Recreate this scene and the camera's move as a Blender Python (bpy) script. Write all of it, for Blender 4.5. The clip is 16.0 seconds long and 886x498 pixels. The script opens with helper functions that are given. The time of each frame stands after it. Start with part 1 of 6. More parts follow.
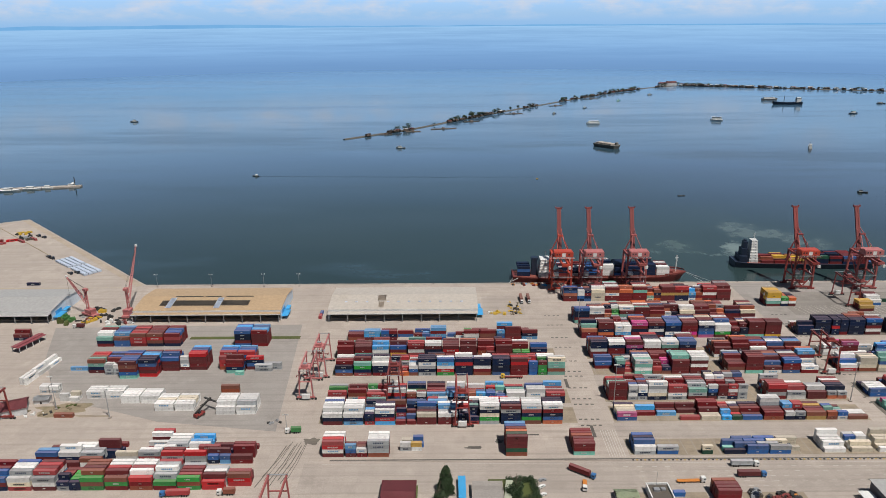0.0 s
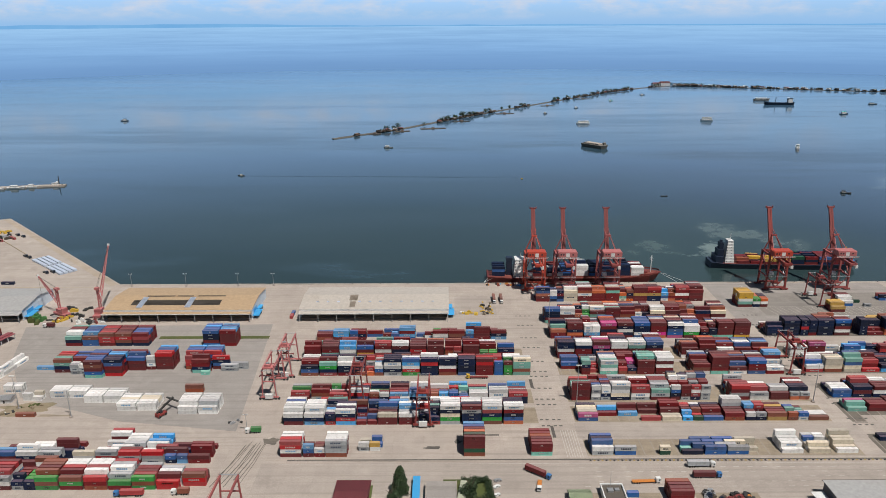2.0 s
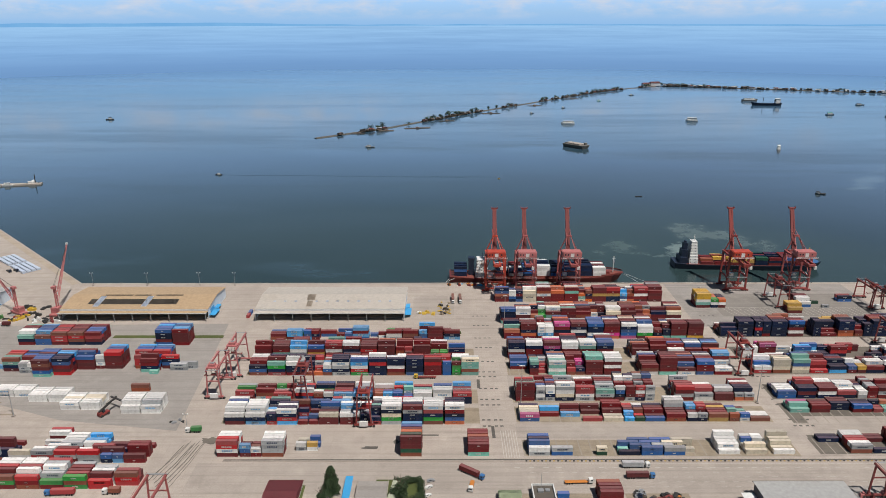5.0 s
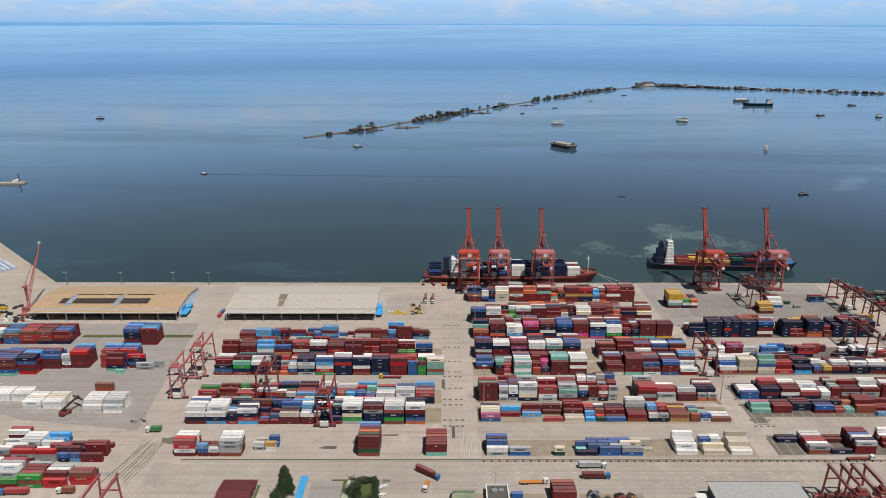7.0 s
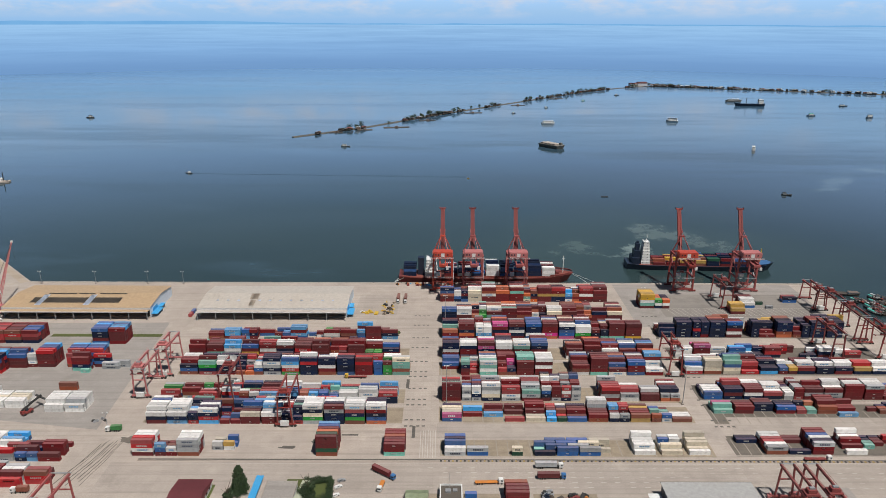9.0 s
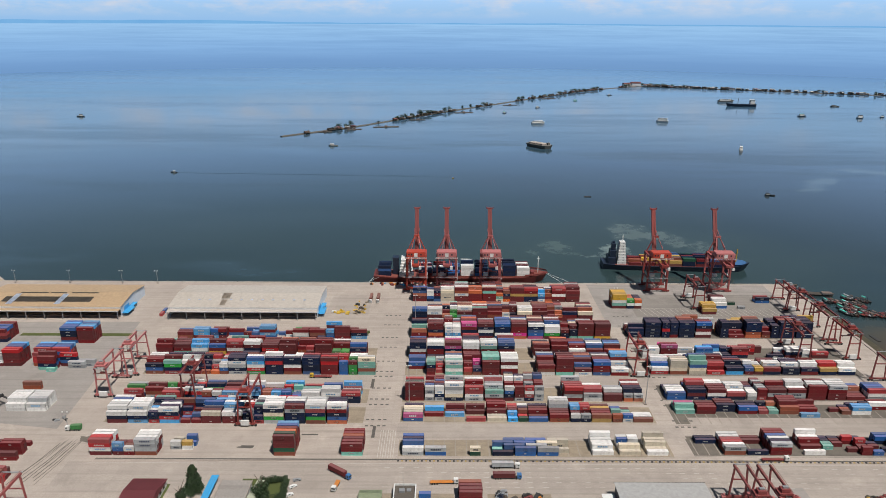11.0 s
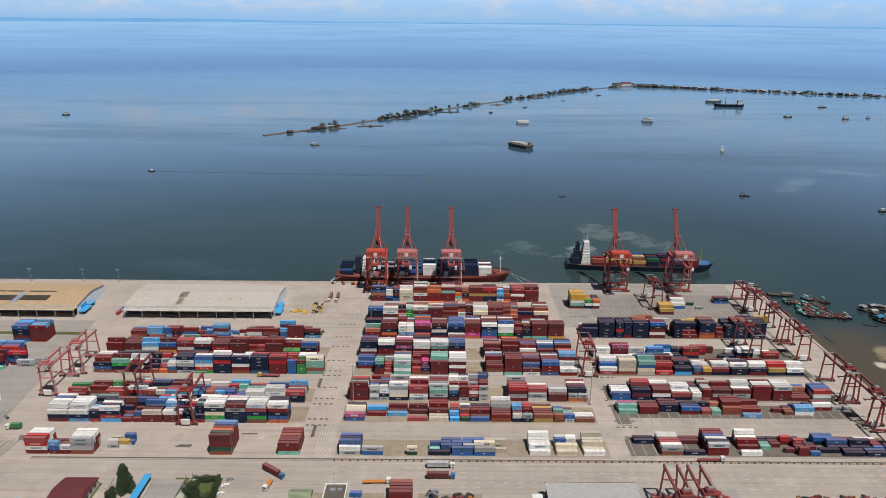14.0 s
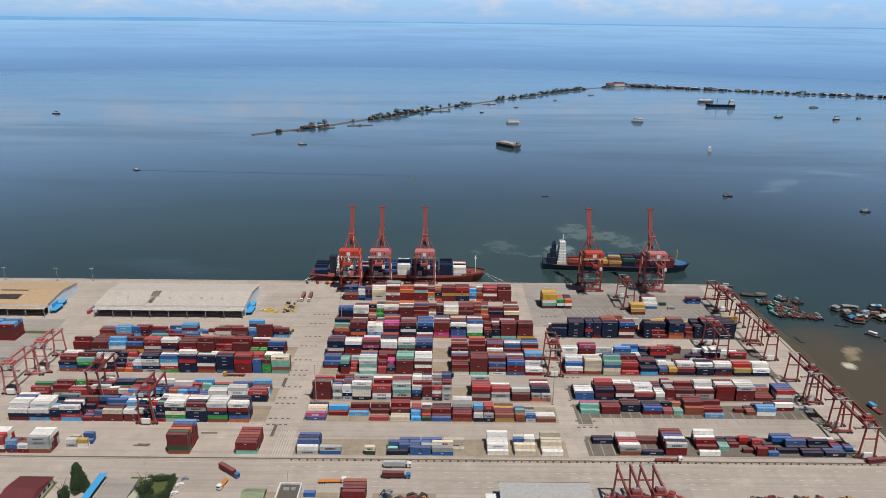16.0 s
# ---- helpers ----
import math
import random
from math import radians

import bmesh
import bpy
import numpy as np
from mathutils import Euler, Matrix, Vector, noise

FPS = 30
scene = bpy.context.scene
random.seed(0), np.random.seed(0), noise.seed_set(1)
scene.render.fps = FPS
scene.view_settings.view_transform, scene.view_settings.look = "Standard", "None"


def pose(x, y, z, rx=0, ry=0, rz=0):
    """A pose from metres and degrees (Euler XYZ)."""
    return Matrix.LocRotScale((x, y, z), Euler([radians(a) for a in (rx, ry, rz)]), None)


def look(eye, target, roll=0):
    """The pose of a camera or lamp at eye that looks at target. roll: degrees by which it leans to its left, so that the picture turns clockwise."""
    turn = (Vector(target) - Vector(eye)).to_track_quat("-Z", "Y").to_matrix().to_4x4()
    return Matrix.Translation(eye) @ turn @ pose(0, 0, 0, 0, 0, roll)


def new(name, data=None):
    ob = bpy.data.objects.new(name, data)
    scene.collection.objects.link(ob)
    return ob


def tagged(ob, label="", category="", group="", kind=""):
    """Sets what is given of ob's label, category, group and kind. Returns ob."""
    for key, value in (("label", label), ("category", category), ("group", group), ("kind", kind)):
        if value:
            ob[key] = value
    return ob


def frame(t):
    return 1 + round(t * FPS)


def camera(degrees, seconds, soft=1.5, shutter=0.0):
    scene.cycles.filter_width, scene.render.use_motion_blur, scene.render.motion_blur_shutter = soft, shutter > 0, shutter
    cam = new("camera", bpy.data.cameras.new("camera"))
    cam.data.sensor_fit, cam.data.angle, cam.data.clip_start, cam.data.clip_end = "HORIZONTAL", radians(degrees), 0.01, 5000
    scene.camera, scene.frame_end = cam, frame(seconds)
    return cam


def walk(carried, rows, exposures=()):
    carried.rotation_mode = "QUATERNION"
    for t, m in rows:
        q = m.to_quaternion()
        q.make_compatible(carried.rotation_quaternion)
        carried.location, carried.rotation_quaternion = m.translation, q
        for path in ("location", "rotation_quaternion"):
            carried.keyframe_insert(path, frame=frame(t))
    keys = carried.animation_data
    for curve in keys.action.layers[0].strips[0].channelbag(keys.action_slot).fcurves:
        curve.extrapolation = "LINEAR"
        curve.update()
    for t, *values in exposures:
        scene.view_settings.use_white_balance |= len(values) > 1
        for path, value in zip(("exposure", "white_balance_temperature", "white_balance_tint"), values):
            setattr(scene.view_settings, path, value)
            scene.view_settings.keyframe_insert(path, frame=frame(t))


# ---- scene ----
# ---------------------------------------------------------------- camera and its walk
cam = camera(65.0, 16.0, soft=0.5)


def flight(t):
    """A steady sideways flight about 241 m over the yard, looking out to sea."""
    eye = Vector((1.1 + 12.01 * t, -0.4 + 0.05 * t, 240.85 + 0.105 * t))
    down, turn = radians(18.25 + 0.0156 * t), radians(0.15 - 0.02 * t)
    ahead = Vector((-math.sin(turn) * math.cos(down), math.cos(turn) * math.cos(down), -math.sin(down)))
    return look(eye, eye + 100 * ahead, -0.40 + 0.0635 * t)


walk(cam, [(0.5 * k, flight(0.5 * k)) for k in range(33)])
scene.view_settings.exposure = -0.05

# ---------------------------------------------------------------- daylight
SUN_UP, SUN_AZ = radians(64.5), radians(140.5)
world = bpy.data.worlds.new("world")
scene.world = world
world.use_nodes = True
sky = world.node_tree.nodes.new("ShaderNodeTexSky")
sky.sky_type = "NISHITA"
sky.sun_disc = False
sky.sun_elevation, sky.sun_rotation = SUN_UP, SUN_AZ
sky.air_density, sky.dust_density, sky.ozone_density = 1.0, 0.6, 2.0
world.node_tree.links.new(sky.outputs[0], world.node_tree.nodes["Background"].inputs[0])
world.node_tree.nodes["Background"].inputs[1].default_value = 0.029
sun = new("sun", bpy.data.lights.new("sun", "SUN"))
sun.data.energy, sun.data.angle, sun.data.color = 4.5, radians(0.55), (1.0, 0.957, 0.905)
to_sun = Vector((math.sin(SUN_AZ) * math.cos(SUN_UP), math.cos(SUN_AZ) * math.cos(SUN_UP), math.sin(SUN_UP)))
sun.matrix_world = look(to_sun * 900, (0, 0, 0))


# ---------------------------------------------------------------- materials
def nodes_of(name, rough=0.6, metal=0.0, spec=0.5):
    m = bpy.data.materials.new(name)
    m.use_nodes = True
    nt = m.node_tree
    b = nt.nodes["Principled BSDF"]
    b.inputs["Roughness"].default_value = rough
    b.inputs["Metallic"].default_value = metal
    b.inputs["Specular IOR Level"].default_value = spec
    return m, nt, b


def noise_node(nt, scale, detail=4.0, rough=0.6, coord="Object", stretch=(1, 1, 1)):
    co = nt.nodes.new("ShaderNodeTexCoord")
    mp = nt.nodes.new("ShaderNodeMapping")
    mp.inputs["Scale"].default_value = stretch
    nt.links.new(co.outputs[coord], mp.inputs["Vector"])
    n = nt.nodes.new("ShaderNodeTexNoise")
    n.inputs["Scale"].default_value = scale
    n.inputs["Detail"].default_value = detail
    n.inputs["Roughness"].default_value = rough
    nt.links.new(mp.outputs[0], n.inputs["Vector"])
    return n


def ramp(nt, fac, stops):
    r = nt.nodes.new("ShaderNodeValToRGB")
    e = r.color_ramp.elements
    while len(e) < len(stops):
        e.new(0.5)
    for el, (p, c) in zip(e, stops):
        el.position, el.color = p, (*c, 1)
    nt.links.new(fac, r.inputs[0])
    return r.outputs[0]


def mix(nt, fac, a, b, mode="MIX"):
    m = nt.nodes.new("ShaderNodeMix")
    m.data_type, m.blend_type = "RGBA", mode
    for sock, v in ((m.inputs[0], fac), (m.inputs[6], a), (m.inputs[7], b)):
        if isinstance(v, (int, float)):
            sock.default_value = v
        elif isinstance(v, tuple):
            sock.default_value = (*v, 1)
        else:
            nt.links.new(v, sock)
    return m.outputs[2]


def bump(nt, b, height, strength=0.3, distance=0.05):
    bp = nt.nodes.new("ShaderNodeBump")
    bp.inputs["Strength"].default_value = strength
    bp.inputs["Distance"].default_value = distance
    nt.links.new(height, bp.inputs["Height"])
    nt.links.new(bp.outputs[0], b.inputs["Normal"])


def worn(name, c, rough=0.6, metal=0.0, dirt=(0.16, 0.13, 0.10), amount=0.35, scale=0.6, spread=0.0, coord="Object", spec=0.5):
    """Painted or raw surface with grain, streaks of dirt and a slight change from piece to piece."""
    m, nt, b = nodes_of(name, rough, metal, spec)
    n1 = noise_node(nt, scale, 6, 0.65, coord)
    n2 = noise_node(nt, scale * 9, 3, 0.6, coord, (1, 1, 0.25))
    grain = ramp(nt, n2.outputs["Fac"], [(0.3, tuple(v * 0.86 for v in c)), (0.7, tuple(min(1, v * 1.08) for v in c))])
    mask = ramp(nt, n1.outputs["Fac"], [(0.52, (0, 0, 0)), (0.78, (amount, amount, amount))])
    col = mix(nt, mask, grain, dirt)
    if spread:
        info = nt.nodes.new("ShaderNodeObjectInfo")
        geo = nt.nodes.new("ShaderNodeNewGeometry")
        add = nt.nodes.new("ShaderNodeMath")
        fra = nt.nodes.new("ShaderNodeMath")
        fra.operation = "FRACT"
        nt.links.new(info.outputs["Random"], add.inputs[0])
        nt.links.new(geo.outputs["Random Per Island"], add.inputs[1])
        nt.links.new(add.outputs[0], fra.inputs[0])
        hue = nt.nodes.new("ShaderNodeHueSaturation")
        for sock, low, high in (("Value", 1 - spread, 1 + spread), ("Saturation", 1 - spread * 0.8, 1.03)):
            mr = nt.nodes.new("ShaderNodeMapRange")
            mr.inputs["To Min"].default_value, mr.inputs["To Max"].default_value = low, high
            nt.links.new(fra.outputs[0], mr.inputs["Value"])
            nt.links.new(mr.outputs[0], hue.inputs[sock])
        nt.links.new(col, hue.inputs["Color"])
        col = hue.outputs[0]
    nt.links.new(col, b.inputs["Base Color"])
    bump(nt, b, n2.outputs["Fac"], 0.15, 0.02)
    return m


def pavement(name, c, patch, joint=0.0):
    """Concrete or asphalt with stains, tyre tracks along x and faint slab joints."""
    m, nt, b = nodes_of(name, 0.9, 0, 0.25)
    big = noise_node(nt, 0.012, 5, 0.6)
    mid = noise_node(nt, 0.09, 6, 0.65)
    fine = noise_node(nt, 1.2, 4, 0.6)
    track = noise_node(nt, 0.16, 5, 0.6, stretch=(0.05, 2.2, 1))
    col = ramp(nt, big.outputs["Fac"], [(0.3, tuple(v * 0.88 for v in c)), (0.7, tuple(v * 1.07 for v in c))])
    col = mix(nt, ramp(nt, mid.outputs["Fac"], [(0.48, (0, 0, 0)), (0.70, (0.75, 0.75, 0.75))]), col, patch)
    col = mix(nt, ramp(nt, track.outputs["Fac"], [(0.48, (0, 0, 0)), (0.72, (0.6, 0.6, 0.6))]), col, tuple(v * 0.62 for v in c))
    col = mix(nt, ramp(nt, fine.outputs["Fac"], [(0.35, (0.4, 0.4, 0.4)), (0.62, (0, 0, 0))]), col, tuple(v * 0.6 for v in c))
    spots = noise_node(nt, 0.035, 9, 0.75)
    col = mix(nt, ramp(nt, spots.outputs["Fac"], [(0.55, (0, 0, 0)), (0.68, (0.7, 0.7, 0.7))]), col, tuple(v * 0.66 for v in c))
    col = mix(nt, ramp(nt, spots.outputs["Fac"], [(0.30, (0.55, 0.55, 0.55)), (0.44, (0, 0, 0))]), col, tuple(min(1, v * 1.2) for v in c))
    if joint:
        co = nt.nodes.new("ShaderNodeTexCoord")
        br = nt.nodes.new("ShaderNodeTexBrick")
        br.offset = 0.0
        br.inputs["Scale"].default_value = 1.0
        br.inputs["Brick Width"].default_value, br.inputs["Row Height"].default_value = joint, joint
        br.inputs["Mortar Size"].default_value = 0.06
        for k, v in (("Color1", (1, 1, 1, 1)), ("Color2", (0.94, 0.94, 0.94, 1)), ("Mortar", (0.87, 0.86, 0.85, 1))):
            br.inputs[k].default_value = v
        nt.links.new(co.outputs["Object"], br.inputs["Vector"])
        col = mix(nt, 1.0, col, br.outputs["Color"], "MULTIPLY")
    nt.links.new(col, b.inputs["Base Color"])
    bump(nt, b, fine.outputs["Fac"], 0.2, 0.03)
    return m


M_CONC = pavement("concrete_yard", (0.45, 0.388, 0.338), (0.37, 0.315, 0.272), 6.0)
M_ROAD = pavement("concrete_road", (0.41, 0.356, 0.312), (0.345, 0.30, 0.262), 8.0)
M_ASPH = pavement("grey_asphalt", (0.32, 0.292, 0.268), (0.37, 0.338, 0.308))
M_APRON = pavement("apron_concrete", (0.455, 0.395, 0.345), (0.39, 0.335, 0.288), 10.0)
M_BED = pavement("stacking_bed", (0.33, 0.27, 0.20), (0.19, 0.155, 0.115))
M_OIL = pavement("oily_stacking_bed", (0.17, 0.148, 0.125), (0.09, 0.08, 0.068))
M_DIRT = pavement("bare_earth", (0.29, 0.235, 0.16), (0.15, 0.14, 0.08))
M_GRASS = pavement("grass_strip", (0.09, 0.11, 0.035), (0.14, 0.13, 0.05))


def sea_material():
    m, nt, b = nodes_of("sea_water", 0.12, 0.0, 0.5)
    b.inputs["IOR"].default_value = 1.33
    big = noise_node(nt, 0.0022, 5, 0.6, stretch=(0.45, 1, 1))
    streak = noise_node(nt, 0.0045, 8, 0.7, stretch=(0.2, 1, 1))
    col = ramp(nt, big.outputs["Fac"], [(0.3, (0.012, 0.031, 0.040)), (0.7, (0.028, 0.050, 0.056))])
    # paler, bluer base colour past the breakwater's line: sky reflection painted in
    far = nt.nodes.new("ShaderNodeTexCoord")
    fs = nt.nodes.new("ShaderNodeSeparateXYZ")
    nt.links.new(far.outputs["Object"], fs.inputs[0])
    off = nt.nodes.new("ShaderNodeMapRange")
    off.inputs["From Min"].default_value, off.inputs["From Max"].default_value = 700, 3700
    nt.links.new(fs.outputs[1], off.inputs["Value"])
    sky_paling = ramp(nt, off.outputs[0], [(0.0, (0.02, 0.042, 0.05)), (0.35, (0.045, 0.097, 0.152)), (0.75, (0.095, 0.195, 0.325)), (1.0, (0.115, 0.235, 0.395))])
    col = mix(nt, ramp(nt, off.outputs[0], [(0.02, (0, 0, 0)), (0.4, (1, 1, 1))]), col, sky_paling)
    # slicks and wind lanes lying across the open water, their sheen painted as colour
    slick_sheen = noise_node(nt, 0.0016, 9, 0.68, stretch=(0.28, 1, 1))
    col = mix(nt, ramp(nt, slick_sheen.outputs["Fac"], [(0.50, (0, 0, 0)), (0.64, (0.6, 0.6, 0.6))]), col, mix(nt, 0.5, col, (0.02, 0.05, 0.085)))
    col = mix(nt, ramp(nt, slick_sheen.outputs["Fac"], [(0.34, (0.35, 0.35, 0.35)), (0.46, (0, 0, 0))]), col, mix(nt, 0.75, col, (0.15, 0.27, 0.42)))
    # silty, shallow water off the eastern wall and about the berths; darker ellipses offshore
    co = nt.nodes.new("ShaderNodeTexCoord")
    wob = noise_node(nt, 0.008, 6, 0.65)
    wisp = noise_node(nt, 0.022, 8, 0.7)
    for cx, cy, rad, tint, top, turn, flat in ((800, 1120, 950, (0.020, 0.033, 0.042), 0.85, 6, 1.7), (520, 800, 420, (0.015, 0.028, 0.036), 0.6, 0, 1.2), (640, 330, 330, (0.050, 0.044, 0.033), 0.9, 0, 1), (488, 440, 150, (0.078, 0.060, 0.040), 0.9, 75, 1.6), (330, 700, 330, (0.040, 0.068, 0.064), 0.4, 0, 1), (375, 792, 120, (0.14, 0.18, 0.165), 0.5, -49, 2.4), (255, 742, 80, (0.11, 0.155, 0.14), 0.45, 15, 2.0), (318, 728, 50, (0.22, 0.28, 0.26), 0.65, 60, 1.6),
                                               (735, 1080, 125, (0.10, 0.14, 0.15), 0.55, 50, 3), (850, 1160, 120, (0.10, 0.14, 0.15), 0.5, -30, 3), (514, 490, 26, (0.30, 0.24, 0.15), 0.75, 54, 2.4), (500, 468, 9, (0.50, 0.46, 0.36), 1.0, 0, 1)):
        mp = nt.nodes.new("ShaderNodeMapping")
        mp.vector_type = "TEXTURE"
        mp.inputs["Location"].default_value = (cx, cy, SEA_LEVEL)
        mp.inputs["Rotation"].default_value = (0, 0, radians(turn))
        mp.inputs["Scale"].default_value = (1, 1 / flat, 1)
        nt.links.new(co.outputs["Object"], mp.inputs["Vector"])
        d = nt.nodes.new("ShaderNodeVectorMath")
        d.operation = "LENGTH"
        nt.links.new(mp.outputs[0], d.inputs[0])
        mr = nt.nodes.new("ShaderNodeMath")
        mr.operation = "MULTIPLY_ADD"
        mr.inputs[1].default_value, mr.inputs[2].default_value = -1.6 / rad, 1.35
        nt.links.new(d.outputs["Value"], mr.inputs[0])
        su = nt.nodes.new("ShaderNodeMath")
        su.operation = "MULTIPLY_ADD"
        su.inputs[1].default_value = 1.5 if rad > 130 else 5.0
        nt.links.new((wob if rad > 130 else wisp).outputs["Fac"], su.inputs[0])
        ad = nt.nodes.new("ShaderNodeMath")
        ad.operation = "ADD"
        ad.inputs[1].default_value = -0.85 if rad > 130 else -2.95
        nt.links.new(mr.outputs[0], su.inputs[2])
        nt.links.new(su.outputs[0], ad.inputs[0])
        col = mix(nt, ramp(nt, ad.outputs[0], [(0.0, (0, 0, 0)), (0.6, (top, top, top))]), col, tint)
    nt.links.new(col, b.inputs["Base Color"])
    rr = ramp(nt, streak.outputs["Fac"], [(0.42, (0.05, 0.05, 0.05)), (0.60, (0.19, 0.19, 0.19))])
    nt.links.new(rr, b.inputs["Roughness"])
    w1 = noise_node(nt, 0.30, 4, 0.6, stretch=(0.5, 1, 1))
    bump(nt, b, w1.outputs["Fac"], 0.035, 0.35)
    return m


SEA_LEVEL = -3.0
M_SEA = sea_material()
# ---------------------------------------------------------------- mesh helpers
def as_mesh(name, bm, mats):
    me = bpy.data.meshes.new(name)
    bm.to_mesh(me)
    bm.free()
    for mt in mats if isinstance(mats, (list, tuple)) else (mats,):
        me.materials.append(mt)
    return me


def part(name, bm, mat, parent=None, label=""):
    ob = new(name, as_mesh(name, bm, mat) if isinstance(bm, bmesh.types.BMesh) else bm)
    if parent:
        ob.parent = parent
    if label:
        ob["label"] = label
    return ob


def box(bm, x0, x1, y0, y1, z0, z1, mi=0):
    v = [bm.verts.new((x, y, z)) for z in (z0, z1) for y in (y0, y1) for x in (x0, x1)]
    for f in ((0, 2, 3, 1), (4, 5, 7, 6), (0, 1, 5, 4), (2, 6, 7, 3), (0, 4, 6, 2), (1, 3, 7, 5)):
        bm.faces.new([v[i] for i in f]).material_index = mi
    return v


def boxes(*rows):
    bm = bmesh.new()
    for r in rows:
        box(bm, *r)
    return bm


def beam(bm, a, b, w, h=None, mi=0):
    """A square bar from a to b."""
    a, b = Vector(a), Vector(b)
    h = h or w
    q = (b - a).to_track_quat("Z", "Y").to_matrix()
    u, v = q @ Vector((w / 2, 0, 0)), q @ Vector((0, h / 2, 0))
    vs = [bm.verts.new(p + s * u + t * v) for p in (a, b) for s, t in ((-1, -1), (1, -1), (1, 1), (-1, 1))]
    for f in ((3, 2, 1, 0), (4, 5, 6, 7), (0, 1, 5, 4), (1, 2, 6, 5), (2, 3, 7, 6), (3, 0, 4, 7)):
        bm.faces.new([vs[i] for i in f]).material_index = mi


def beams(*rows):
    bm = bmesh.new()
    for r in rows:
        beam(bm, *r)
    return bm


def tube(bm, a, b, r0, r1=None, n=8, mi=0):
    a, b = Vector(a), Vector(b)
    r1 = r0 if r1 is None else r1
    q = (b - a).to_track_quat("Z", "Y").to_matrix()
    rings = [[bm.verts.new(p + q @ Vector((r * math.cos(k * math.tau / n), r * math.sin(k * math.tau / n), 0))) for k in range(n)] for p, r in ((a, r0), (b, r1))]
    for k in range(n):
        bm.faces.new((rings[0][k], rings[0][(k + 1) % n], rings[1][(k + 1) % n], rings[1][k])).material_index = mi
    bm.faces.new(rings[1]).material_index = mi
    bm.faces.new(rings[0][::-1]).material_index = mi


def empty(name, m, label, category, group="", kind=""):
    ob = new(name)
    ob.matrix_basis = m
    return tagged(ob, label, category, group, kind)


def slab(name, outline, z0, z1, mat, label, category="ground"):
    bm = bmesh.new()
    top = [bm.verts.new((x, y, z1)) for x, y in outline]
    low = [bm.verts.new((x, y, z0)) for x, y in outline]
    bm.faces.new(top)
    for i in range(len(top)):
        j = (i + 1) % len(top)
        bm.faces.new((low[i], low[j], top[j], top[i]))
    bmesh.ops.recalc_face_normals(bm, faces=bm.faces)
    return tagged(part(name, bm, mat), label, category, kind="structure")


def rect(x0, x1, y0, y1):
    return [(x0, y0), (x1, y0), (x1, y1), (x0, y1)]


# ---------------------------------------------------------------- sea, land and distance
MID, SEA_Z, RIM, RIM_Z = 97.0, -3.0, 4850.0, 198.0


def sea_sheet():
    """One sheet of water out to 3.7 km; a plain backdrop of far sea takes over there."""
    bm = bmesh.new()
    n, last = 120, None
    for r in (0, 400, 900, 1500, 2200, 3000, 3700):
        z = SEA_Z
        ring = [bm.verts.new((MID + r * math.sin(a * math.tau / n), r * math.cos(a * math.tau / n), z)) for a in range(n)] if r else [bm.verts.new((MID, 0, z))]
        if last:
            for a in range(n):
                if len(last) == 1:
                    bm.faces.new((last[0], ring[(a + 1) % n], ring[a]))
                else:
                    bm.faces.new((last[a], last[(a + 1) % n], ring[(a + 1) % n], ring[a]))
        last = ring
    for f in bm.faces:
        f.smooth = True
    bmesh.ops.recalc_face_normals(bm, faces=bm.faces)
    if sum(f.normal.z for f in bm.faces) < 0:
        bmesh.ops.reverse_faces(bm, faces=bm.faces)
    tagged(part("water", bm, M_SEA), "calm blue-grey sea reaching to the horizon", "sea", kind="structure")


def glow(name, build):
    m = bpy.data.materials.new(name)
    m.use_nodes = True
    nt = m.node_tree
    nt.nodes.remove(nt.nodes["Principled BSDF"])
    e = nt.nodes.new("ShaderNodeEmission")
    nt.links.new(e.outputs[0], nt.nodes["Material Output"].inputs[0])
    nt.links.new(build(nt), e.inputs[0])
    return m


def cloud_colour(nt):
    """Sky above the far shore: plain haze, a bank of low cumulus, then deepening blue. Stops above the view are set for
    the sea's reflection.
    """
    co = nt.nodes.new("ShaderNodeTexCoord")
    sx = nt.nodes.new("ShaderNodeSeparateXYZ")
    nt.links.new(co.outputs["Object"], sx.inputs[0])
    mr = nt.nodes.new("ShaderNodeMapRange")
    mr.inputs["From Min"].default_value, mr.inputs["From Max"].default_value = 190, 2500
    nt.links.new(sx.outputs[2], mr.inputs["Value"])
    base = ramp(nt, mr.outputs[0], [(0.0, (0.29, 0.52, 0.84)), (0.04, (0.36, 0.58, 0.86)), (0.11, (0.45, 0.72, 1.10)), (0.22, (0.35, 0.56, 0.93)), (0.4, (0.20, 0.305, 0.435)), (0.65, (0.15, 0.21, 0.255)), (1.0, (0.12, 0.165, 0.19))])
    n = noise_node(nt, 0.0052, 8, 0.62, stretch=(0.6, 0.6, 1.7))
    band = ramp(nt, mr.outputs[0], [(0.018, (0, 0, 0)), (0.05, (1, 1, 1)), (0.10, (1, 1, 1)), (0.16, (0.0, 0.0, 0.0))])
    puff = ramp(nt, n.outputs["Fac"], [(0.42, (0, 0, 0)), (0.64, (0.75, 0.75, 0.75))])
    return mix(nt, mix(nt, 1.0, band, puff, "MULTIPLY"), base, (0.66, 0.70, 0.80))


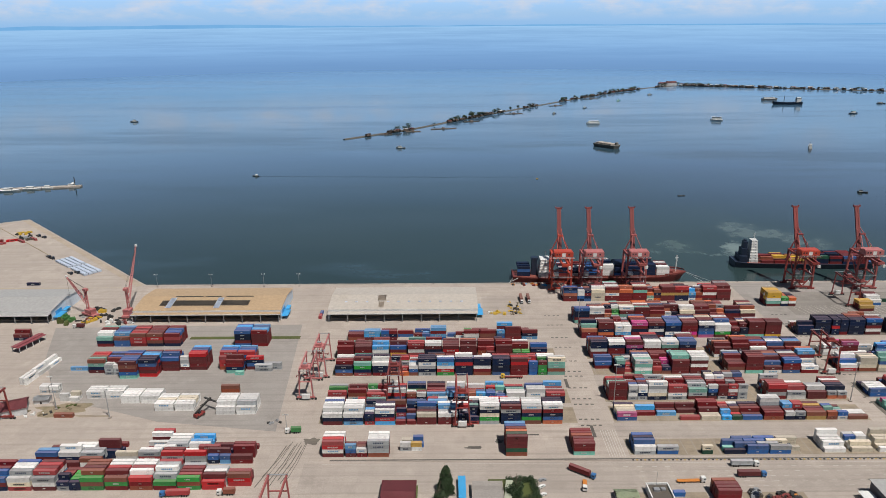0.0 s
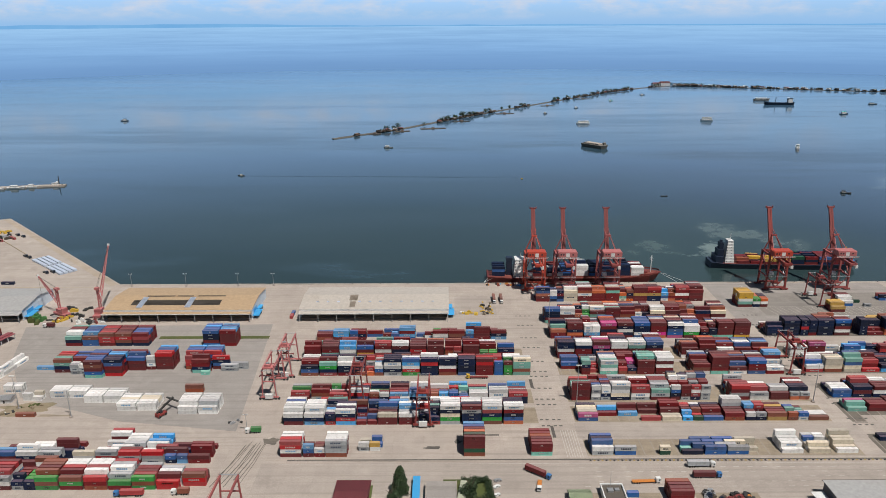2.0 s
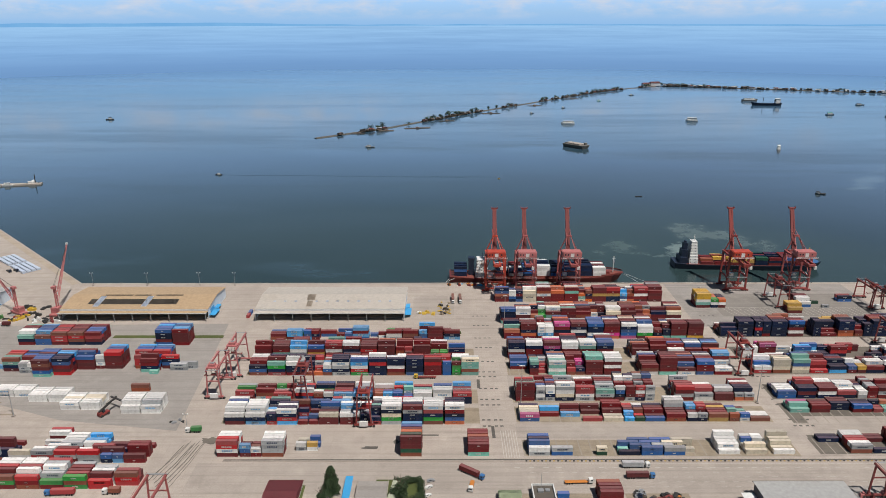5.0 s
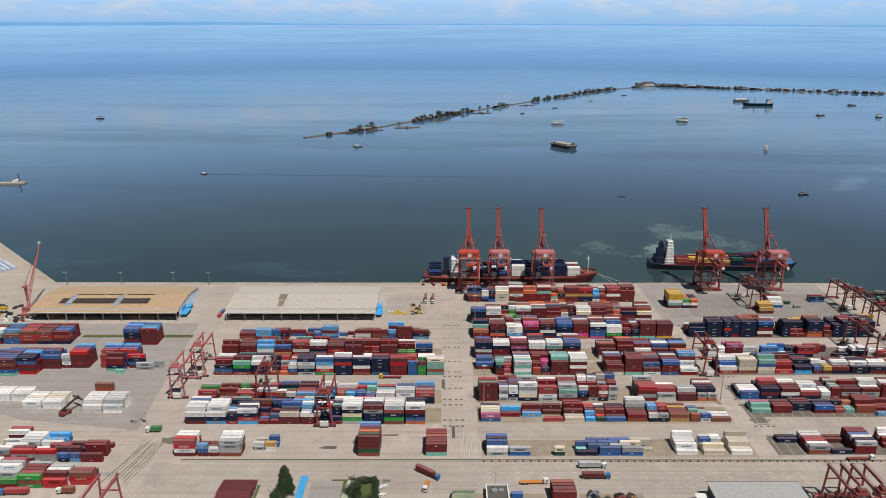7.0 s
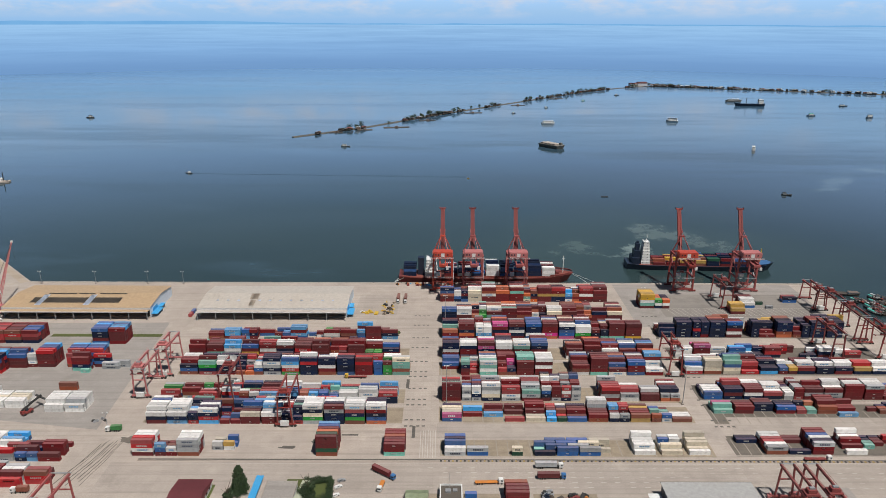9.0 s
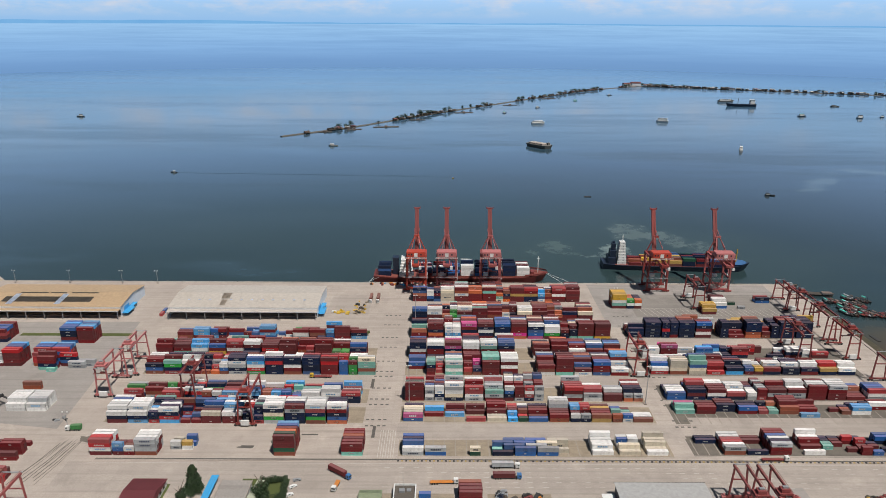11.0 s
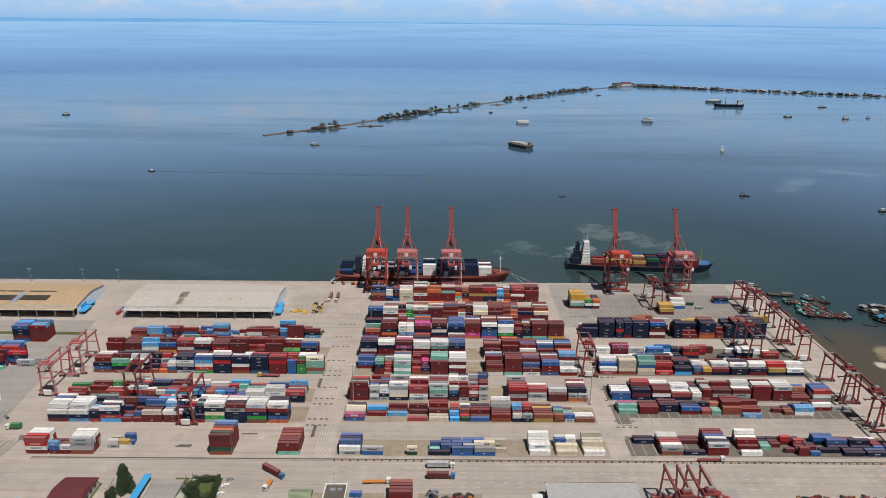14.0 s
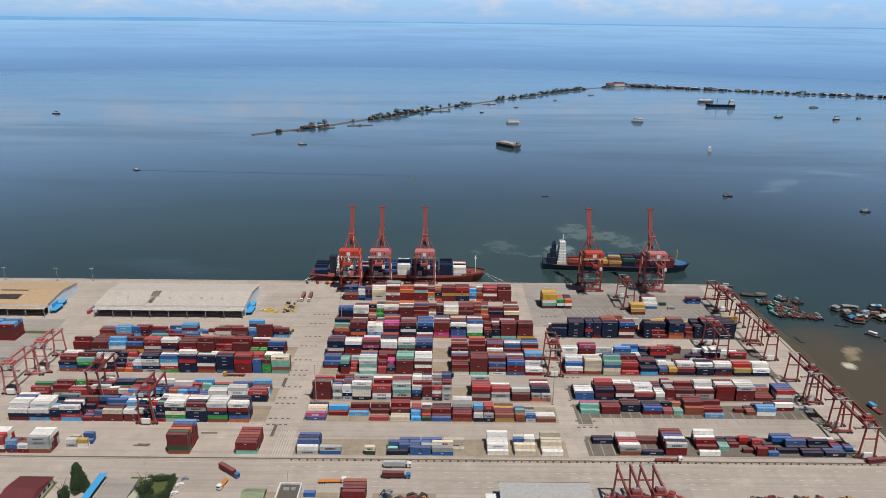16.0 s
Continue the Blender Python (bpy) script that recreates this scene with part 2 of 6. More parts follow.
def far_wall(name, r, z0, top, mat, label, category):
    bm = bmesh.new()
    n, prev = 400, None
    for i in range(n + 1):
        a = radians(-62 + 124 * i / n)
        x, y = MID + r * math.sin(a), r * math.cos(a)
        pair = (bm.verts.new((x, y, z0)), bm.verts.new((x, y, top(a))))
        if prev:
            bm.faces.new((prev[0], pair[0], pair[1], prev[1]))
        prev = pair
    return tagged(part(name, bm, mat), label, category, kind="structure")


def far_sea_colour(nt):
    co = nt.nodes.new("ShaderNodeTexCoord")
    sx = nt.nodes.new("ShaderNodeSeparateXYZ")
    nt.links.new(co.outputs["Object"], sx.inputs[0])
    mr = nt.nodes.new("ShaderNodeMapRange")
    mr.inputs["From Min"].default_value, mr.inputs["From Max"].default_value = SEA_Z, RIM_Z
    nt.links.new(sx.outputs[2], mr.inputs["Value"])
    # paler towards the horizon: haze and reflected sky put into the glow
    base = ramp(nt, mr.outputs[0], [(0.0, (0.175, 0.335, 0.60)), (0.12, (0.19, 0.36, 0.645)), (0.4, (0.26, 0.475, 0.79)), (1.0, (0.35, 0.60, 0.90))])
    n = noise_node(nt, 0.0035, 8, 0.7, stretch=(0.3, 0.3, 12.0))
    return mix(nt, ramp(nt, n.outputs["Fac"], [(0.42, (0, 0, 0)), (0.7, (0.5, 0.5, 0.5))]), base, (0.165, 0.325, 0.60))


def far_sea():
    """Distant water: a shallow glowing ring from 3.7 km that rises to the true horizon."""
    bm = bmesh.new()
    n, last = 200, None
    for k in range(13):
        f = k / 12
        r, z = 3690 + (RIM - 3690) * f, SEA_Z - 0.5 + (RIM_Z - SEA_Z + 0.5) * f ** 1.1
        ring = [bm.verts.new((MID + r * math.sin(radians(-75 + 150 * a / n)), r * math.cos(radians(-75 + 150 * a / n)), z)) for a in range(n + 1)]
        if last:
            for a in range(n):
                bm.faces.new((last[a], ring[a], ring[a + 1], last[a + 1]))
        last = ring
    tagged(part("backdrop_sea", bm, glow("glowing_far_sea", far_sea_colour)), "hazy blue far sea under the horizon", "sea", kind="structure")


sea_sheet()
far_sea()
# the wall reaches unseen above the view, added glow for the sea to mirror
far_wall("backdrop_sky", 4930, 150, lambda a: 2500, glow("hazy_cloud_sky", cloud_colour), "hazy blue sky with low white clouds", "sky")
# the hills glow by themselves, their blue haze put into the colour
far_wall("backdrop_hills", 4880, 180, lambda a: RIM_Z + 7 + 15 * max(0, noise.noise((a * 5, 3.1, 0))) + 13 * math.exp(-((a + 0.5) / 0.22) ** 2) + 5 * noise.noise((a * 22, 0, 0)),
         glow("glowing_haze_hills", lambda nt: ramp(nt, noise_node(nt, 0.004, 3).outputs["Fac"], [(0.3, (0.17, 0.42, 0.76)), (0.7, (0.22, 0.48, 0.80))])), "hazy blue hills on the far shore", "hills")

QUAY = 624.0
slab("ground", [(-286, QUAY), (-533, 862), (-900, 660), (-1500, 600), (-1500, -2500), (466, -2500), (466, QUAY)], -8, 0, M_CONC, "pale worn concrete ground of the container port", "ground")
slab("apron", [(-290, 612), (-534, 848), (-890, 645), (-890, 612)], -0.3, 0.02, M_APRON, "broad pale concrete apron beside the sea")
slab("asphalt_yard", [(-322, 527), (-118, 531), (-104, 372), (-182, 384), (-262, 414), (-300, 470)], -0.3, 0.02, M_ASPH, "grey patched asphalt of the west yard")
slab("road", rect(-80, 460, 312, 339), -0.3, 0.02, M_ROAD, "wide concrete truck road with worn lane dashes", "road")
# ---------------------------------------------------------------- shipping containers
PAINT = {  # letter: base colour, plain colour name
    "r": ((0.145, 0.015, 0.018), "maroon"), "R": ((0.38, 0.022, 0.026), "red"), "n": ((0.006, 0.016, 0.050), "navy blue"),
    "b": ((0.025, 0.10, 0.29), "blue"), "c": ((0.055, 0.33, 0.66), "light blue"), "w": ((0.73, 0.725, 0.70), "white"),
    "g": ((0.36, 0.38, 0.39), "grey"), "G": ((0.03, 0.26, 0.05), "green"), "t": ((0.17, 0.42, 0.35), "sea-green"),
    "o": ((0.52, 0.11, 0.025), "orange"), "y": ((0.50, 0.30, 0.04), "ochre yellow"), "p": ((0.52, 0.04, 0.22), "magenta"),
    "k": ((0.25, 0.065, 0.032), "rust brown"), "e": ((0.62, 0.55, 0.42), "cream"), "d": ((0.018, 0.075, 0.045), "dark green")}
M_BOX = {k: worn("paint_" + v[1].replace(" ", "_").replace("-", "_"), v[0], 0.55, 0.0, (0.10, 0.06, 0.04), 0.35, 0.35, 0.25, spec=0.2) for k, v in PAINT.items()}
M_MARK = {"w": worn("white_marking", (0.62, 0.62, 0.60), 0.5), "n": worn("dark_marking", (0.03, 0.05, 0.10), 0.5), "r": worn("red_marking", (0.35, 0.03, 0.03), 0.5), "c": worn("light_blue_marking", (0.16, 0.40, 0.66), 0.5)}
# roof paints: paler copies, mixing bleaching with sun and sky glare on tops
M_ROOF = {k: worn("bleached_sunlit_roof_" + v[1].replace(" ", "_").replace("-", "_"), tuple(0.84 * c + 0.15 * g for c, g in zip(v[0], (0.50, 0.31, 0.30))), 0.65, 0.0, (0.20, 0.12, 0.09), 0.5, 0.35, 0.28, spec=0.3) for k, v in PAINT.items()}
L40, L20, WID, TALL = 12.19, 6.06, 2.44, 2.62
rng = random.Random(7)
GROUND = 0.02
PITCH, ROW = 13.1, 2.80


def shell(ln, h):
    """Corners and faces of one container: rails and posts stand proud of sunk panels."""
    L, W, p, d = ln, WID, 0.17, 0.07
    vs, fs = [], []
    for z in (0, h):
        for y in (0, W):
            for x in (0, L):
                vs.append((x, y, z))
    for quad, n in (((0, 1, 5, 4), (0, 1, 0)), ((3, 2, 6, 7), (0, -1, 0)), ((2, 0, 4, 6), (1, 0, 0)), ((1, 3, 7, 5), (-1, 0, 0)), ((4, 5, 7, 6), (0, 0, -1))):
        mid = Vector([sum(vs[i][k] for i in quad) / 4 for k in range(3)])
        inner = []
        for i in quad:
            v = Vector(vs[i])
            off = Vector([0 if n[k] else math.copysign(p, mid[k] - v[k]) for k in range(3)])
            inner.append(len(vs))
            vs.append(tuple(v + off + Vector(n) * d))
        for k in range(4):
            fs.append((quad[k], quad[(k + 1) % 4], inner[(k + 1) % 4], inner[k]))
        fs.append(tuple(inner))
    fs.append((0, 2, 3, 1))
    return vs, fs


def plain_mesh(name, vs, fs, mats, index=None):
    me = bpy.data.meshes.new(name)
    me.from_pydata(vs, [], fs)
    for m in mats:
        me.materials.append(m)
    if index is not None:
        me.polygons.foreach_set("material_index", index)
    me.update()
    return me


SHELL = {ln: shell(ln, TALL - 0.03) for ln in (L40, L20)}
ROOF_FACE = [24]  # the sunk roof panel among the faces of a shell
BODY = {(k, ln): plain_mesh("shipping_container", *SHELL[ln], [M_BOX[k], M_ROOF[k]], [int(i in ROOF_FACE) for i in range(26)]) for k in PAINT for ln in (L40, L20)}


def mark_mesh(kind, ln, mat):
    """A plain lettered band, its strokes joined by a thin base strip."""
    bm = bmesh.new()
    y = 0.035
    cuts = {0: (0.36, 0.62, 5, 1.05, 1.75), 1: (0.26, 0.76, 6, 0.85, 1.75), 2: (0.42, 0.58, 1, 1.15, 1.6), 3: (0.30, 0.68, 4, 0.75, 1.9)}[kind]
    x0, x1, n, z0, z1 = cuts
    step = (x1 - x0) / n
    edge = [(x0, z0 - 0.1), (x1, z0 - 0.1)]
    for i in reversed(range(n)):
        a, b = x0 + step * i, x0 + step * (i + 0.72)
        edge += [(b, z0), (b, z1), (a, z1), (a, z0)]
    bm.faces.new([bm.verts.new((ln * u, y, z)) for u, z in edge])
    bmesh.ops.solidify(bm, geom=bm.faces[:], thickness=0.02)
    return as_mesh("marking", bm, mat)


MARKS = {(kd, ln, mk): mark_mesh(kd, ln, M_MARK[mk]) for kd in range(4) for ln in (L40, L20) for mk in M_MARK}
MARKED = {"n": (0, "w", 0.7), "r": (2, "w", 0.3), "R": (1, "w", 0.5), "g": (1, "n", 0.75), "c": (3, "w", 0.8), "b": (2, "w", 0.5), "G": (0, "w", 0.7), "w": (1, "c", 0.35), "t": (0, "w", 0.4), "p": (3, "w", 0.9), "k": (2, "w", 0.3), "o": (2, "w", 0.2), "e": (1, "n", 0.15), "y": (2, "n", 0.2), "d": (2, "w", 0.2)}
DOORS = {ln: as_mesh("door_gear", boxes(*[(ln - 0.05, ln + 0.02, y - 0.04, y + 0.04, 0.15, TALL - 0.2) for y in (0.5, 0.95)], (ln - 0.05, ln, 0.4, 1.05, 1.2, 1.3)), worn("door_steel", (0.25, 0.25, 0.25), 0.4, 0.6)) for ln in (L40, L20)}
BULK = []  # containers deeper in the stacks: paint, length, pose, mark


def container(key, x, y, z, ln=L40, turn=0.0, where="in the stacks", yard="containers of the yard", single=True, m=None, name="shipping_container"):
    m = m or pose(x, y, z, 0, 0, turn)
    kd, mk, share = MARKED[key]
    marked = rng.random() < share
    if not single:
        BULK.append((key, ln, m, (kd, mk) if marked else None))
        return None
    ob = new(name, BODY[key, ln])
    ob.matrix_basis = m
    tagged(ob, f"{PAINT[key][1]} steel {'forty' if ln > 8 else 'twenty'}-foot container {where}", "shipping container", yard)
    part("door_gear", DOORS[ln], None, ob)
    if marked:
        part("marking", MARKS[kd, ln, mk], None, ob, "faded shipper's mark")
    return ob


COMMON = "rrrrrrrrrrrnnnnnwwggbbckkRRteo"


def row_of(words, x, y, where, yard, single, mood, name="shipping_container", pitch=PITCH):
    """Piles side by side: letters are paints from the ground up, a digit a pile of mixed paints; ' marks a twenty-foot pile, _ and , gaps of forty and twenty foot."""
    for w in words.split():
        if w in "_,":
            x += pitch if w == "_" else pitch / 2
            continue
        ln = L20 if w[0] == "'" else L40
        w = w.lstrip("'")
        if w.isdigit():
            w = "".join(rng.choice(mood) for _ in range(int(w)))
        shift = rng.uniform(0, 0.35)
        for i, key in enumerate(w):
            container(key, x + shift + rng.uniform(-0.06, 0.06), y + rng.uniform(-0.07, 0.07), GROUND + TALL * i, ln, rng.uniform(-0.2, 0.2), where, yard, single, None, name)
        x += pitch if ln == L40 else pitch / 2


def block(x0, y0, rows, where, yard, singles=1, mood=COMMON, name="shipping_container", pitch=PITCH, cut=0):
    """Rows from the water's far side back; the first ones are things of their own, the deeper ones bulk."""
    for j, words in enumerate(rows):
        if cut and j:
            words = " ".join(str(max(1, int(w) - cut)) if w.isdigit() else w if len(w.lstrip("'")) <= cut or w.lstrip("'").isdigit() else w[:-1 - cut] + w[-1] if len(w.lstrip("'")) > cut + 1 else w[:-cut] for w in words.split())
        row_of(words, x0, y0 + ROW * j, where, yard, j < singles, mood, name, pitch)


def build_bulk():
    vs, fs, idx = [], [], []
    keys = list(PAINT)
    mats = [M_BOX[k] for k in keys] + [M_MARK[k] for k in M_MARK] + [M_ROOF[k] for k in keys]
    for key, ln, m, mark in BULK:
        v, f = SHELL[ln]
        o = len(vs)
        vs.extend((m @ Vector(p))[:] for p in v)
        fs.extend(tuple(o + i for i in q) for q in f)
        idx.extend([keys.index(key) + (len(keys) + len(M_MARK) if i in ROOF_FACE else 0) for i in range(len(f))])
        if mark:
            me = MARKS[mark[0], ln, mark[1]]
            o = len(vs)
            vs.extend((m @ p.co)[:] for p in me.vertices)
            fs.extend(tuple(o + i for i in p.vertices) for p in me.polygons)
            idx.extend([len(keys) + list(M_MARK).index(mark[1])] * len(me.polygons))
    ob = new("container_stacks", plain_mesh("container_stacks", vs, fs, mats, idx))
    tagged(ob, "dense rows of maroon, navy, white and red stacked containers", "container stacks", kind="stuff")
# ---------------------------------------------------------------- the stacks, block by block
def piles(n, choices, gaps=0.0, half=0.12):
    """Words for a deeper row of n bays with heights drawn from choices."""
    out = []
    for _ in range(n):
        if rng.random() < gaps:
            out.append("_")
        elif rng.random() < half:
            out += ["'" + str(rng.choice(choices)), "'" + str(rng.choice(choices))]
        else:
            out.append(str(rng.choice(choices)))
    return " ".join(out)


def behind(front, n, lift=(0, 0, 1), most=5):
    """n deeper rows whose piles keep near the heights of the row before them."""
    rows, last = [], front.split()
    for _ in range(n):
        row = []
        for w in last:
            if w in "_,":
                row.append(w)
                continue
            mark = "'" if w[0] == "'" else ""
            body = w.lstrip("'")
            high = int(body) if body.isdigit() else len(body)
            row.append(mark + str(max(1, min(most, high + rng.choice(lift)))))
        rows.append(" ".join(row))
        last = row
    return rows


SPLIT = "rrrrnnnnwwwwggbbccRRRkGt"
DARK = "nnnnnnnnnnnnrrrwk"
MAR = "rrrrrrrrrrrrrrrkknnnwbbtRoe"
PALE = "wwwggeRRrrrnnbk"

# centre yard
C, CY = "in the centre yard", "centre yard containers"
block(-70.6, 345.2, ["rwRR 'rbc 'rw kggg", "rwwR 'rr 'rk rrgw", "rrww 'nr 'rr rrrw", "rrRw , , ggrw"], C, CY, 2, SPLIT)
row_of("'gw 'wy", -26, 351, "on the pale concrete strip", CY, True, SPLIT)
row_of("'ye 'b", -25, 354.5, "on the pale concrete strip", CY, True, SPLIT)
row_of("'bb", -18.5, 357.5, "on the pale concrete strip", CY, True, SPLIT)
block(36.0, 345.4, ["kdrrr", "krrrd", "krrro", "rrrrr", "rrrrb", "rrrrc"], "in a lone six-row pile", CY, 2)
block(75.2, 345.8, ["trr", "rrr", "rrr", "rrk", "rrr", "rrr"], "in a lone maroon pile", CY, 2)
block(-76, 378.9, ["rnw cnw 'Rnn cRnw 'r 'r rre rrw 'rnn 'Rn gGenw nnngr kGnRw obnrw", "rnnw nrww '3 rnnn '1 '2 rrr 3 '3 '4 nrnww nnrwn rnrbw nnrbw",
                   "rrnw rrww '3 nrnw '3 '1 nrn 4 '4 '4 rrnbw rnnbw rnrww rnbrn", "rrww rgww '3 nnrn , '2 4 4 '4 '4 nrnbw nnnww rnrnw rnbrn", piles(11, (3, 4, 4), 0.1), piles(11, (3, 4))], C, CY, 1, SPLIT)
block(-77, 403.5, ["rr 'G , rRR 'w , 'grk 'rnw nRc nnc 'nno 'nrc 'rnb 'bb nww nwww nnR", "rrR , 'R rRR , , 'rgw 'nnr nrR nnb 'nrk 'nrb 'rrb 'nb nww wwww nRr", piles(12, (2, 3, 3), 0.1), piles(12, (2, 3), 0.1), piles(12, (3, 3, 2)), piles(12, (2, 3))], C, CY, 0, SPLIT)
block(-77.2, 442.1, ["kbn RnGt rnnw 'k 'o 'kbw gngwn GRwcb nnnRn krwnn bnnnn rrrRr 'bbbb 'GGGr tktte", "nbnr rnGtr rnnww '2 '2 'wbw gngwn rRwcw nnnrnw krnnw rnnnn rrrrR 'bbb 'GGG rttew",
                     "nbrr rrrr rnrw '3 '3 '3 rgnwn 4 5 4 5 5 '3 '4 rrrn", piles(12, (3, 4, 4)), piles(12, (3, 4)), piles(12, (3, 4))], C, CY, 0, SPLIT)
block(-79.5, 467.9, ["nrrr rtrr wgwc ryrb kRwrR rnnrw wrRr wrrr 'k 'rr nrrr 'GG 'GG rrn", "rrrrr rrrr rgwwc rryrr rRwrR rnrrw wrrr wrrrr '3 '3 nrrrr 'GG 'GG rrnb", "rrrr rrrr rrww nrrb rrrR rrbw rrrr rrrr 'rr 'rr rrrr", piles(12, (4, 4, 3)), piles(11, (4, 3)), piles(11, (3, 4))], C, CY, 0, MAR)
block(-76, 500.3, ["kr rcc 'cbb 'rnr _ 'nr 'cb bcrc _ gwr rkr 'bbc rrrr cnr", "kr rGc 'cc 'rrr , _ 'cc bcrc , wr rkr 'nb rrrrc cnr", piles(10, (1, 2, 2), 0.3), piles(10, (1, 2), 0.3)], "beside the grey warehouse", CY, 0, "rrrcccbbnGk")

# east-centre yard
D, DY = "in the main stacking yard", "main yard containers"
MIXED = "rrrrrrrrkkRnnnbbwwgteo"
block(110.6, 346.2, ["gw bg _ 'de , n bb bg", "bbb g _ , , 't bb bg e", "bbn _ _ , , bb bb ee", "nbb _ _ , , , bb bb ee", "bn"], "beside the truck road", DY, 2, PALE)
for x0, rows in ((221.3, ["w", "ww", "ww", "ww", "www"]), (237.2, ["e", "we", "e", "'wb 'ww", "'ww 'ww"]), (253.2, ["w", "e", "ee", "we", "wee"])):
    block(x0, 347.2, rows, "beside the truck road", DY, 3, PALE, "reefer_container")
block(109.2, 382.2, ["bp _ _ R e 'c 'd b kr 'nw 'ng yk 'kk 'wb k", "be _ _ _ e 'rc 'R r kr 'rr 'n yr 'k 't w", "be r c _ rr 'rr 'rk rr rr 'rrc 'rrR rr 'bt 'g w", "we rc r r rrr 'rR 'rn rr rrgw 'rrc 'rrR ry 'tb 't", "nn r nr rr rrr 'rR 'gw rn rrgw 'rr 'rR rr 'b 'r"], D, DY, 1, MIXED, pitch=13.2)
front = "rrrrr 'gwgw 'gnww newgw gwRR rgt 'rnbw 'grrr 'nRwR 'ggwg _ rgrR wg rr 'og 'og"
block(109, 407.2, [front, "rrrrw '4 '4 rnwww rrRR rrrgg 'rnbw 'grrw 'nRwR 'ggww _ rrrRR rrwR rrrw rrrn"] + ["rrrrt '4 '4 rnrrw rrrr rrrng '4 '4 '4 '4 _ rrrrR rrrR rrrg rrrn"] + behind("rrrrt '4 '4 rnrrw rrrr rrrng '4 '4 '4 '4 _ 4 4 4 4", 3, (0, 0, -1, 1)), D, DY, 0, MIXED + "wwgg", pitch=13.2, cut=1)
block(109.2, 442.6, ["_ 'rrnt , twtw 'kR 'kn rrrr rrwrw _ wkr trrrr wr brrb rw", "_ 'rrnt 'R twtt 'krr 'rn rrrrt rrrrw _ wrr trrrr wtb rrrb rw", "_ 'rrnt 'rR twtw 'rrr 'rrp rrrrt rrrrw _ rrr rrrrr wrtr rrrr rrw", "rb 'rrr 'rr ttww 'rrrr 'rrp rrrrt rrrrw _ rrrr rrrrr rrtb rrrr rrbrc", "rrb '3 '3 4 4 4 4 _ 4 4 4 4 rrbrc", "rrb '3 '3 4 4 4 4 _ 4 4 4 4 5"], D, DY, 0, MIXED, pitch=13.2)
block(109.2, 467.8, ["rrwnn rrrnw rnnpr rrrww rrrtw rrrnb _ wrr rrrr rrw rwr brr", "rrwnn rrrnw rnnpr rrrww rrrtw rrrnb _ wrrr rrrrr rrwr rwrb nrrr", "rrrrr rrrww rrrrp rrnwn rrrtw rrrrb _ rrro rrrrr rrrb rrrw rrrc"] + behind("5 5 5 5 5 5 _ 4 5 4 4 4", 3, (0, 0, -1)), D, DY, 0, MIXED, pitch=13.2)
block(109, 501.6, ["rro ronrr 'rcww 'rcww rrnrp rnwnr bwnnb oprrr pbbnw rGww 'nnr 'tnn trrrr yrrrr", "rrot rrnrr 'rcww 'rcbw rrnrp rnwnr bwnnb oprrr pbbnn rGww 'nnr 'tnnr trrrr yrrrr", "rrrtn rrrrr 'rbww 'rbbw rrnrr rnwrr bwnnb rprrr pbbnr rGwwb 'nnrr 'tnnr trrrr yrrrr"] + behind("5 5 '5 '5 5 5 5 5 5 5 '4 '4 5 5", 3, (0, 0, 0, -1)), D, DY, 0, MIXED, pitch=13.2)
block(108.5, 531, ["trnnb rrrww 'rro 'rrG rrtr rrrrr rrkr 'ce 'no nnne rrnr 'Gkr 'tro rrrn rrre", "tbnnb rrrww 'rrrr 'rrrG rrrrw rwrrt rrkrr 'rcw 'rnn nnnnw rrnrr 'rGkr 'rtro rrrnr rrrek"] + behind("5 5 '5 '5 5 5 5 '5 '5 5 5 '5 '5 5 5", 4, (0, 0, 0, -1)), D, DY, 0, MIXED, pitch=12.5)
block(107.0, 577.6, ["rrobn 'nbww 'bnrn eeee rrwkr rrro rrrtr 'eto 'ornk rryrr nnyrR 'wbc 'ork rrwrR rrrr", "rrrob 'nbwn 'brnn eeeew rrrww rrroo rrrre 'etrr 'ornr rrrrr nryrr 'wbcc 'orrk rrrwR rrrrr"] + behind("4 '4 '4 5 5 4 5 '4 '4 5 5 '4 '4 5 5", 4, (0, 0, 0, -1)), D, DY, 0, MIXED + "rroo", pitch=12.46)
block(282.5, 563.5, ["rtwyy 'nwG 'rwo", "rryyy 'nwG 'rwo", "rrywy 'rno 'rnn", "rrryy 'roo 'rnn", "rrkyy 'roo 'nnn"], "beside the quay apron", DY, 0, "yyrtwo")

# east yard
E, EY = "in the east yard", "east yard containers"
EP = 13.4
block(285.5, 348.2, ["_ kg n rrg , w , , , 'rr 'b , , n n", "_ kgw , , rrgn , , , , , 'rr 'rg , nn n b", "_ kgR , , rrrw , rg 't , , 'rr 'rg , nb nn b", "_ krR , , rrrb , rgr 't 'r , 'rrR 'ng , nnb rrn r", "nR rrw rr rrrr , rgw 'n 'r 'rrR 'ng , nnb rr r", "nR rrw rw rrrr , rrww 'n 'n 'rr 'nb , bbb rw w"], "on the stained east strip", EY, 1, "rrrnnwgb", pitch=EP, cut=1)
row_of("c", 363.2, 388.7, E, EY, True, "c")
block(284.3, 392.4, ["t rr _ rb 'R 't kk , _ , 'k wc", "tt rr nn rn 'R 't kkr r , 'r 'k wc", "tp rr nr rn 'rn 'to rrr r _ 'n , 'rn rw g", "t r nr n 'n 'o rrr kr _ , 'n 'r rr"], E, EY, 0, "rrnntw", pitch=EP)
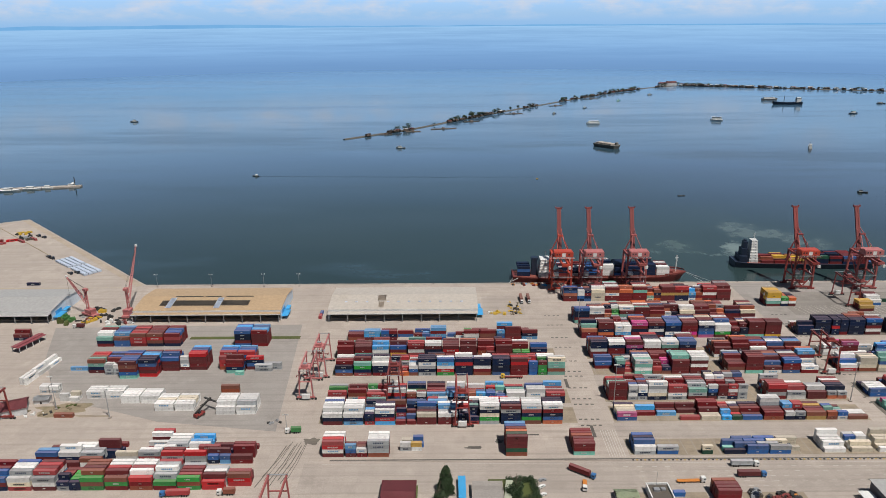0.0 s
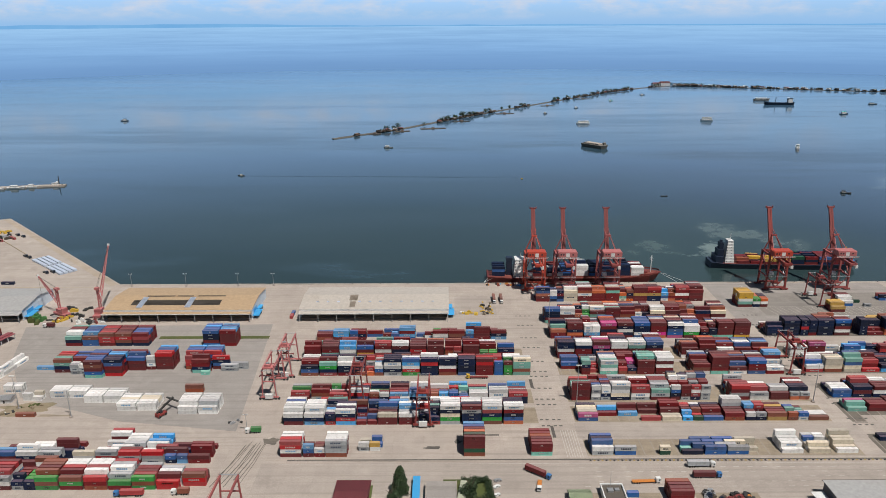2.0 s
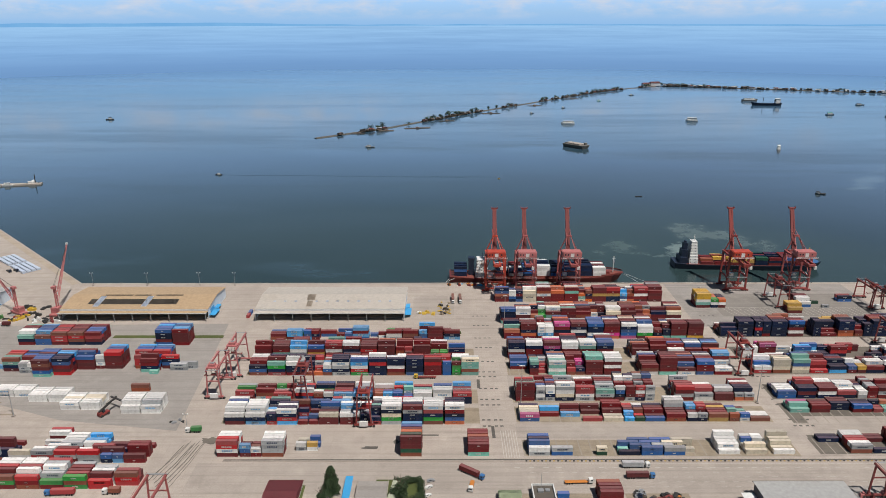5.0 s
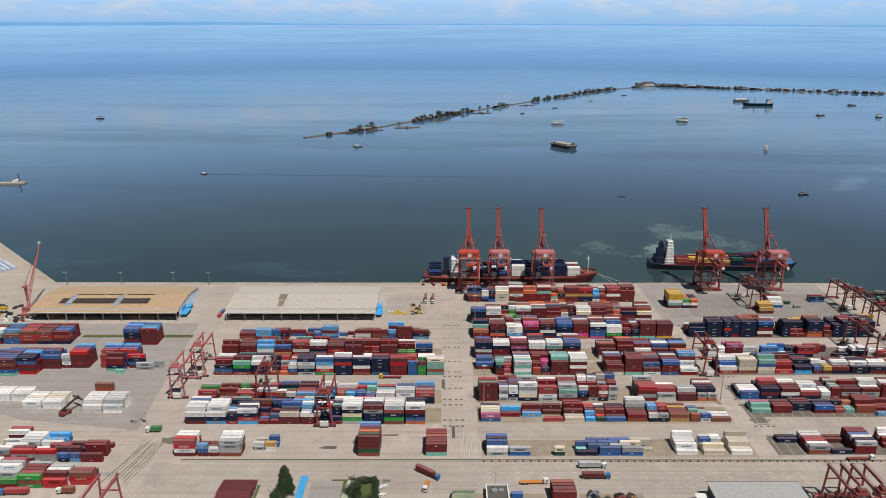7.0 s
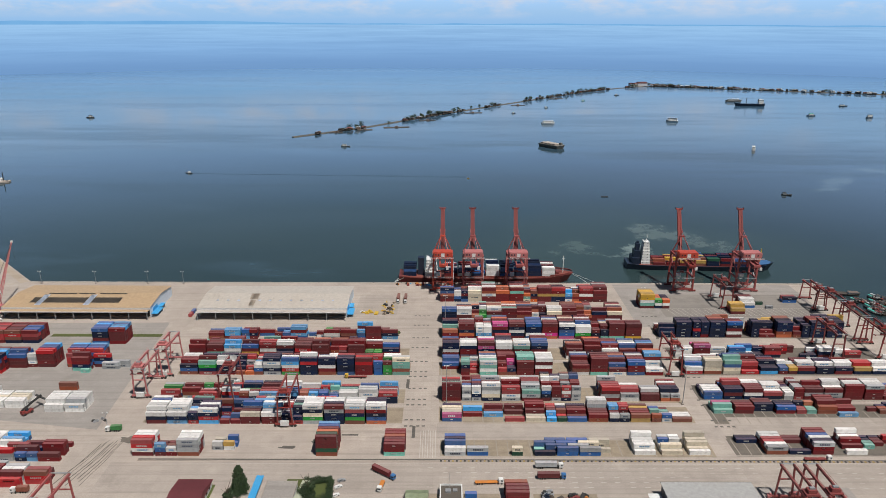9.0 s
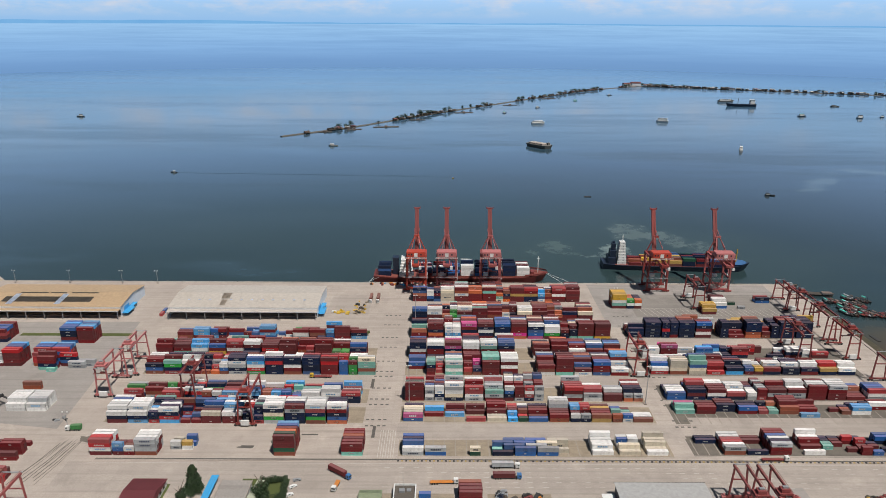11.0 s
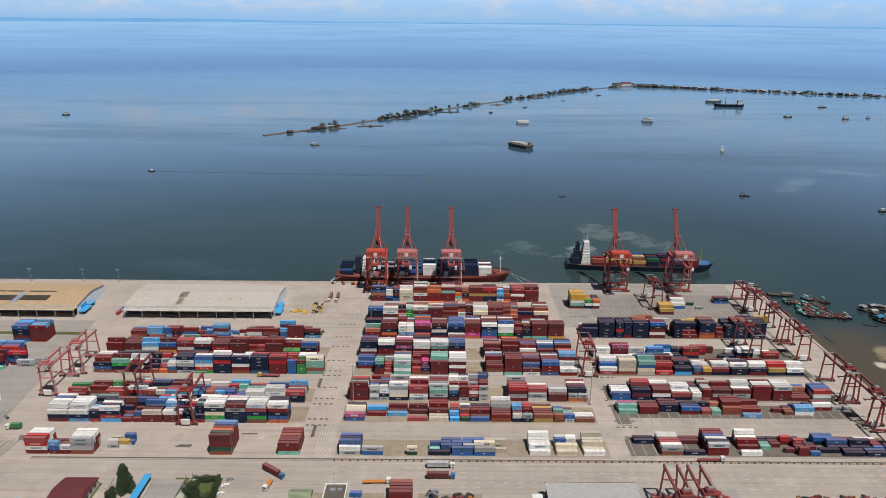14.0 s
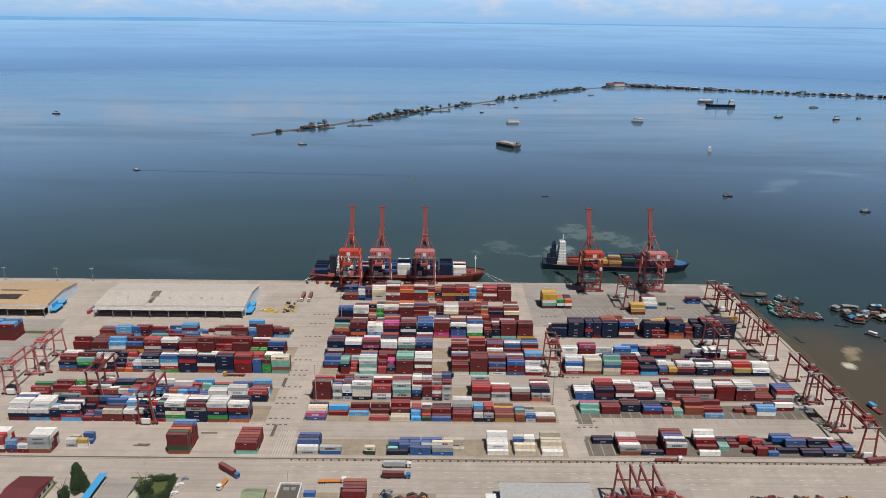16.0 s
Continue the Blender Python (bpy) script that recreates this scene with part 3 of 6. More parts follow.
block(284, 410, ["bb nrn nwr nR 'gw 'Rrr rgr ggr rrrr rrrg r gwR", "bbw nrnn nwrr nRw 'gww 'Rrrg rgrr ggrw rrrrw rrrgw rw gwRb", "bbw nrnnR nrwr rrRw 'rww 'rrrg rrgrr rggrw rrrrw rrrgw rw rgRb", "nbw nrnnR nnrw rrnw 'rrn 'rrrr rrrr nrrrw rrrrr rrrgw rwo rnRb"] + behind("3 4 4 3 '3 '4 4 4 4 4 3 3", 2, (0, -1, -1)), E, EY, 0, "rrrrnnnwwbg", pitch=EP, cut=1)
block(283.4, 444.9, ["Rw keee eebt R cn 'rb 'ry nr nn rn ny nw", "Rwb kwee eebtt rrR nn 'rb 'ry nrw nnw nww nyR nww", "rnnw kwee rebtb rrr rnn 'rnw 'rw nrw nnn nnw nyR ngw", "rnnw rrw rnbb rrrr nnr 'rw 'rw nr nnn rw rr", "3 3 3 4 3 _ 2 2 2", "2 3 3 3 2 _ 2 2 1"], E, EY, 0, "rrrnnnww", pitch=EP)
block(284, 470.5, ["www rrrp 'w , ncb 'w 'n nRr _ n rnw , rR", "www rrrr , , nnc 'w 'n nrR _ , 'n rRw gw", "ww rrr gw , ncb nn rRR _ Rw rw", "w rrp w w nn nR rr"], E, EY, 0, "rrwwnn", pitch=EP)
block(282, 505.4, ["nnn nnnnn 'nnRnn 'rnnnn nnnnn rwrnb , 'nnnnn r oknnn 'kr 'nnnn nnnnn nnnnn", "nnnn nnnnn 'nnRnn 'rnnnn nnnnn rwnbr , 'nnnnn rr oknnn 'krr 'nnnn nnnnn nnnnn", "nnk nnnnn 'nnnnn 'nnnnn nnnnr rwnbr , 'nnnnn rrnn rknnn 'nnn 'nnn nnnrk nnnnn", "n nnnnn 'nnnnn 'nnnnn nnnnk rrnw , 'nnnn rrnn rnnnk 'nnn 'nnnn nnnrr nnnnn", "kr _ 'nnnn 'nnn nnnnk rrnw , 'yrr rrny nnnnk 'nnn 'nnnn nnnrr nnnnn", "rw , 'r , n nnnnk rrww _ rrry rry nnnn nnnnn nnnyy"], E, EY, 0, DARK, pitch=EP)
block(357.8, 551.6, ["ry", "rry", "rry", "roy"], "on the parking lanes by the quay", EY, 0)
block(371.5, 564.5, ["bw", "bnw", "rrw", "rrr", "rrr"], "on the parking lanes by the quay", EY, 0)
row_of("'g", 393, 563, "on the parking lanes by the quay", EY, False, DARK)
row_of("'d", 388, 572, "on the parking lanes by the quay", EY, False, DARK)
row_of("bn", 414, 577, "on the parking lanes by the quay", EY, False, DARK)
row_of("bR", 414, 581, "on the parking lanes by the quay", EY, False, DARK)
row_of("'r", 375, 588, "under the quay cranes", EY, False, DARK)

# west yard on asphalt
W, WY = "on the grey asphalt", "west yard containers"
block(-270.5, 491.5, ["rnt bbk rRRk nkRk nrRr", "rrnw nbbc rrkR nnrr nrRb", "rrrw rnbb rrrR rnkr rrrb", "rrnr rknb rrrr rrrr rrrb", "rrnr nrrb rrrR rrrr rrrr", "rrrt rrrc rrrr rrrr rrrr"], W, WY, 0, "rrrrbk")
block(-256.5, 440, [", , , , tbrkr", ", , , , tbrrb Rrrbn", ", , 'ggg 'ggw trrrb Rrrrn", "rntk 'ggw 'gw rrrrb rrnRn", "rrnt rrrr rrrbr rrrbc rrrb", "rrtk rrrb rrrnb rrrrc rrrrb", "rrkR rrrn rrrrb rrrnr rrrbr", "rrrR rrrb rrrb rrrc rrrb"], W, WY, 0, "rrrrbk")
block(-271.5, 452.5, ["c"], W, WY, 0)
block(-191, 452.5, ["'rwgw rrrrR", ", rrrrR", ", rrrrb", ", rrrrb", ", rrrrc"], W, WY, 0)
row_of("t", -203, 455, W, WY, False, "t")
block(-162.7, 490.5, ["brnnb rrrrr", "brnbb rrrrc", "rrnbb rrrrc", "rrnbc rrrrb", "rrrbb rrrrc"], W, WY, 0)
block(-163, 444.2, [", , 't", ", tnrr", ", rbnrr , gg", "kRRR , rbnR gg", "rrkRR rbrbR", "rkrrb nbrRb", "rrrbb rnrRb", "rrbbc rnrrc"], W, WY, 0)
# white refrigerated boxes, two high
RY = "white refrigerated containers"
block(-240.8, 413, ["ww ww", "ww ww", "ww ww"], W, RY, 2, "w", "reefer_container")
block(-214.5, 406.4, ["ww ww", "ww ww", "ww ww", "ww ww"], W, RY, 2, "w", "reefer_container")
block(-188.3, 396.6, ["ww ww", "ww ww", "we we", "ww we", "ww ww"], W, RY, 2, "w", "reefer_container")
block(-147, 392, ["ww ww", "www wwg", "www www", "www www", "www www"], W, RY, 2, "w", "reefer_container")
row_of("kk", -152, 420, W, WY, True, "k")
block(-276, 420, ["'ww 'ww", "'ww 'ww"], W, RY, 2, "w", "reefer_container")
block(-257, 409.5, ["'ww 'w", "'w 'we"], W, RY, 2, "w", "reefer_container")
row_of("k", -250.3, 389, "beside the earth mound", WY, True, "k")
for k in range(3):
    for j in range(2):
        for i in range(2 if k < 1 or j < 1 else 1):
            container("w", 0, 0, 0, L40, 0, "in a slanting white row", RY, True, pose(-294.5 + 1.6 * k + 3.0 * j, 432 + 12.7 * k - 0.6 * j, GROUND + TALL * i, 0, 0, 82), "reefer_container")
row_of("nr", -343, 503.5, W, WY, True, "r")
row_of("nrr", -343, 506.5, W, WY, True, "r")
row_of("n", -402, 625, "on the apron", WY, True, "n")

# south-west yard
S, SY = "in the south-west yard", "south-west yard containers"
block(-262, 316.2, ["nn nrb Rew rwg 'gn 'nn GkG rGk krR rG GkG RR", "nrb nrcb Rewg rwgR 'gnn 'tG rgrk Gkwr krgw rgg rRR wgr RRk", "nrr nnbr Rwgw rRwr 'rr 'tG rgkr rkRR kowR rggw RGr rGw rRR", "nn nnb rgww rrwR 'nr 'GG rrgk rrRw rogw rRgg RGr rrg rr", "rr nrrr rrgb rcwr nr rwwk RRRw rrgw rrgR rgg", ", rrr rrb rcw rrr rwwk RRw rgw rRr rr"], S, SY, 1, PALE)
block(-240, 339.5, [", rrb rnw rng , rwe rRg rgR ggR 'nb 'cb rr", ", rrc rnww ngg , _ rrw gRr 'cb 'n rrr", "_ rcr rrw nn , _ www gw rrR 'nn rrr", "_ rr gww rnrr , , _ rrg Rww 'c 'c rrr", "_ _ cc 'rr 'n , , r rrw rcc rr", "_ _ r _ _ ww rrw bc _ r", "_ _ , , r _ _ rgw wbc", "_ _ _ _ _ wrw rc", "_ _ _ _ _ rwR"], S, SY, 0, PALE)
# odd piles beside the gatehouse
block(142.5, 303, ["rrr", "rrr", "rrr", "rrk"], "beside the truck road", SY, 4)
build_bulk()
# ---------------------------------------------------------------- more materials
M_RED = worn("crane_red", (0.25, 0.042, 0.036), 0.55, 0.0, (0.10, 0.05, 0.04), 0.4, 0.3)
M_DKRED = worn("faded_dark_red", (0.21, 0.045, 0.042), 0.6, 0.0, (0.09, 0.05, 0.045), 0.5, 0.3)
M_PINK = worn("sun_faded_pink_red", (0.45, 0.155, 0.15), 0.65, 0.0, (0.16, 0.08, 0.07), 0.4, 0.3)
M_VERM = worn("bright_vermilion", (0.46, 0.062, 0.035), 0.5, 0.0, (0.15, 0.05, 0.04), 0.3, 0.3)
M_WHITE = worn("white_paint", (0.70, 0.70, 0.68), 0.5, 0.0, (0.3, 0.26, 0.2), 0.3, 0.3)
M_DARK = worn("black_rubber_steel", (0.035, 0.034, 0.033), 0.8)
M_STEEL = worn("galvanised_steel", (0.36, 0.37, 0.38), 0.45, 0.4)
M_GLASS = worn("dark_cab_glass", (0.03, 0.04, 0.05), 0.12)
M_TAN = worn("tan_roof_sheet", (0.43, 0.305, 0.185), 0.7, 0.0, (0.30, 0.21, 0.12), 0.35, 0.05, coord="Object")
M_GREYROOF = worn("pale_grey_roof_sheet", (0.46, 0.415, 0.365), 0.7, 0.0, (0.33, 0.26, 0.2), 0.35, 0.04)
M_COOL = worn("cool_grey_roof_sheet", (0.36, 0.355, 0.345), 0.7, 0.0, (0.33, 0.3, 0.26), 0.3, 0.05)
M_SKYL = worn("pale_blue_skylight", (0.50, 0.56, 0.66), 0.35)
M_SLOT = worn("dark_vent_and_interior", (0.10, 0.085, 0.07), 0.8)
M_BLUE = worn("bright_blue_sheet", (0.05, 0.32, 0.62), 0.5, 0.0, (0.2, 0.3, 0.4), 0.2, 0.2)
M_WALL = worn("off_white_wall", (0.60, 0.60, 0.60), 0.7, 0.0, (0.3, 0.27, 0.24), 0.3, 0.2)
M_MAROOF = worn("maroon_roof_tile", (0.25, 0.065, 0.075), 0.7, 0.0, (0.10, 0.06, 0.05), 0.3, 0.4)
M_YELLOW = worn("yellow_paint", (0.55, 0.36, 0.04), 0.6)
M_LINE = worn("worn_white_road_paint", (0.50, 0.46, 0.41), 0.8, 0.0, (0.40, 0.355, 0.31), 0.9, 0.5)
M_TRACK = worn("dark_oil_stain", (0.09, 0.08, 0.07), 0.7, 0.0, (0.2, 0.18, 0.15), 0.6, 0.3)


# ---------------------------------------------------------------- quay, kerbs and road marks
def strip_mark(name, x0, x1, y0, y1, mat, z=0.03, h=0.02):
    return as_mesh(name, boxes((x0, x1, y0, y1, z - h, z)), mat)


kerb = tagged(part("quay_edge", boxes((-286, 466, QUAY - 1.6, QUAY + 0.3, -1.5, 0.35)), M_APRON), "pale concrete coping along the quay", "quay edge", kind="structure")
fender = as_mesh("fender", boxes((-0.9, 0.9, 0, 0.7, -2.6, 0.2)), M_DARK)
for k in range(70):
    part("fender", fender, None, kerb).location = (-280 + 10.7 * k, QUAY + 0.3, 0)
bollard = bmesh.new()
tube(bollard, (0, 0, 0.35), (0, 0, 0.95), 0.32, 0.28)
tube(bollard, (0, 0, 0.95), (0, 0, 1.2), 0.5, 0.5)
bollard = as_mesh("bollard", bollard, M_DARK)
for k in range(28):
    part("bollard", bollard, None, kerb).location = (-275 + 26.5 * k, QUAY - 0.8, 0)
east_wall = tagged(part("retaining_wall", boxes((464.6, 467, -2000, QUAY - 2, -7.9, 0.5)), M_ROAD), "low concrete wall along the eastern shore", "wall", kind="structure")
M_WEEDY = pavement("weedy_rubble", (0.085, 0.075, 0.05), (0.035, 0.042, 0.02))
bank = slab("shore_bank", [(467, -800), (474, -800), (476.5, 480), (474, 560), (469, 610), (467, 618)], -8, -1.4, M_WEEDY, "weedy rubble bank under the eastern wall", "bank")

# kerb with yellow and black blocks between the yard and the truck road
kerb2 = tagged(part("kerb", boxes((-66, 452, 340.4, 341.0, -0.1, 0.28)), M_ROAD), "low concrete kerb beside the truck road", "kerb", kind="structure")
block_y = as_mesh("kerb_block", boxes((0, 1.1, 340.3, 341.1, 0.0, 0.42)), worn("dirty_kerb_yellow", (0.40, 0.29, 0.10), 0.8, 0.0, (0.2, 0.16, 0.12), 0.6, 0.5))
block_k = as_mesh("kerb_block", boxes((0, 1.1, 340.3, 341.1, 0.0, 0.42)), M_DARK)
for k in range(150):
    ob = part("kerb_block", block_y if k % 2 else block_k, None, kerb2)
    ob.location.x = 108 + 2.28 * k
tagged(part("gutter", boxes((-66, 452, 341.6, 342.7, -0.2, 0.03)), M_TRACK), "dark drainage gutter along the kerb", "gutter", kind="structure")
M_PARK = pavement("oily_grey_paving", (0.27, 0.245, 0.22), (0.19, 0.17, 0.15))
# stacking beds are darker than the lanes between them
for nm, (a, b, c, d) in {"c1": (-79, 84, 380, 398.5), "c2": (-79, 84, 404, 422), "c3": (-80, 86, 442, 460), "c4": (-82, 84, 466, 484), "d1": (107, 269, 378, 400), "d2": (107, 269, 405, 425), "d3": (107, 269, 441, 461.5),
                          "d4": (107, 269, 466, 485), "d5": (107, 269, 500, 520), "e1": (281, 440, 346, 367), "e2": (281, 440, 379, 404), "e3": (281, 436, 408, 429), "e4": (281, 436, 443, 464), "e5": (281, 436, 469, 487), "e6": (280, 432, 504, 522), "d6": (108, 269, 344.5, 362)}.items():
    slab("pavement", rect(a, b, c, d), -0.2, 0.012, M_OIL if nm[0] == "e" else M_BED, "stained stacking bed under the containers", "pavement")
slab("pavement", rect(271, 440, 524, 621), -0.2, 0.01, M_ASPH, "grey worn paving behind the quay", "pavement")
slab("pavement", rect(300, 432, 545, 596), -0.2, 0.016, M_PARK, "grey parking lanes beside the quay", "pavement")
for x0, x1, y0, y1, nm in ((-79, 84, 424, 441, 0), (106, 282, 425.5, 442, 0), (106, 282, 364, 380, 0), (290, 436, 370, 388, 0), (106, 282, 487, 503, 0)):
    slab("road", rect(x0, x1, y0, y1), -0.2, 0.016, M_ROAD, "worn concrete lane between the stacks", "road")

runners = tagged(new("crane_runway", strip_mark("crane_runway", 107, 269, 403.2, 404.0, M_ROAD, 0.05)), "pale concrete runways and sleepers crossing the stacking beds", "runway", kind="structure")
for x0, x1, y in ((107, 269, 380.2), (107, 269, 362.6), (107, 269, 344.6), (281, 440, 346.2), (281, 440, 367.4), (281, 440, 379.4), (281, 440, 404.6), (281, 440, 408.2), (281, 436, 430), (281, 436, 441.5), (107, 269, 426.2)):
    part("runway", strip_mark("runway", x0, x1, y, y + 0.9, M_ROAD, 0.05), None, runners)
sleeper = strip_mark("sleeper", -0.3, 0.3, 0, 15.5, pavement("stained_sleeper", (0.34, 0.295, 0.25), (0.17, 0.145, 0.12)), 0.045)
for x0, y, n in ((109, 346, 25), (109, 381.5, 25), (284, 347.6, 6), (284, 380.6, 24), (109, 407, 25), (109, 442.6, 25)):
    for k in range(n):
        part("sleeper", sleeper, None, runners).location = (x0 + 6.6 * k - 0.4, y, 0)

dash = strip_mark("lane_dash", -1.5, 1.5, -0.14, 0.14, M_LINE)
lanes = tagged(new("road_marking", strip_mark("road_marking", -70, 452, 338.2, 338.4, M_LINE)), "worn white lane lines on the truck road", "road marking", kind="structure")
for row, y in enumerate((317.5, 321.8, 326.1, 330.4, 334.7)):
    for k in range(44):
        if rng.random() < 0.8:
            part("lane_dash", dash, None, lanes).location = (103 + 7.9 * k + rng.uniform(-0.5, 0.5), y, 0)
bay = strip_mark("bay_line", -0.12, 0.12, 0, 16, M_LINE)
bays = tagged(new("parking_marking", strip_mark("parking_marking", 306, 430, 563.8, 564.0, M_LINE)), "white slanted parking bays by the quay", "road marking", kind="structure")
for k in range(26):
    ob = part("bay_line", bay, None, bays)
    ob.location, ob.rotation_euler = (310 + 4.6 * k, 547, 0), (0, 0, 0.28)
# pairs of dark wheel-turn plates on the cross roads
plate = strip_mark("wheel_plate", -1.0, 1.0, -0.7, 0.7, M_TRACK)
plates = tagged(new("crane_turn_plate", strip_mark("crane_turn_plate", 84.2, 86.4, 424, 436, M_TRACK)), "dark steel plates where yard cranes turn", "ground plate", kind="structure")
for cx in (91, 285):
    for y in (377, 384, 402, 409, 423.5, 440, 447, 463, 486, 503, 527, 546):
        for dx in (-4.6, -1.2, 3.0, 6.4):
            part("wheel_plate", plate, None, plates).location = (cx + dx, y, 0)
part("wheel_plate", strip_mark("wheel_plate", 90.6, 92.6, 364, 377, M_TRACK), None, plates)
part("wheel_plate", strip_mark("wheel_plate", 48, 58, 366.4, 367.8, M_TRACK), None, plates)
for k in range(7):
    part("wheel_plate", strip_mark("wheel_plate", 96 + 1.5 * k, 96.3 + 1.5 * k, 344, 372, M_LINE), None, plates)


def stain(x, y, rx, ry, seed, mat=M_TRACK, label="dark oily stain on the concrete", z=0.026):
    bm = bmesh.new()
    bm.faces.new([bm.verts.new((x + rx * r * math.cos(a), y + ry * r * math.sin(a), z)) for a, r in ((math.tau * i / 28, 0.75 + 0.6 * noise.noise((math.cos(math.tau * i / 28) * 1.5, math.sin(math.tau * i / 28) * 1.5, seed))) for i in range(28))])
    tagged(part("pavement_stain", bm, mat), label, "stain", kind="structure")


stain(18, 354, 7, 2.0, 1.0)
stain(33, 360, 3, 2.5, 2.0)
for k in range(9):
    bm = bmesh.new()
    a, b = Vector((-82 - 1.5 * k + 0.6 * (k % 2), 361 - 2.0 * (k % 3), 0.015)), Vector((-88 - 1.9 * k, 318 + 3.0 * (k % 4), 0.015))
    mid = a.lerp(b, 0.5) + Vector((0.8, 0, 0))
    beam(bm, a, mid, 0.3 + 0.15 * (k % 3), 0.03)
    beam(bm, mid, b, 0.3 + 0.15 * (k % 3), 0.03)
    tagged(part("tyre_mark", bm, M_OIL), "worn dark tyre marks curving over the concrete", "tyre mark", kind="structure")
stain(-80, 362, 7, 4, 3.0, M_OIL, "worn dark tyre marks on the concrete")
stain(-250, 400, 25, 10, 6.5, M_DIRT, "weedy mound of bare earth", 0.06)
stain(-226, 391, 16, 2.0, 7.5, M_BED)
slab("grass", rect(-203, -115, 503.5, 508.5), -0.2, 0.06, M_GRASS, "thin strip of dry grass", "grass")
slab("grass", rect(24, 50, 300, 324), -0.2, 0.06, M_GRASS, "small lawn beside the office", "grass")


# ---------------------------------------------------------------- warehouses
M_ENDWALL = worn("pale_blue_white_sheet", (0.60, 0.67, 0.74), 0.6, 0.0, (0.3, 0.3, 0.3), 0.3, 0.2)


def warehouse(x0, x1, y0, y1, eave, ridge, roof, label, strips, canopy):
    w = empty("warehouse", pose(x0, y0, 0), label, "warehouse")
    L, D = x1 - x0, y1 - y0
    bm = bmesh.new()
    t = 0.25
    prof = [(-0.8, eave), (D / 2, ridge), (D + 0.8, eave)]
    for (ya, za), (yb, zb) in zip(prof, prof[1:]):
        vs = [bm.verts.new(p) for p in ((-0.8, ya, za), (L + 0.8, ya, za), (L + 0.8, yb, zb), (-0.8, yb, zb), (-0.8, ya, za - t), (L + 0.8, ya, za - t), (L + 0.8, yb, zb - t), (-0.8, yb, zb - t))]
        for f in ((0, 1, 2, 3), (7, 6, 5, 4), (0, 4, 5, 1), (1, 5, 6, 2), (2, 6, 7, 3), (3, 7, 4, 0)):
            bm.faces.new([vs[i] for i in f])
    rf = part("roof", bm, roof, w)
    seam = as_mesh("roof_seam", beams(((0, -0.8, eave + 0.02), (0, D / 2, ridge + 0.02), 0.12)), roof)
    for k in range(1, int(L / 4)):
        part("roof_seam", seam, None, rf).location.x = 4 * k
    slope = (ridge - eave) / (D / 2 + 0.8)
    for sx0, sx1, sy0, sy1, mt in strips:
        bm = bmesh.new()
        z = lambda y: eave + slope * (y + 0.8) + 0.14
        vs = [bm.verts.new(p) for p in ((sx0, sy0, z(sy0)), (sx1, sy0, z(sy0)), (sx1, sy1, z(sy1)), (sx0, sy1, z(sy1)))]
        bm.faces.new(vs)
        bmesh.ops.solidify(bm, geom=bm.faces[:], thickness=0.12)
        part("roof_light" if mt is M_SKYL else "roof_vent", bm, mt, rf)
    for x in (0.0, L - 0.3):
        bm = bmesh.new()
        face = [bm.verts.new((x, y, z)) for y, z in ((0, 0), (D, 0), (D, eave - 0.3), (D / 2, ridge - 0.3), (0, eave - 0.3))]
        f = bm.faces.new(face)
        ex = bmesh.ops.extrude_face_region(bm, geom=[f])
        bmesh.ops.translate(bm, vec=(0.3, 0, 0), verts=[v for v in ex["geom"] if isinstance(v, bmesh.types.BMVert)])
        bmesh.ops.recalc_face_normals(bm, faces=bm.faces)
        part("end_wall", bm, M_ENDWALL, w)
    part("back_wall", boxes((0.3, L - 0.3, D - 0.3, D, 0, eave - 0.3)), M_WALL, w)
    # added dark sheet stands in for the shaded depth behind the open side
    part("inner_wall", boxes((0.3, L - 0.3, 9, 9.3, 0, eave - 0.3)), M_SLOT, w)
    # lean-to canopy on posts before the open loading side
    part("canopy", beams(((-0.5, -0.9 - canopy / 2, eave - 1.9), (L + 0.5, -0.9 - canopy / 2, eave - 1.9), canopy, 0.2)), roof, w).rotation_euler = (0, 0, 0)
    part("fascia", boxes((-0.6, L + 0.6, -1.0, -0.7, eave - 1.9, eave - 0.25)), M_WALL, w)
    part("canopy_gutter", boxes((-0.6, L + 0.6, -1.2 - canopy, -0.95 - canopy, eave - 2.4, eave - 1.7)), M_WHITE, w)
    post = as_mesh("post", boxes((-0.25, 0.25, -0.25, 0.25, 0, eave - 2)), M_STEEL)
    n = int(L / 14)
    for k in range(n + 1):
        part("post", post, None, w).location = (0.5 + (L - 1) * k / n, -0.6 - canopy, 0)
    part("loading_dock", boxes((0.3, L - 0.3, 0, 8.9, 0, 1.1)), M_ROAD, w)
    return w


M_RUSTY = worn("rust_stained_sheet", (0.37, 0.31, 0.25), 0.8, 0.0, (0.25, 0.17, 0.11), 0.7, 0.4)
tan = warehouse(-262, -138, 541, 590, 9.5, 12.5, M_TAN, "tan sheet-roofed warehouse with dark vents along the quay",
                [(25, 30, 3, 21, M_SKYL), (66, 71, 3, 21, M_SKYL), (19, 24.8, 7, 16, M_SLOT), (30.2, 65.8, 7, 16, M_SLOT), (71.2, 95, 7, 16, M_SLOT), (28, 52, 22, 23.8, M_SLOT), (54, 68, 22, 23.8, M_SLOT), (72, 96, 22, 23.8, M_SLOT)], 5)
grey = warehouse(-97, 28, 541, 590, 9.5, 12.5, M_GREYROOF, "pale grey sheet-roofed warehouse with brown stains", [(40, 47, 14, 24, M_RUSTY), (41.5, 46, 3, 12, M_RUSTY)] + [(12 + 9 * k, 14.2 + 9 * k, 11, 13, M_SKYL) for k in range(12) if k != 3], 5)
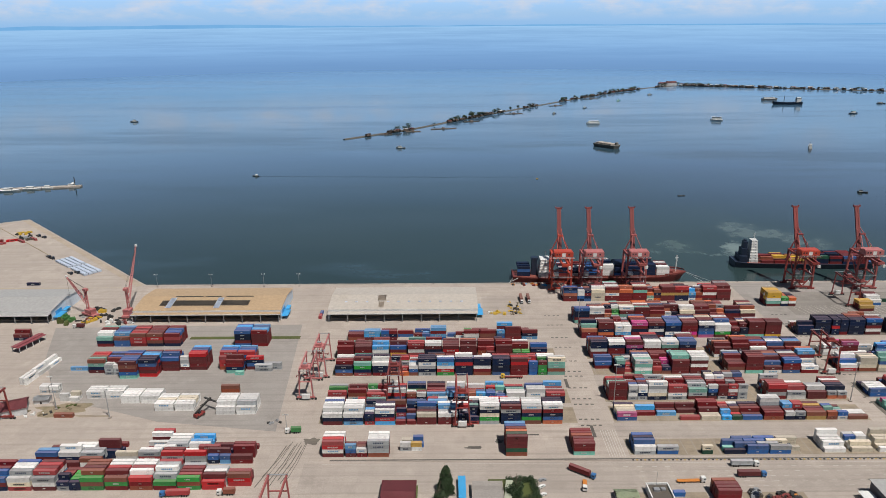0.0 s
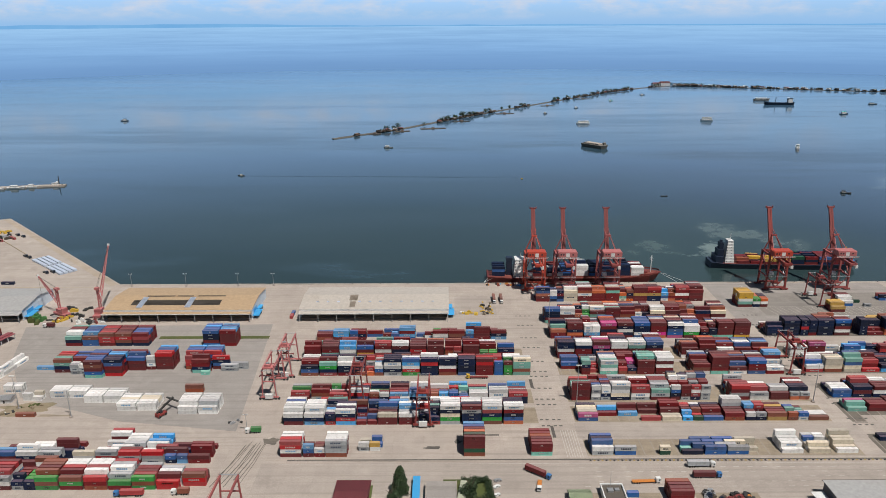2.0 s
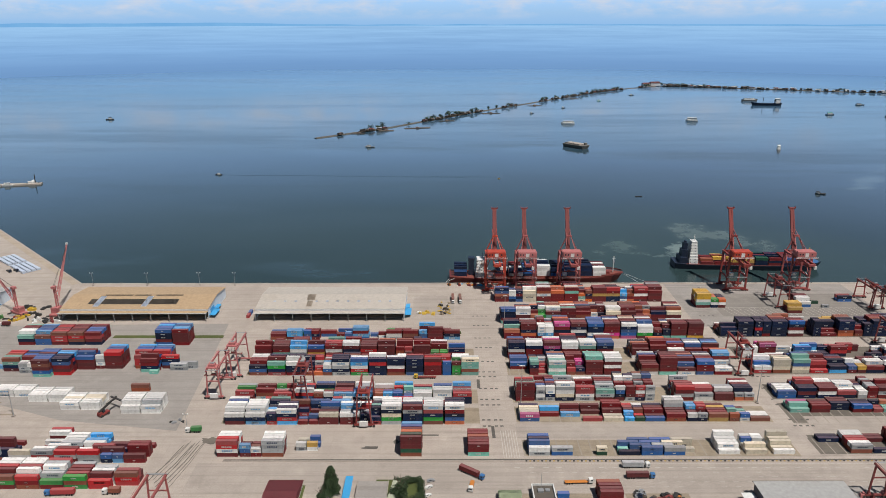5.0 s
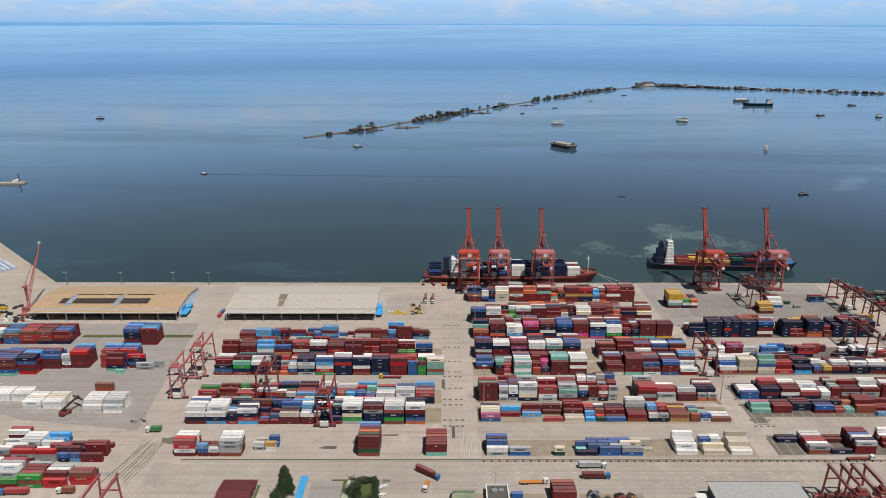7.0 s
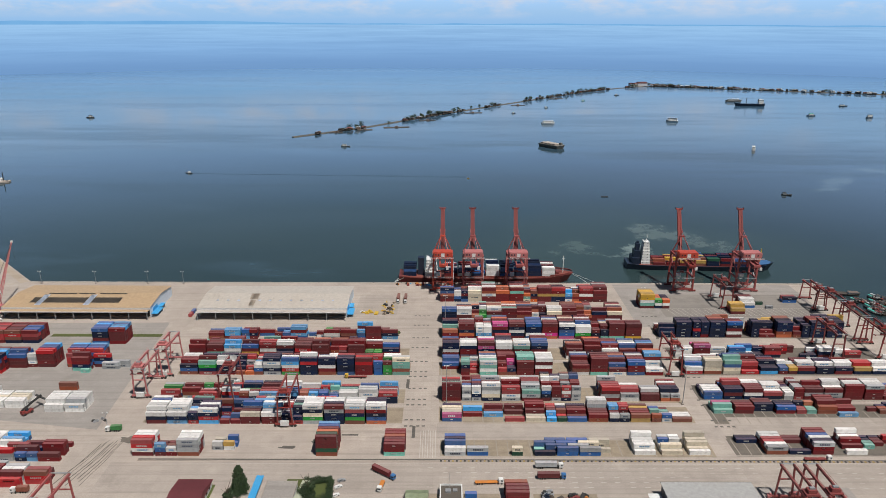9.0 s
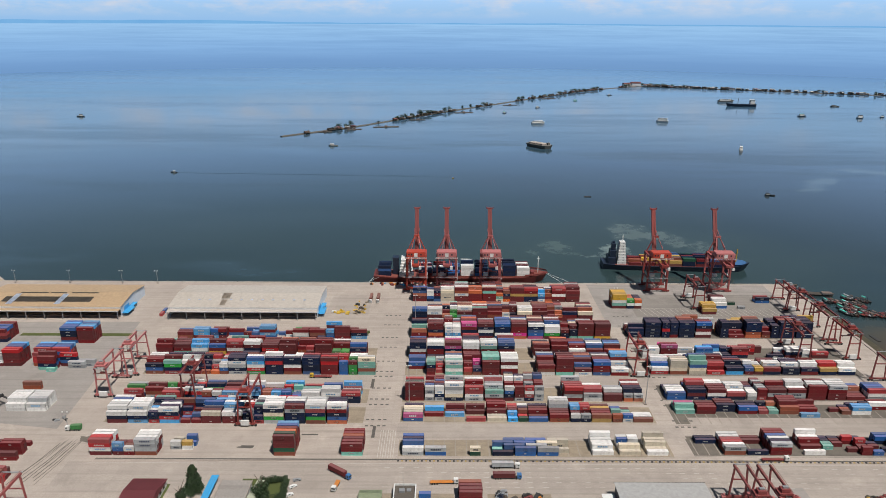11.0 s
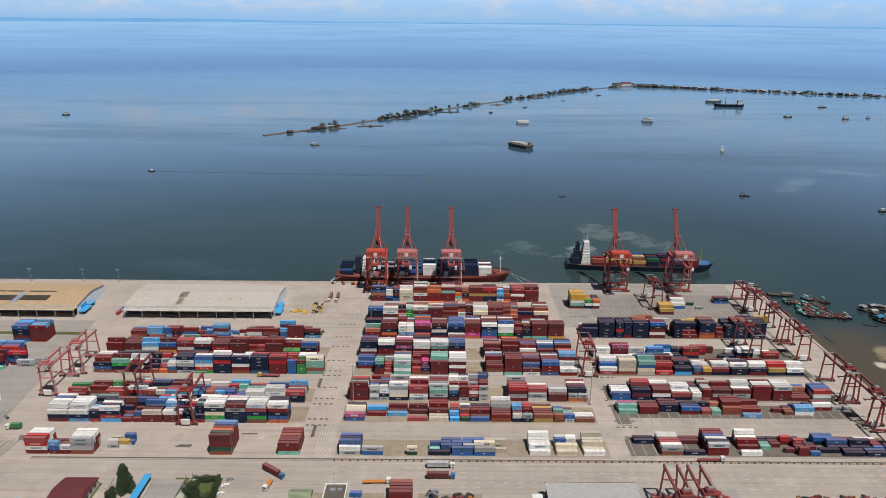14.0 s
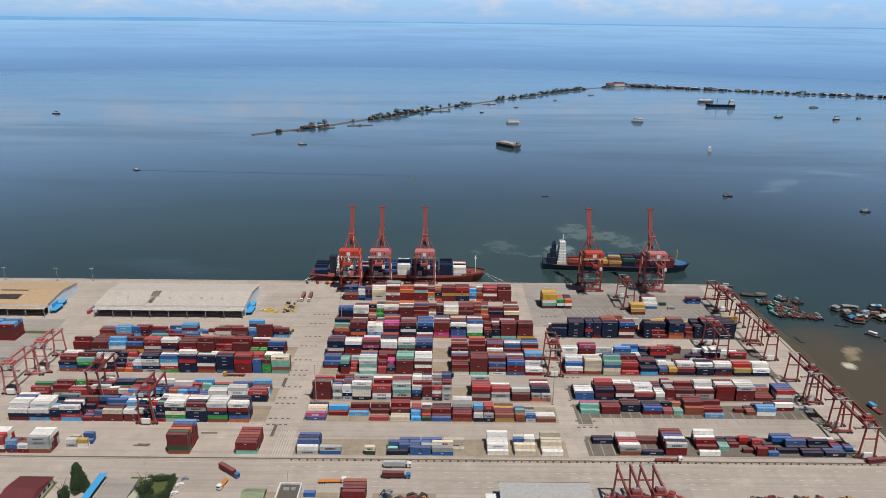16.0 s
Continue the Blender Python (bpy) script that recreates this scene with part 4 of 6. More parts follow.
shed = warehouse(-640, -332, 541, 590, 9.5, 12.5, M_COOL, "long cool-grey warehouse at the apron corner", [], 5)
for w, L in ((tan, 124), (grey, 125), (shed, 308)):
    part("blue_door", boxes((L + 0.01, L + 0.12, 6, 16, 0.1, 6.5)), M_BLUE, w, "bright blue sliding door")
    part("lean_to", boxes((L + 0.2, L + 5.5, 1, 15, 2.8, 3.1), (L + 0.2, L + 4.0, 15, 24, 3.4, 3.7)), M_BLUE, w, "blue sheet lean-to roof")
    part("lean_to_wall", boxes((L + 0.2, L + 3.8, 22.8, 23.6, 0, 3.4), (L + 0.2, L + 5.2, 13.8, 14.6, 0, 2.8)), M_WALL, w)
part("lean_to", boxes((-6, -0.2, 4, 12, 2.8, 3.1)), M_BLUE, tan, "blue sheet lean-to roof")


# ---------------------------------------------------------------- quay cranes
def quay_crane(x, legs, house, boom, label):
    """Ship-to-shore gantry with its boom raised; x is the middle, rails at 604 and 620."""
    c = empty("quay_crane", pose(x, 0, 0), label, "quay crane", "quay cranes")
    h, ya, yb, zt = 9.0, 604.0, 620.0, 34.0
    for sx in (-h, h):
        for y in (ya, yb):
            part("leg", beams(((sx, y, 1.6), (sx * 0.96, y, zt), 1.5)), legs, c)
            b = part("bogie", boxes((sx - 3.2, sx + 3.2, y - 0.7, y + 0.7, 0.55, 1.7)), legs, c)
            for k in range(4):
                bm = bmesh.new()
                tube(bm, (sx - 2.4 + 1.6 * k, y - 0.35, 0.62), (sx - 2.4 + 1.6 * k, y + 0.35, 0.62), 0.58)
                part("wheel", bm, M_DARK, b)
        part("portal_beam", beams(((sx, ya, 13.5), (sx, yb, 13.5), 1.3)), legs, c)
        part("top_beam", beams(((sx * 0.96, ya - 1, zt), (sx * 0.96, yb + 1, zt), 1.6)), legs, c)
        part("brace", beams(((sx, ya, 14), (sx * 0.96, yb, zt - 1), 0.8)), legs, c)
    for y in (ya, yb):
        part("sill_beam", beams(((-h, y, 2.6), (h, y, 2.6), 1.4)), legs, c)
        part("cross_beam", beams(((-h, y, zt), (h, y, zt), 1.5)), legs, c)
    part("brace", beams(((-h, ya, 13.5), (0, ya, 3.2), 0.6)), legs, c)
    part("brace", beams(((h, ya, 13.5), (0, ya, 3.2), 0.6)), legs, c)
    # girders over the legs and back over the yard
    for sx in (-2.6, 2.6):
        part("girder", beams(((sx, 586, zt - 2.6), (sx, 622, zt - 2.6), 1.1, 2.0)), legs, c)
        part("boom", beams(((sx * 0.5, 622, zt + 0.5), (sx * 0.45, 637.2, 70.5), 1.3, 1.7)), boom, c)
    part("boom_web", beams(((0, 622, zt + 0.5), (0, 637.2, 70.5), 1.6, 1.2)), boom, c)
    part("girder_tie", boxes((-3.2, 3.2, 585.4, 586.6, zt - 3.6, zt - 1.6)), legs, c)
    bm = bmesh.new()
    for k in range(1, 10):
        f = k / 10
        p = (0, 622 + 15.2 * f, zt + 0.5 + 36.2 * f)
        beam(bm, (-1.7, p[1], p[2]), (1.7, p[1], p[2]), 0.35)
        if k < 9:
            beam(bm, (-1.3 if k % 2 else 1.3, p[1], p[2]), (1.3 if k % 2 else -1.3, p[1] + 1.52, p[2] + 3.62), 0.25)
    part("boom_lacing", bm, boom, c)
    part("boom_tip", boxes((-3.2, 3.2, 636.2, 638.2, 70.2, 71.2), (-3.2, -2.9, 636.2, 638.2, 71.2, 72.3), (2.9, 3.2, 636.2, 638.2, 71.2, 72.3)), boom, c)
    for sx in (-1, 1):
        part("a_frame", beams(((sx * h * 0.9, 619, zt + 0.6), (sx * 1.6, 620.5, 48.5), 0.8)), legs, c)
        part("back_stay", beams(((sx * 1.6, 620.5, 48.5), (sx * 5.5, ya, zt + 0.8), 0.5)), legs, c)
        part("fore_stay", beams(((sx * 1.6, 620.5, 48.5), (sx * 2.2, 630, 52.5), 0.4)), legs, c)
    # landside walkway stair, festoon beam and machinery hanging under the girders
    part("festoon_beam", beams(((4.4, 588, zt - 4.2), (4.4, 620, zt - 4.2), 0.5)), legs, c)
    part("hanging_spreader", boxes((-6, 6, 610.6, 611.4, 16.2, 16.9), (-6.2, -5.6, 609.6, 612.4, 16.0, 16.9), (5.6, 6.2, 609.6, 612.4, 16.0, 16.9), (-1.6, 1.6, 610, 612, 16.9, 18.2)), boom, c)
    part("hoist_cable", beams(*[((sx, 611, 18), (sx, 611, zt - 3.4), 0.14) for sx in (-1.4, 1.4)]), M_DARK, c)
    for sx in (-1, 1):
        for y in (ya, yb):
            part("knee_brace", beams(((sx * h, y, 21), (sx * h * 0.5, y, zt - 0.5), 0.6)), legs, c)
    part("mid_walkway", boxes((-h - 0.4, h + 0.4, ya - 1.6, ya - 0.8, 13.2, 13.4), (-h - 0.4, h + 0.4, ya - 1.65, ya - 1.55, 14.3, 14.45)), M_STEEL, c)
    part("electrical_house", boxes((-6.5, -2.5, ya + 1.0, ya + 4.5, 14.2, 17.0)), M_WHITE, c, "white electrical house")
    part("apex", boxes((-2.6, 2.6, 619.6, 621.4, 47.8, 49.2)), legs, c)
    bm = boxes((-8.6, 8.6, 597, 607, zt + 0.8, zt + 6.0))
    bmesh.ops.bevel(bm, geom=bm.edges[:], offset=0.5, segments=2, affect="EDGES")
    hs = part("machinery_house", bm, house, c)
    part("hatch", boxes((-1.6, 1.6, 596.85, 597.02, zt + 1.6, zt + 5.0)), M_WHITE, hs)
    for sx in (-6.2, -3.8, 4.6):
        part("window", boxes((sx - 0.6, sx + 0.6, 596.88, 597.02, zt + 3.0, zt + 4.4)), M_GLASS, hs)
    rail = bmesh.new()
    for z in (zt + 0.5, zt + 1.4):
        beam(rail, (-10, 595.8, z), (10, 595.8, z), 0.14)
    for k in range(11):
        beam(rail, (-10 + 2 * k, 595.8, zt + 0.2), (-10 + 2 * k, 595.8, zt + 1.4), 0.1)
    part("walkway_rail", rail, M_WHITE, c)
    part("walkway", boxes((-10, 10, 595.6, 597.2, zt + 0.1, zt + 0.3)), legs, c)
    part("trolley", boxes((-3.4, 3.4, 589, 594, zt - 4.6, zt - 3.4), (-2.2, 2.2, 590, 593, zt - 6.4, zt - 4.6)), boom, c)
    part("operator_cab", boxes((3.0, 5.2, 587, 589.6, zt - 7, zt - 4.4)), M_WHITE, c)
    part("stair_tower", beams(*[((h + 0.9, ya + 1.5 + (8 if k % 2 else 0), 2 + 4.5 * k), (h + 0.9, ya + 1.5 + (0 if k % 2 else 8), 6.5 + 4.5 * k), 0.7, 0.25) for k in range(6)]), M_STEEL, c)
    return c


M_FADED = worn("chalky_faded_red", (0.33, 0.085, 0.08), 0.65, 0.0, (0.13, 0.06, 0.05), 0.55, 0.3)
quay_crane(109.3, M_VERM, M_VERM, M_DKRED, "bright vermilion quay crane with raised boom")
quay_crane(137.4, M_FADED, M_PINK, M_DKRED, "red quay crane with faded pink machinery house")
quay_crane(178.2, M_FADED, M_PINK, M_DKRED, "red quay crane with faded pink machinery house")
quay_crane(333, M_RED, M_VERM, M_RED, "red quay crane with vermilion machinery house")
quay_crane(391, M_FADED, M_PINK, M_DKRED, "weathered dull-red quay crane with pink machinery house")


# ---------------------------------------------------------------- yard cranes on tyres
def yard_crane(x, y0, y1, paint, label, high=21.6, trolley=0.7, wide=10.4):
    c = empty("yard_crane", pose(x, 0, 0), label, "gantry crane", "rubber-tyred yard cranes")
    h = wide / 2
    for y in (y0, y1):
        part("sill_beam", beams(((-h - 0.8, y, 1.9), (h + 0.8, y, 1.9), 1.0)), paint, c)
        for sx in (-1, 1):
            part("leg", beams(((sx * (h - 0.6), y, 2.2), (sx * (h - 1.7), y, high - 1), 0.8)), paint, c)
            for k in (-1, 1):
                bm = bmesh.new()
                tube(bm, (sx * h + 1.1 * k, y - 0.45, 0.80), (sx * h + 1.1 * k, y + 0.45, 0.80), 0.8, n=10)
                part("tyre", bm, M_DARK, c)
        part("tie_beam", beams(((-h + 1.8, y, high * 0.62), (h - 1.8, y, high * 0.62), 0.6)), paint, c)
    box_y = y0 if trolley < 0.5 else y1
    part("power_unit", boxes((-2.6, 2.6, box_y - 1.6, box_y - 0.2, 1.4, 4.6)), M_WHITE, c, "white diesel power house")
    for sx in (-1, 1):
        part("girder", beams(((sx * (h - 1.7), y0 - 1.6, high), (sx * (h - 1.7), y1 + 1.6, high), 0.85, 1.3)), paint, c)
        for z in (high + 1.0,):
            part("hand_rail", beams(((sx * (h - 1.5), y0 - 1.5, high + 1.9), (sx * (h - 1.5), y1 + 1.5, high + 1.9), 0.12)), paint, c)
    for y in (y0, y1):
        part("cable_reel", boxes((-h + 0.4, -h + 2.0, y + 0.6, y + 1.3, 1.2, 3.4)), M_STEEL, c)
        part("walkway", boxes((-h + 1.0, h - 1.0, y + (1.0 if y == y1 else -1.9), y + (1.9 if y == y1 else -1.0), high + 0.5, high + 0.65)), M_STEEL, c)
    yt = y0 + (y1 - y0) * trolley
    t = part("trolley", boxes((-h + 1.7, h - 1.7, yt - 2.6, yt + 2.6, high + 0.9, high + 1.8), (-2.2, 2.0, yt - 1.8, yt + 1.5, high + 1.8, high + 3.6)), paint, c)
    part("winch", boxes((-1.2, 1.4, yt - 0.7, yt + 0.7, high + 3.6, high + 4.4)), M_STEEL, t)
    part("operator_cab", boxes((h - 3.2, h - 1.4, yt - 1.4, yt + 1.2, high - 3.2, high - 0.9)), M_WHITE, c, "white operator's cab")
    part("spreader", boxes((-6.1, 6.1, yt - 0.25, yt + 0.25, high - 5.4, high - 5.0), (-6.1, -5.7, yt - 1.2, yt + 1.2, high - 5.5, high - 4.9), (5.7, 6.1, yt - 1.2, yt + 1.2, high - 5.5, high - 4.9), (-1.5, 1.5, yt - 0.8, yt + 0.8, high - 5.0, high - 4.2)), M_DKRED, c)
    part("cable", beams(*[((sx, yt + sy, high - 4.3), (sx, yt + sy, high + 0.8), 0.1) for sx in (-1.2, 1.2) for sy in (-0.5, 0.5)]), M_DARK, c)
    part("ladder", beams(((h + 0.1, y0 + 0.9, 2), (h - 1.6, y0 + 0.9, high - 1), 0.5, 0.15)), M_STEEL, c)
    return c


RTG = "dull red rubber-tyred gantry crane over the stacks"
for k, (ya, yb) in enumerate(((561, 586), (533.5, 559.5), (500, 526), (468.5, 494), (410.5, 437), (380, 406.5), (347, 373))):
    yard_crane(438 + 0.75 * k, ya, yb, M_DKRED if k % 3 else M_RED, "dull red yard crane parked by the eastern wall", trolley=(0.2, 0.6, 0.8, 0.3, 0.15, 0.2, 0.25)[k], high=18.0 if k == 0 else 21.5)
yard_crane(274.5, 441, 466.5, M_RED, RTG, trolley=0.3)
yard_crane(403, 466.5, 494, M_DKRED, RTG, trolley=0.6)
yard_crane(358, 562, 589, M_DKRED, RTG, trolley=0.5)
yard_crane(-92, 410, 436, M_PINK, "sun-faded pink yard crane at the block's end", trolley=0.1)
yard_crane(-88, 439.5, 465, M_PINK, "sun-faded pink yard crane at the block's end", trolley=0.2)
yard_crane(-33, 403, 427, M_DKRED, RTG, trolley=0.5)
yard_crane(11.5, 376, 402, M_RED, RTG, trolley=0.15)
yard_crane(-84.5, 272, 297.4, M_FADED, RTG, trolley=0.1, wide=12.6)
yard_crane(-281, 363, 388, M_RED, RTG, trolley=0.2)
yard_crane(289.9, 283, 308.4, M_DKRED, "dull red yard crane beside the truck road", 20.4, 0.1, 10.1)
yard_crane(302.0, 283, 308.4, M_DKRED, "dull red yard crane beside the truck road", 20.4, 0.15, 10.1)
# ---------------------------------------------------------------- ships and boats
M_HULLRED = worn("rust_red_hull", (0.17, 0.032, 0.028), 0.6, 0.0, (0.10, 0.05, 0.03), 0.5, 0.15)
M_HULLNAVY = worn("dark_navy_hull", (0.012, 0.022, 0.045), 0.45, 0.0, (0.06, 0.04, 0.03), 0.3, 0.15)
M_HULLGREY = worn("weathered_grey_hull", (0.16, 0.155, 0.14), 0.7, 0.0, (0.08, 0.05, 0.03), 0.5, 0.2)
M_DECK = worn("red_oxide_deck", (0.22, 0.06, 0.045), 0.7, 0.0, (0.1, 0.06, 0.05), 0.5, 0.3)
M_BLUEDECK = worn("blue_deck", (0.04, 0.13, 0.30), 0.6)
M_WOOD = worn("weathered_boat_wood", (0.085, 0.065, 0.048), 0.8, 0.0, (0.05, 0.04, 0.03), 0.5, 0.5, 0.25)
M_TARP = worn("turquoise_tarpaulin", (0.06, 0.42, 0.34), 0.6, 0.0, (0.05, 0.2, 0.18), 0.3, 0.8, 0.2)
M_TIN = worn("rusty_tin_roof", (0.20, 0.14, 0.11), 0.7, 0.1, (0.16, 0.07, 0.04), 0.5, 0.4, 0.3)
M_TINRED = worn("red_tin_roof", (0.30, 0.06, 0.045), 0.6, 0.0, (0.14, 0.06, 0.04), 0.4, 0.4, 0.3)
M_TINPALE = worn("pale_tin_roof", (0.46, 0.47, 0.48), 0.5, 0.1, (0.25, 0.2, 0.16), 0.3, 0.4, 0.3)
M_SHORE = worn("stone_breakwater", (0.10, 0.09, 0.075), 0.9, 0.0, (0.08, 0.075, 0.055), 0.5, 0.05)
M_LEAF = worn("tree_leaves", (0.032, 0.062, 0.018), 0.75, 0.0, (0.014, 0.03, 0.008), 0.5, 1.5, 0.35)
M_BARK = worn("tree_bark", (0.09, 0.065, 0.045), 0.9)


def hull_mesh(name, L, B, deck, keel, mat, sharp=0.75, sheer=0.0, stern=0.85, flare=0.8):
    """A hull lofted from stern (x=0) to bow (x=L), decked."""
    bm = bmesh.new()
    rows = []
    n = 14
    for i in range(n + 1):
        f = i / n
        half = B / 2 * (stern + (1 - stern) * min(1, f / 0.12)) * (1 if f < sharp else max(0.015, math.sqrt(max(0, 1 - ((f - sharp) / (1 - sharp)) ** 2.2))))
        dz = deck + sheer * (max(0, f - 0.6) / 0.4) ** 2 + sheer * 0.5 * (max(0, 0.2 - f) / 0.2) ** 2
        rake = (0.05 * L * max(0, (f - 0.85) / 0.15)) if f > 0.85 else 0
        rows.append([bm.verts.new(p) for p in ((f * L - rake, -half * flare * 0.9, keel), (f * L, -half, dz), (f * L, half, dz), (f * L - rake, half * flare * 0.9, keel))])
    for a, b in zip(rows, rows[1:]):
        for k in range(3):
            bm.faces.new((a[k], b[k], b[k + 1], a[k + 1]))
    bm.faces.new(rows[0])
    bm.faces.new(rows[-1][::-1])
    bmesh.ops.recalc_face_normals(bm, faces=bm.faces)
    return as_mesh(name, bm, mat)


def bulwark(L, B, z, h, x0, x1, sharp):
    bm = bmesh.new()
    n = 12
    for s in (-1, 1):
        prev = None
        for i in range(n + 1):
            f = x0 + (x1 - x0) * i / n
            half = B / 2 * (1 if f < sharp else max(0.02, math.sqrt(max(0, 1 - ((f - sharp) / (1 - sharp)) ** 2.2))))
            p = Vector((f * L, s * half, z))
            if prev:
                beam(bm, prev + Vector((0, 0, h / 2)), p + Vector((0, 0, h / 2)), 0.3, h)
            prev = p
    return bm


def cargo_on(ship_m, x0, n, rows, tiers, z, mood, where, group, y0):
    for i in range(n):
        top = rng.choice(tiers)
        for j in range(rows):
            for k in range(top - (rng.random() < 0.25)):
                key = rng.choice(mood)
                m = ship_m @ pose(x0 + 13.1 * i, y0 + 2.52 * j, z + TALL * k)
                outer = (j == 0 or k == top - 1)
                if outer:
                    DECK.append((key, L40, m, None))


DECK = []


def wheelhouse(ship, x, B, z, levels, wide, deep, colour=None):
    colour = colour or M_WHITE
    for k in range(levels):
        s = 1 - 0.07 * k
        lev = part("accommodation_deck", boxes((x + 0.3 * k, x + deep - 0.2 * k, -wide / 2 * s, wide / 2 * s, z + 2.8 * k, z + 2.8 * k + 2.6), (x - 0.1 + 0.3 * k, x + deep + 0.15 - 0.2 * k, -wide / 2 * s - 0.12, wide / 2 * s + 0.12, z + 2.8 * k + 2.6, z + 2.8 * k + 2.8)), colour, ship)
        bm = bmesh.new()
        for w in range(0, int(wide * s / 2.4), 2):
            y = -wide / 2 * s + 1.2 + 2.4 * w
            box(bm, x + deep - 0.2 * k - 0.02, x + deep - 0.2 * k + 0.05, y - 0.5, y + 0.5, z + 2.8 * k + 1.3, z + 2.8 * k + 1.9)
        for w in range(0, int(deep / 2.2), 2):
            box(bm, x + 1 + 2.2 * w, x + 2 + 2.2 * w, -wide / 2 * s - 0.05, -wide / 2 * s + 0.02, z + 2.8 * k + 1.3, z + 2.8 * k + 1.9)
        part("windows", bm, M_GLASS, lev)
    zt = z + 2.8 * levels
    part("mast", beams(((x + deep * 0.6, 0, zt), (x + deep * 0.6, 0, zt + 7), 0.5), ((x + deep * 0.6, -2.2, zt + 4), (x + deep * 0.6, 2.2, zt + 4), 0.3), ((x + deep * 0.6, -1.4, zt + 5.6), (x + deep * 0.6, 1.4, zt + 5.6), 0.25)), M_WHITE, ship)


# red feeder lying under the quay cranes
m1 = pose(67, 640, 0)
s1 = empty("feeder_ship", m1, "rust-red container feeder ship moored at the quay", "ship", "ships")
part("hull", hull_mesh("hull", 170, 24, 3.0, -8, M_HULLRED, 0.80, 2.8), None, s1)
part("deck_plating", hull_mesh("deck_plating", 164, 22, 3.12, 2.9, M_DECK, 0.80, 2.7), None, s1).location = (3, 0, 0.06)
part("bulwark", bulwark(170, 24, 5.6, 1.3, 0.86, 0.995, 0.80), M_HULLRED, s1)
wheelhouse(s1, 25, 24, 3.2, 6, 20, 12)
part("funnel", boxes((18.5, 24, -3, 3, 3.2, 20.5), (18.2, 24.3, -3.3, 3.3, 18.5, 20.9)), M_HULLNAVY, s1)
part("foremast", beams(((160, 0, 5), (160, 0, 22), 0.7), ((160, -2.6, 17.5), (160, 2.6, 17.5), 0.5), ((158.4, 0, 19.5), (161.6, 0, 19.5), 0.4)), M_WHITE, s1)
part("hatch_coaming", boxes((44, 152, -10, 10, 3.1, 5.0)), M_DECK, s1)
for x in (8, 12.5, 16):
    part("mooring_winch", boxes((x - 1.2, x + 1.2, -6, -3, 3.2, 5), (x - 0.6, x + 0.6, 2, 6, 3.2, 4.6)), M_DKRED, s1)
part("forward_winch", boxes((153, 156, -4, 4, 5.0, 7)), M_DKRED, s1)
for k, (x, tiers, mood) in enumerate(((44, 3, "nnngr"), (57.5, 3, "nwnr"), (71, 3, "nnbn"), (84.5, 4, "nwwn"), (98, 4, "bnnb"), (111.5, 3, "nnrn"), (125, 4, "nnnn"), (138.5, 3, "wwrw"))):
    cargo_on(m1, x, 1, 8, (tiers,), 5.05, mood, "", "", -10)
cargo_on(m1, 4.5, 1, 6, (4,), 3.2, "nnbn", "", "", -7.5)

# navy ship drawing up past the eastern berths
m2 = pose(299, 681, 0, 0, 0, -3.0)
s2 = empty("container_ship", m2, "dark navy container ship passing close off the quay", "ship", "ships")
part("hull", hull_mesh("hull", 150, 23, 2.2, -8, M_HULLNAVY, 0.82, 2.6), None, s2)
part("forecastle_deck", hull_mesh("forecastle_deck", 24, 19, 5.1, 2.5, M_BLUEDECK, 0.35, 0.3), None, s2).location = (122.5, 0, 0)
part("deck_plating", boxes((6, 124, -10, 10, 2.1, 2.7)), M_DECK, s2)
wheelhouse(s2, 14, 23, 2.6, 8, 17, 9)
part("funnel", boxes((5, 13, -8, 8, 2.6, 9), (7, 13, -5, 5, 9, 16), (8.5, 12.5, -3, 3, 16, 23), (9.5, 11.5, -1.5, 1.5, 23, 25)), M_HULLNAVY, s2)
part("foremast", beams(((136, 0, 5), (136, 0, 19), 0.8), ((136, -2.2, 16), (136, 2.2, 16), 0.5)), M_YELLOW, s2)
for x, tiers, mood in ((26, 2, "rrk"), (39.5, 2, "rwyr"), (53, 2, "yrr"), (66.5, 3, "bynk"), (80, 3, "drnn"), (93.5, 3, "nnrr"), (107, 3, "rrnb"), (119.5, 3, "rrkb")):
    cargo_on(m2, x, 1, 8, (tiers,), 2.7, mood, "", "", -10)


def deck_cargo():
    vs, fs, idx = [], [], []
    keys = list(PAINT)
    for key, ln, m, _ in DECK:
        v, f = SHELL[ln]
        o = len(vs)
        vs.extend((m @ Vector(p))[:] for p in v)
        fs.extend(tuple(o + i for i in q) for q in f)
        idx.extend([keys.index(key)] * len(f))
    ob = new("deck_containers", plain_mesh("deck_containers", vs, fs, [M_BOX[k] for k in keys], idx))
    tagged(ob, "mixed steel containers lashed on the ships' decks", "container stacks", kind="stuff")


deck_cargo()
rope = bmesh.new()
for a, b in (((63, 623.5, 1), (69, 634, 3.4)), ((63, 623.5, 1), (72, 629, 3.4)), ((248, 623.5, 1), (234, 637, 6)), ((256, 623.5, 1), (235, 637, 6))):
    beam(rope, a, b, 0.22)
tagged(part("mooring_rope", rope, M_WHITE), "taut pale mooring ropes from the red ship to bollards", "rope", kind="stuff")


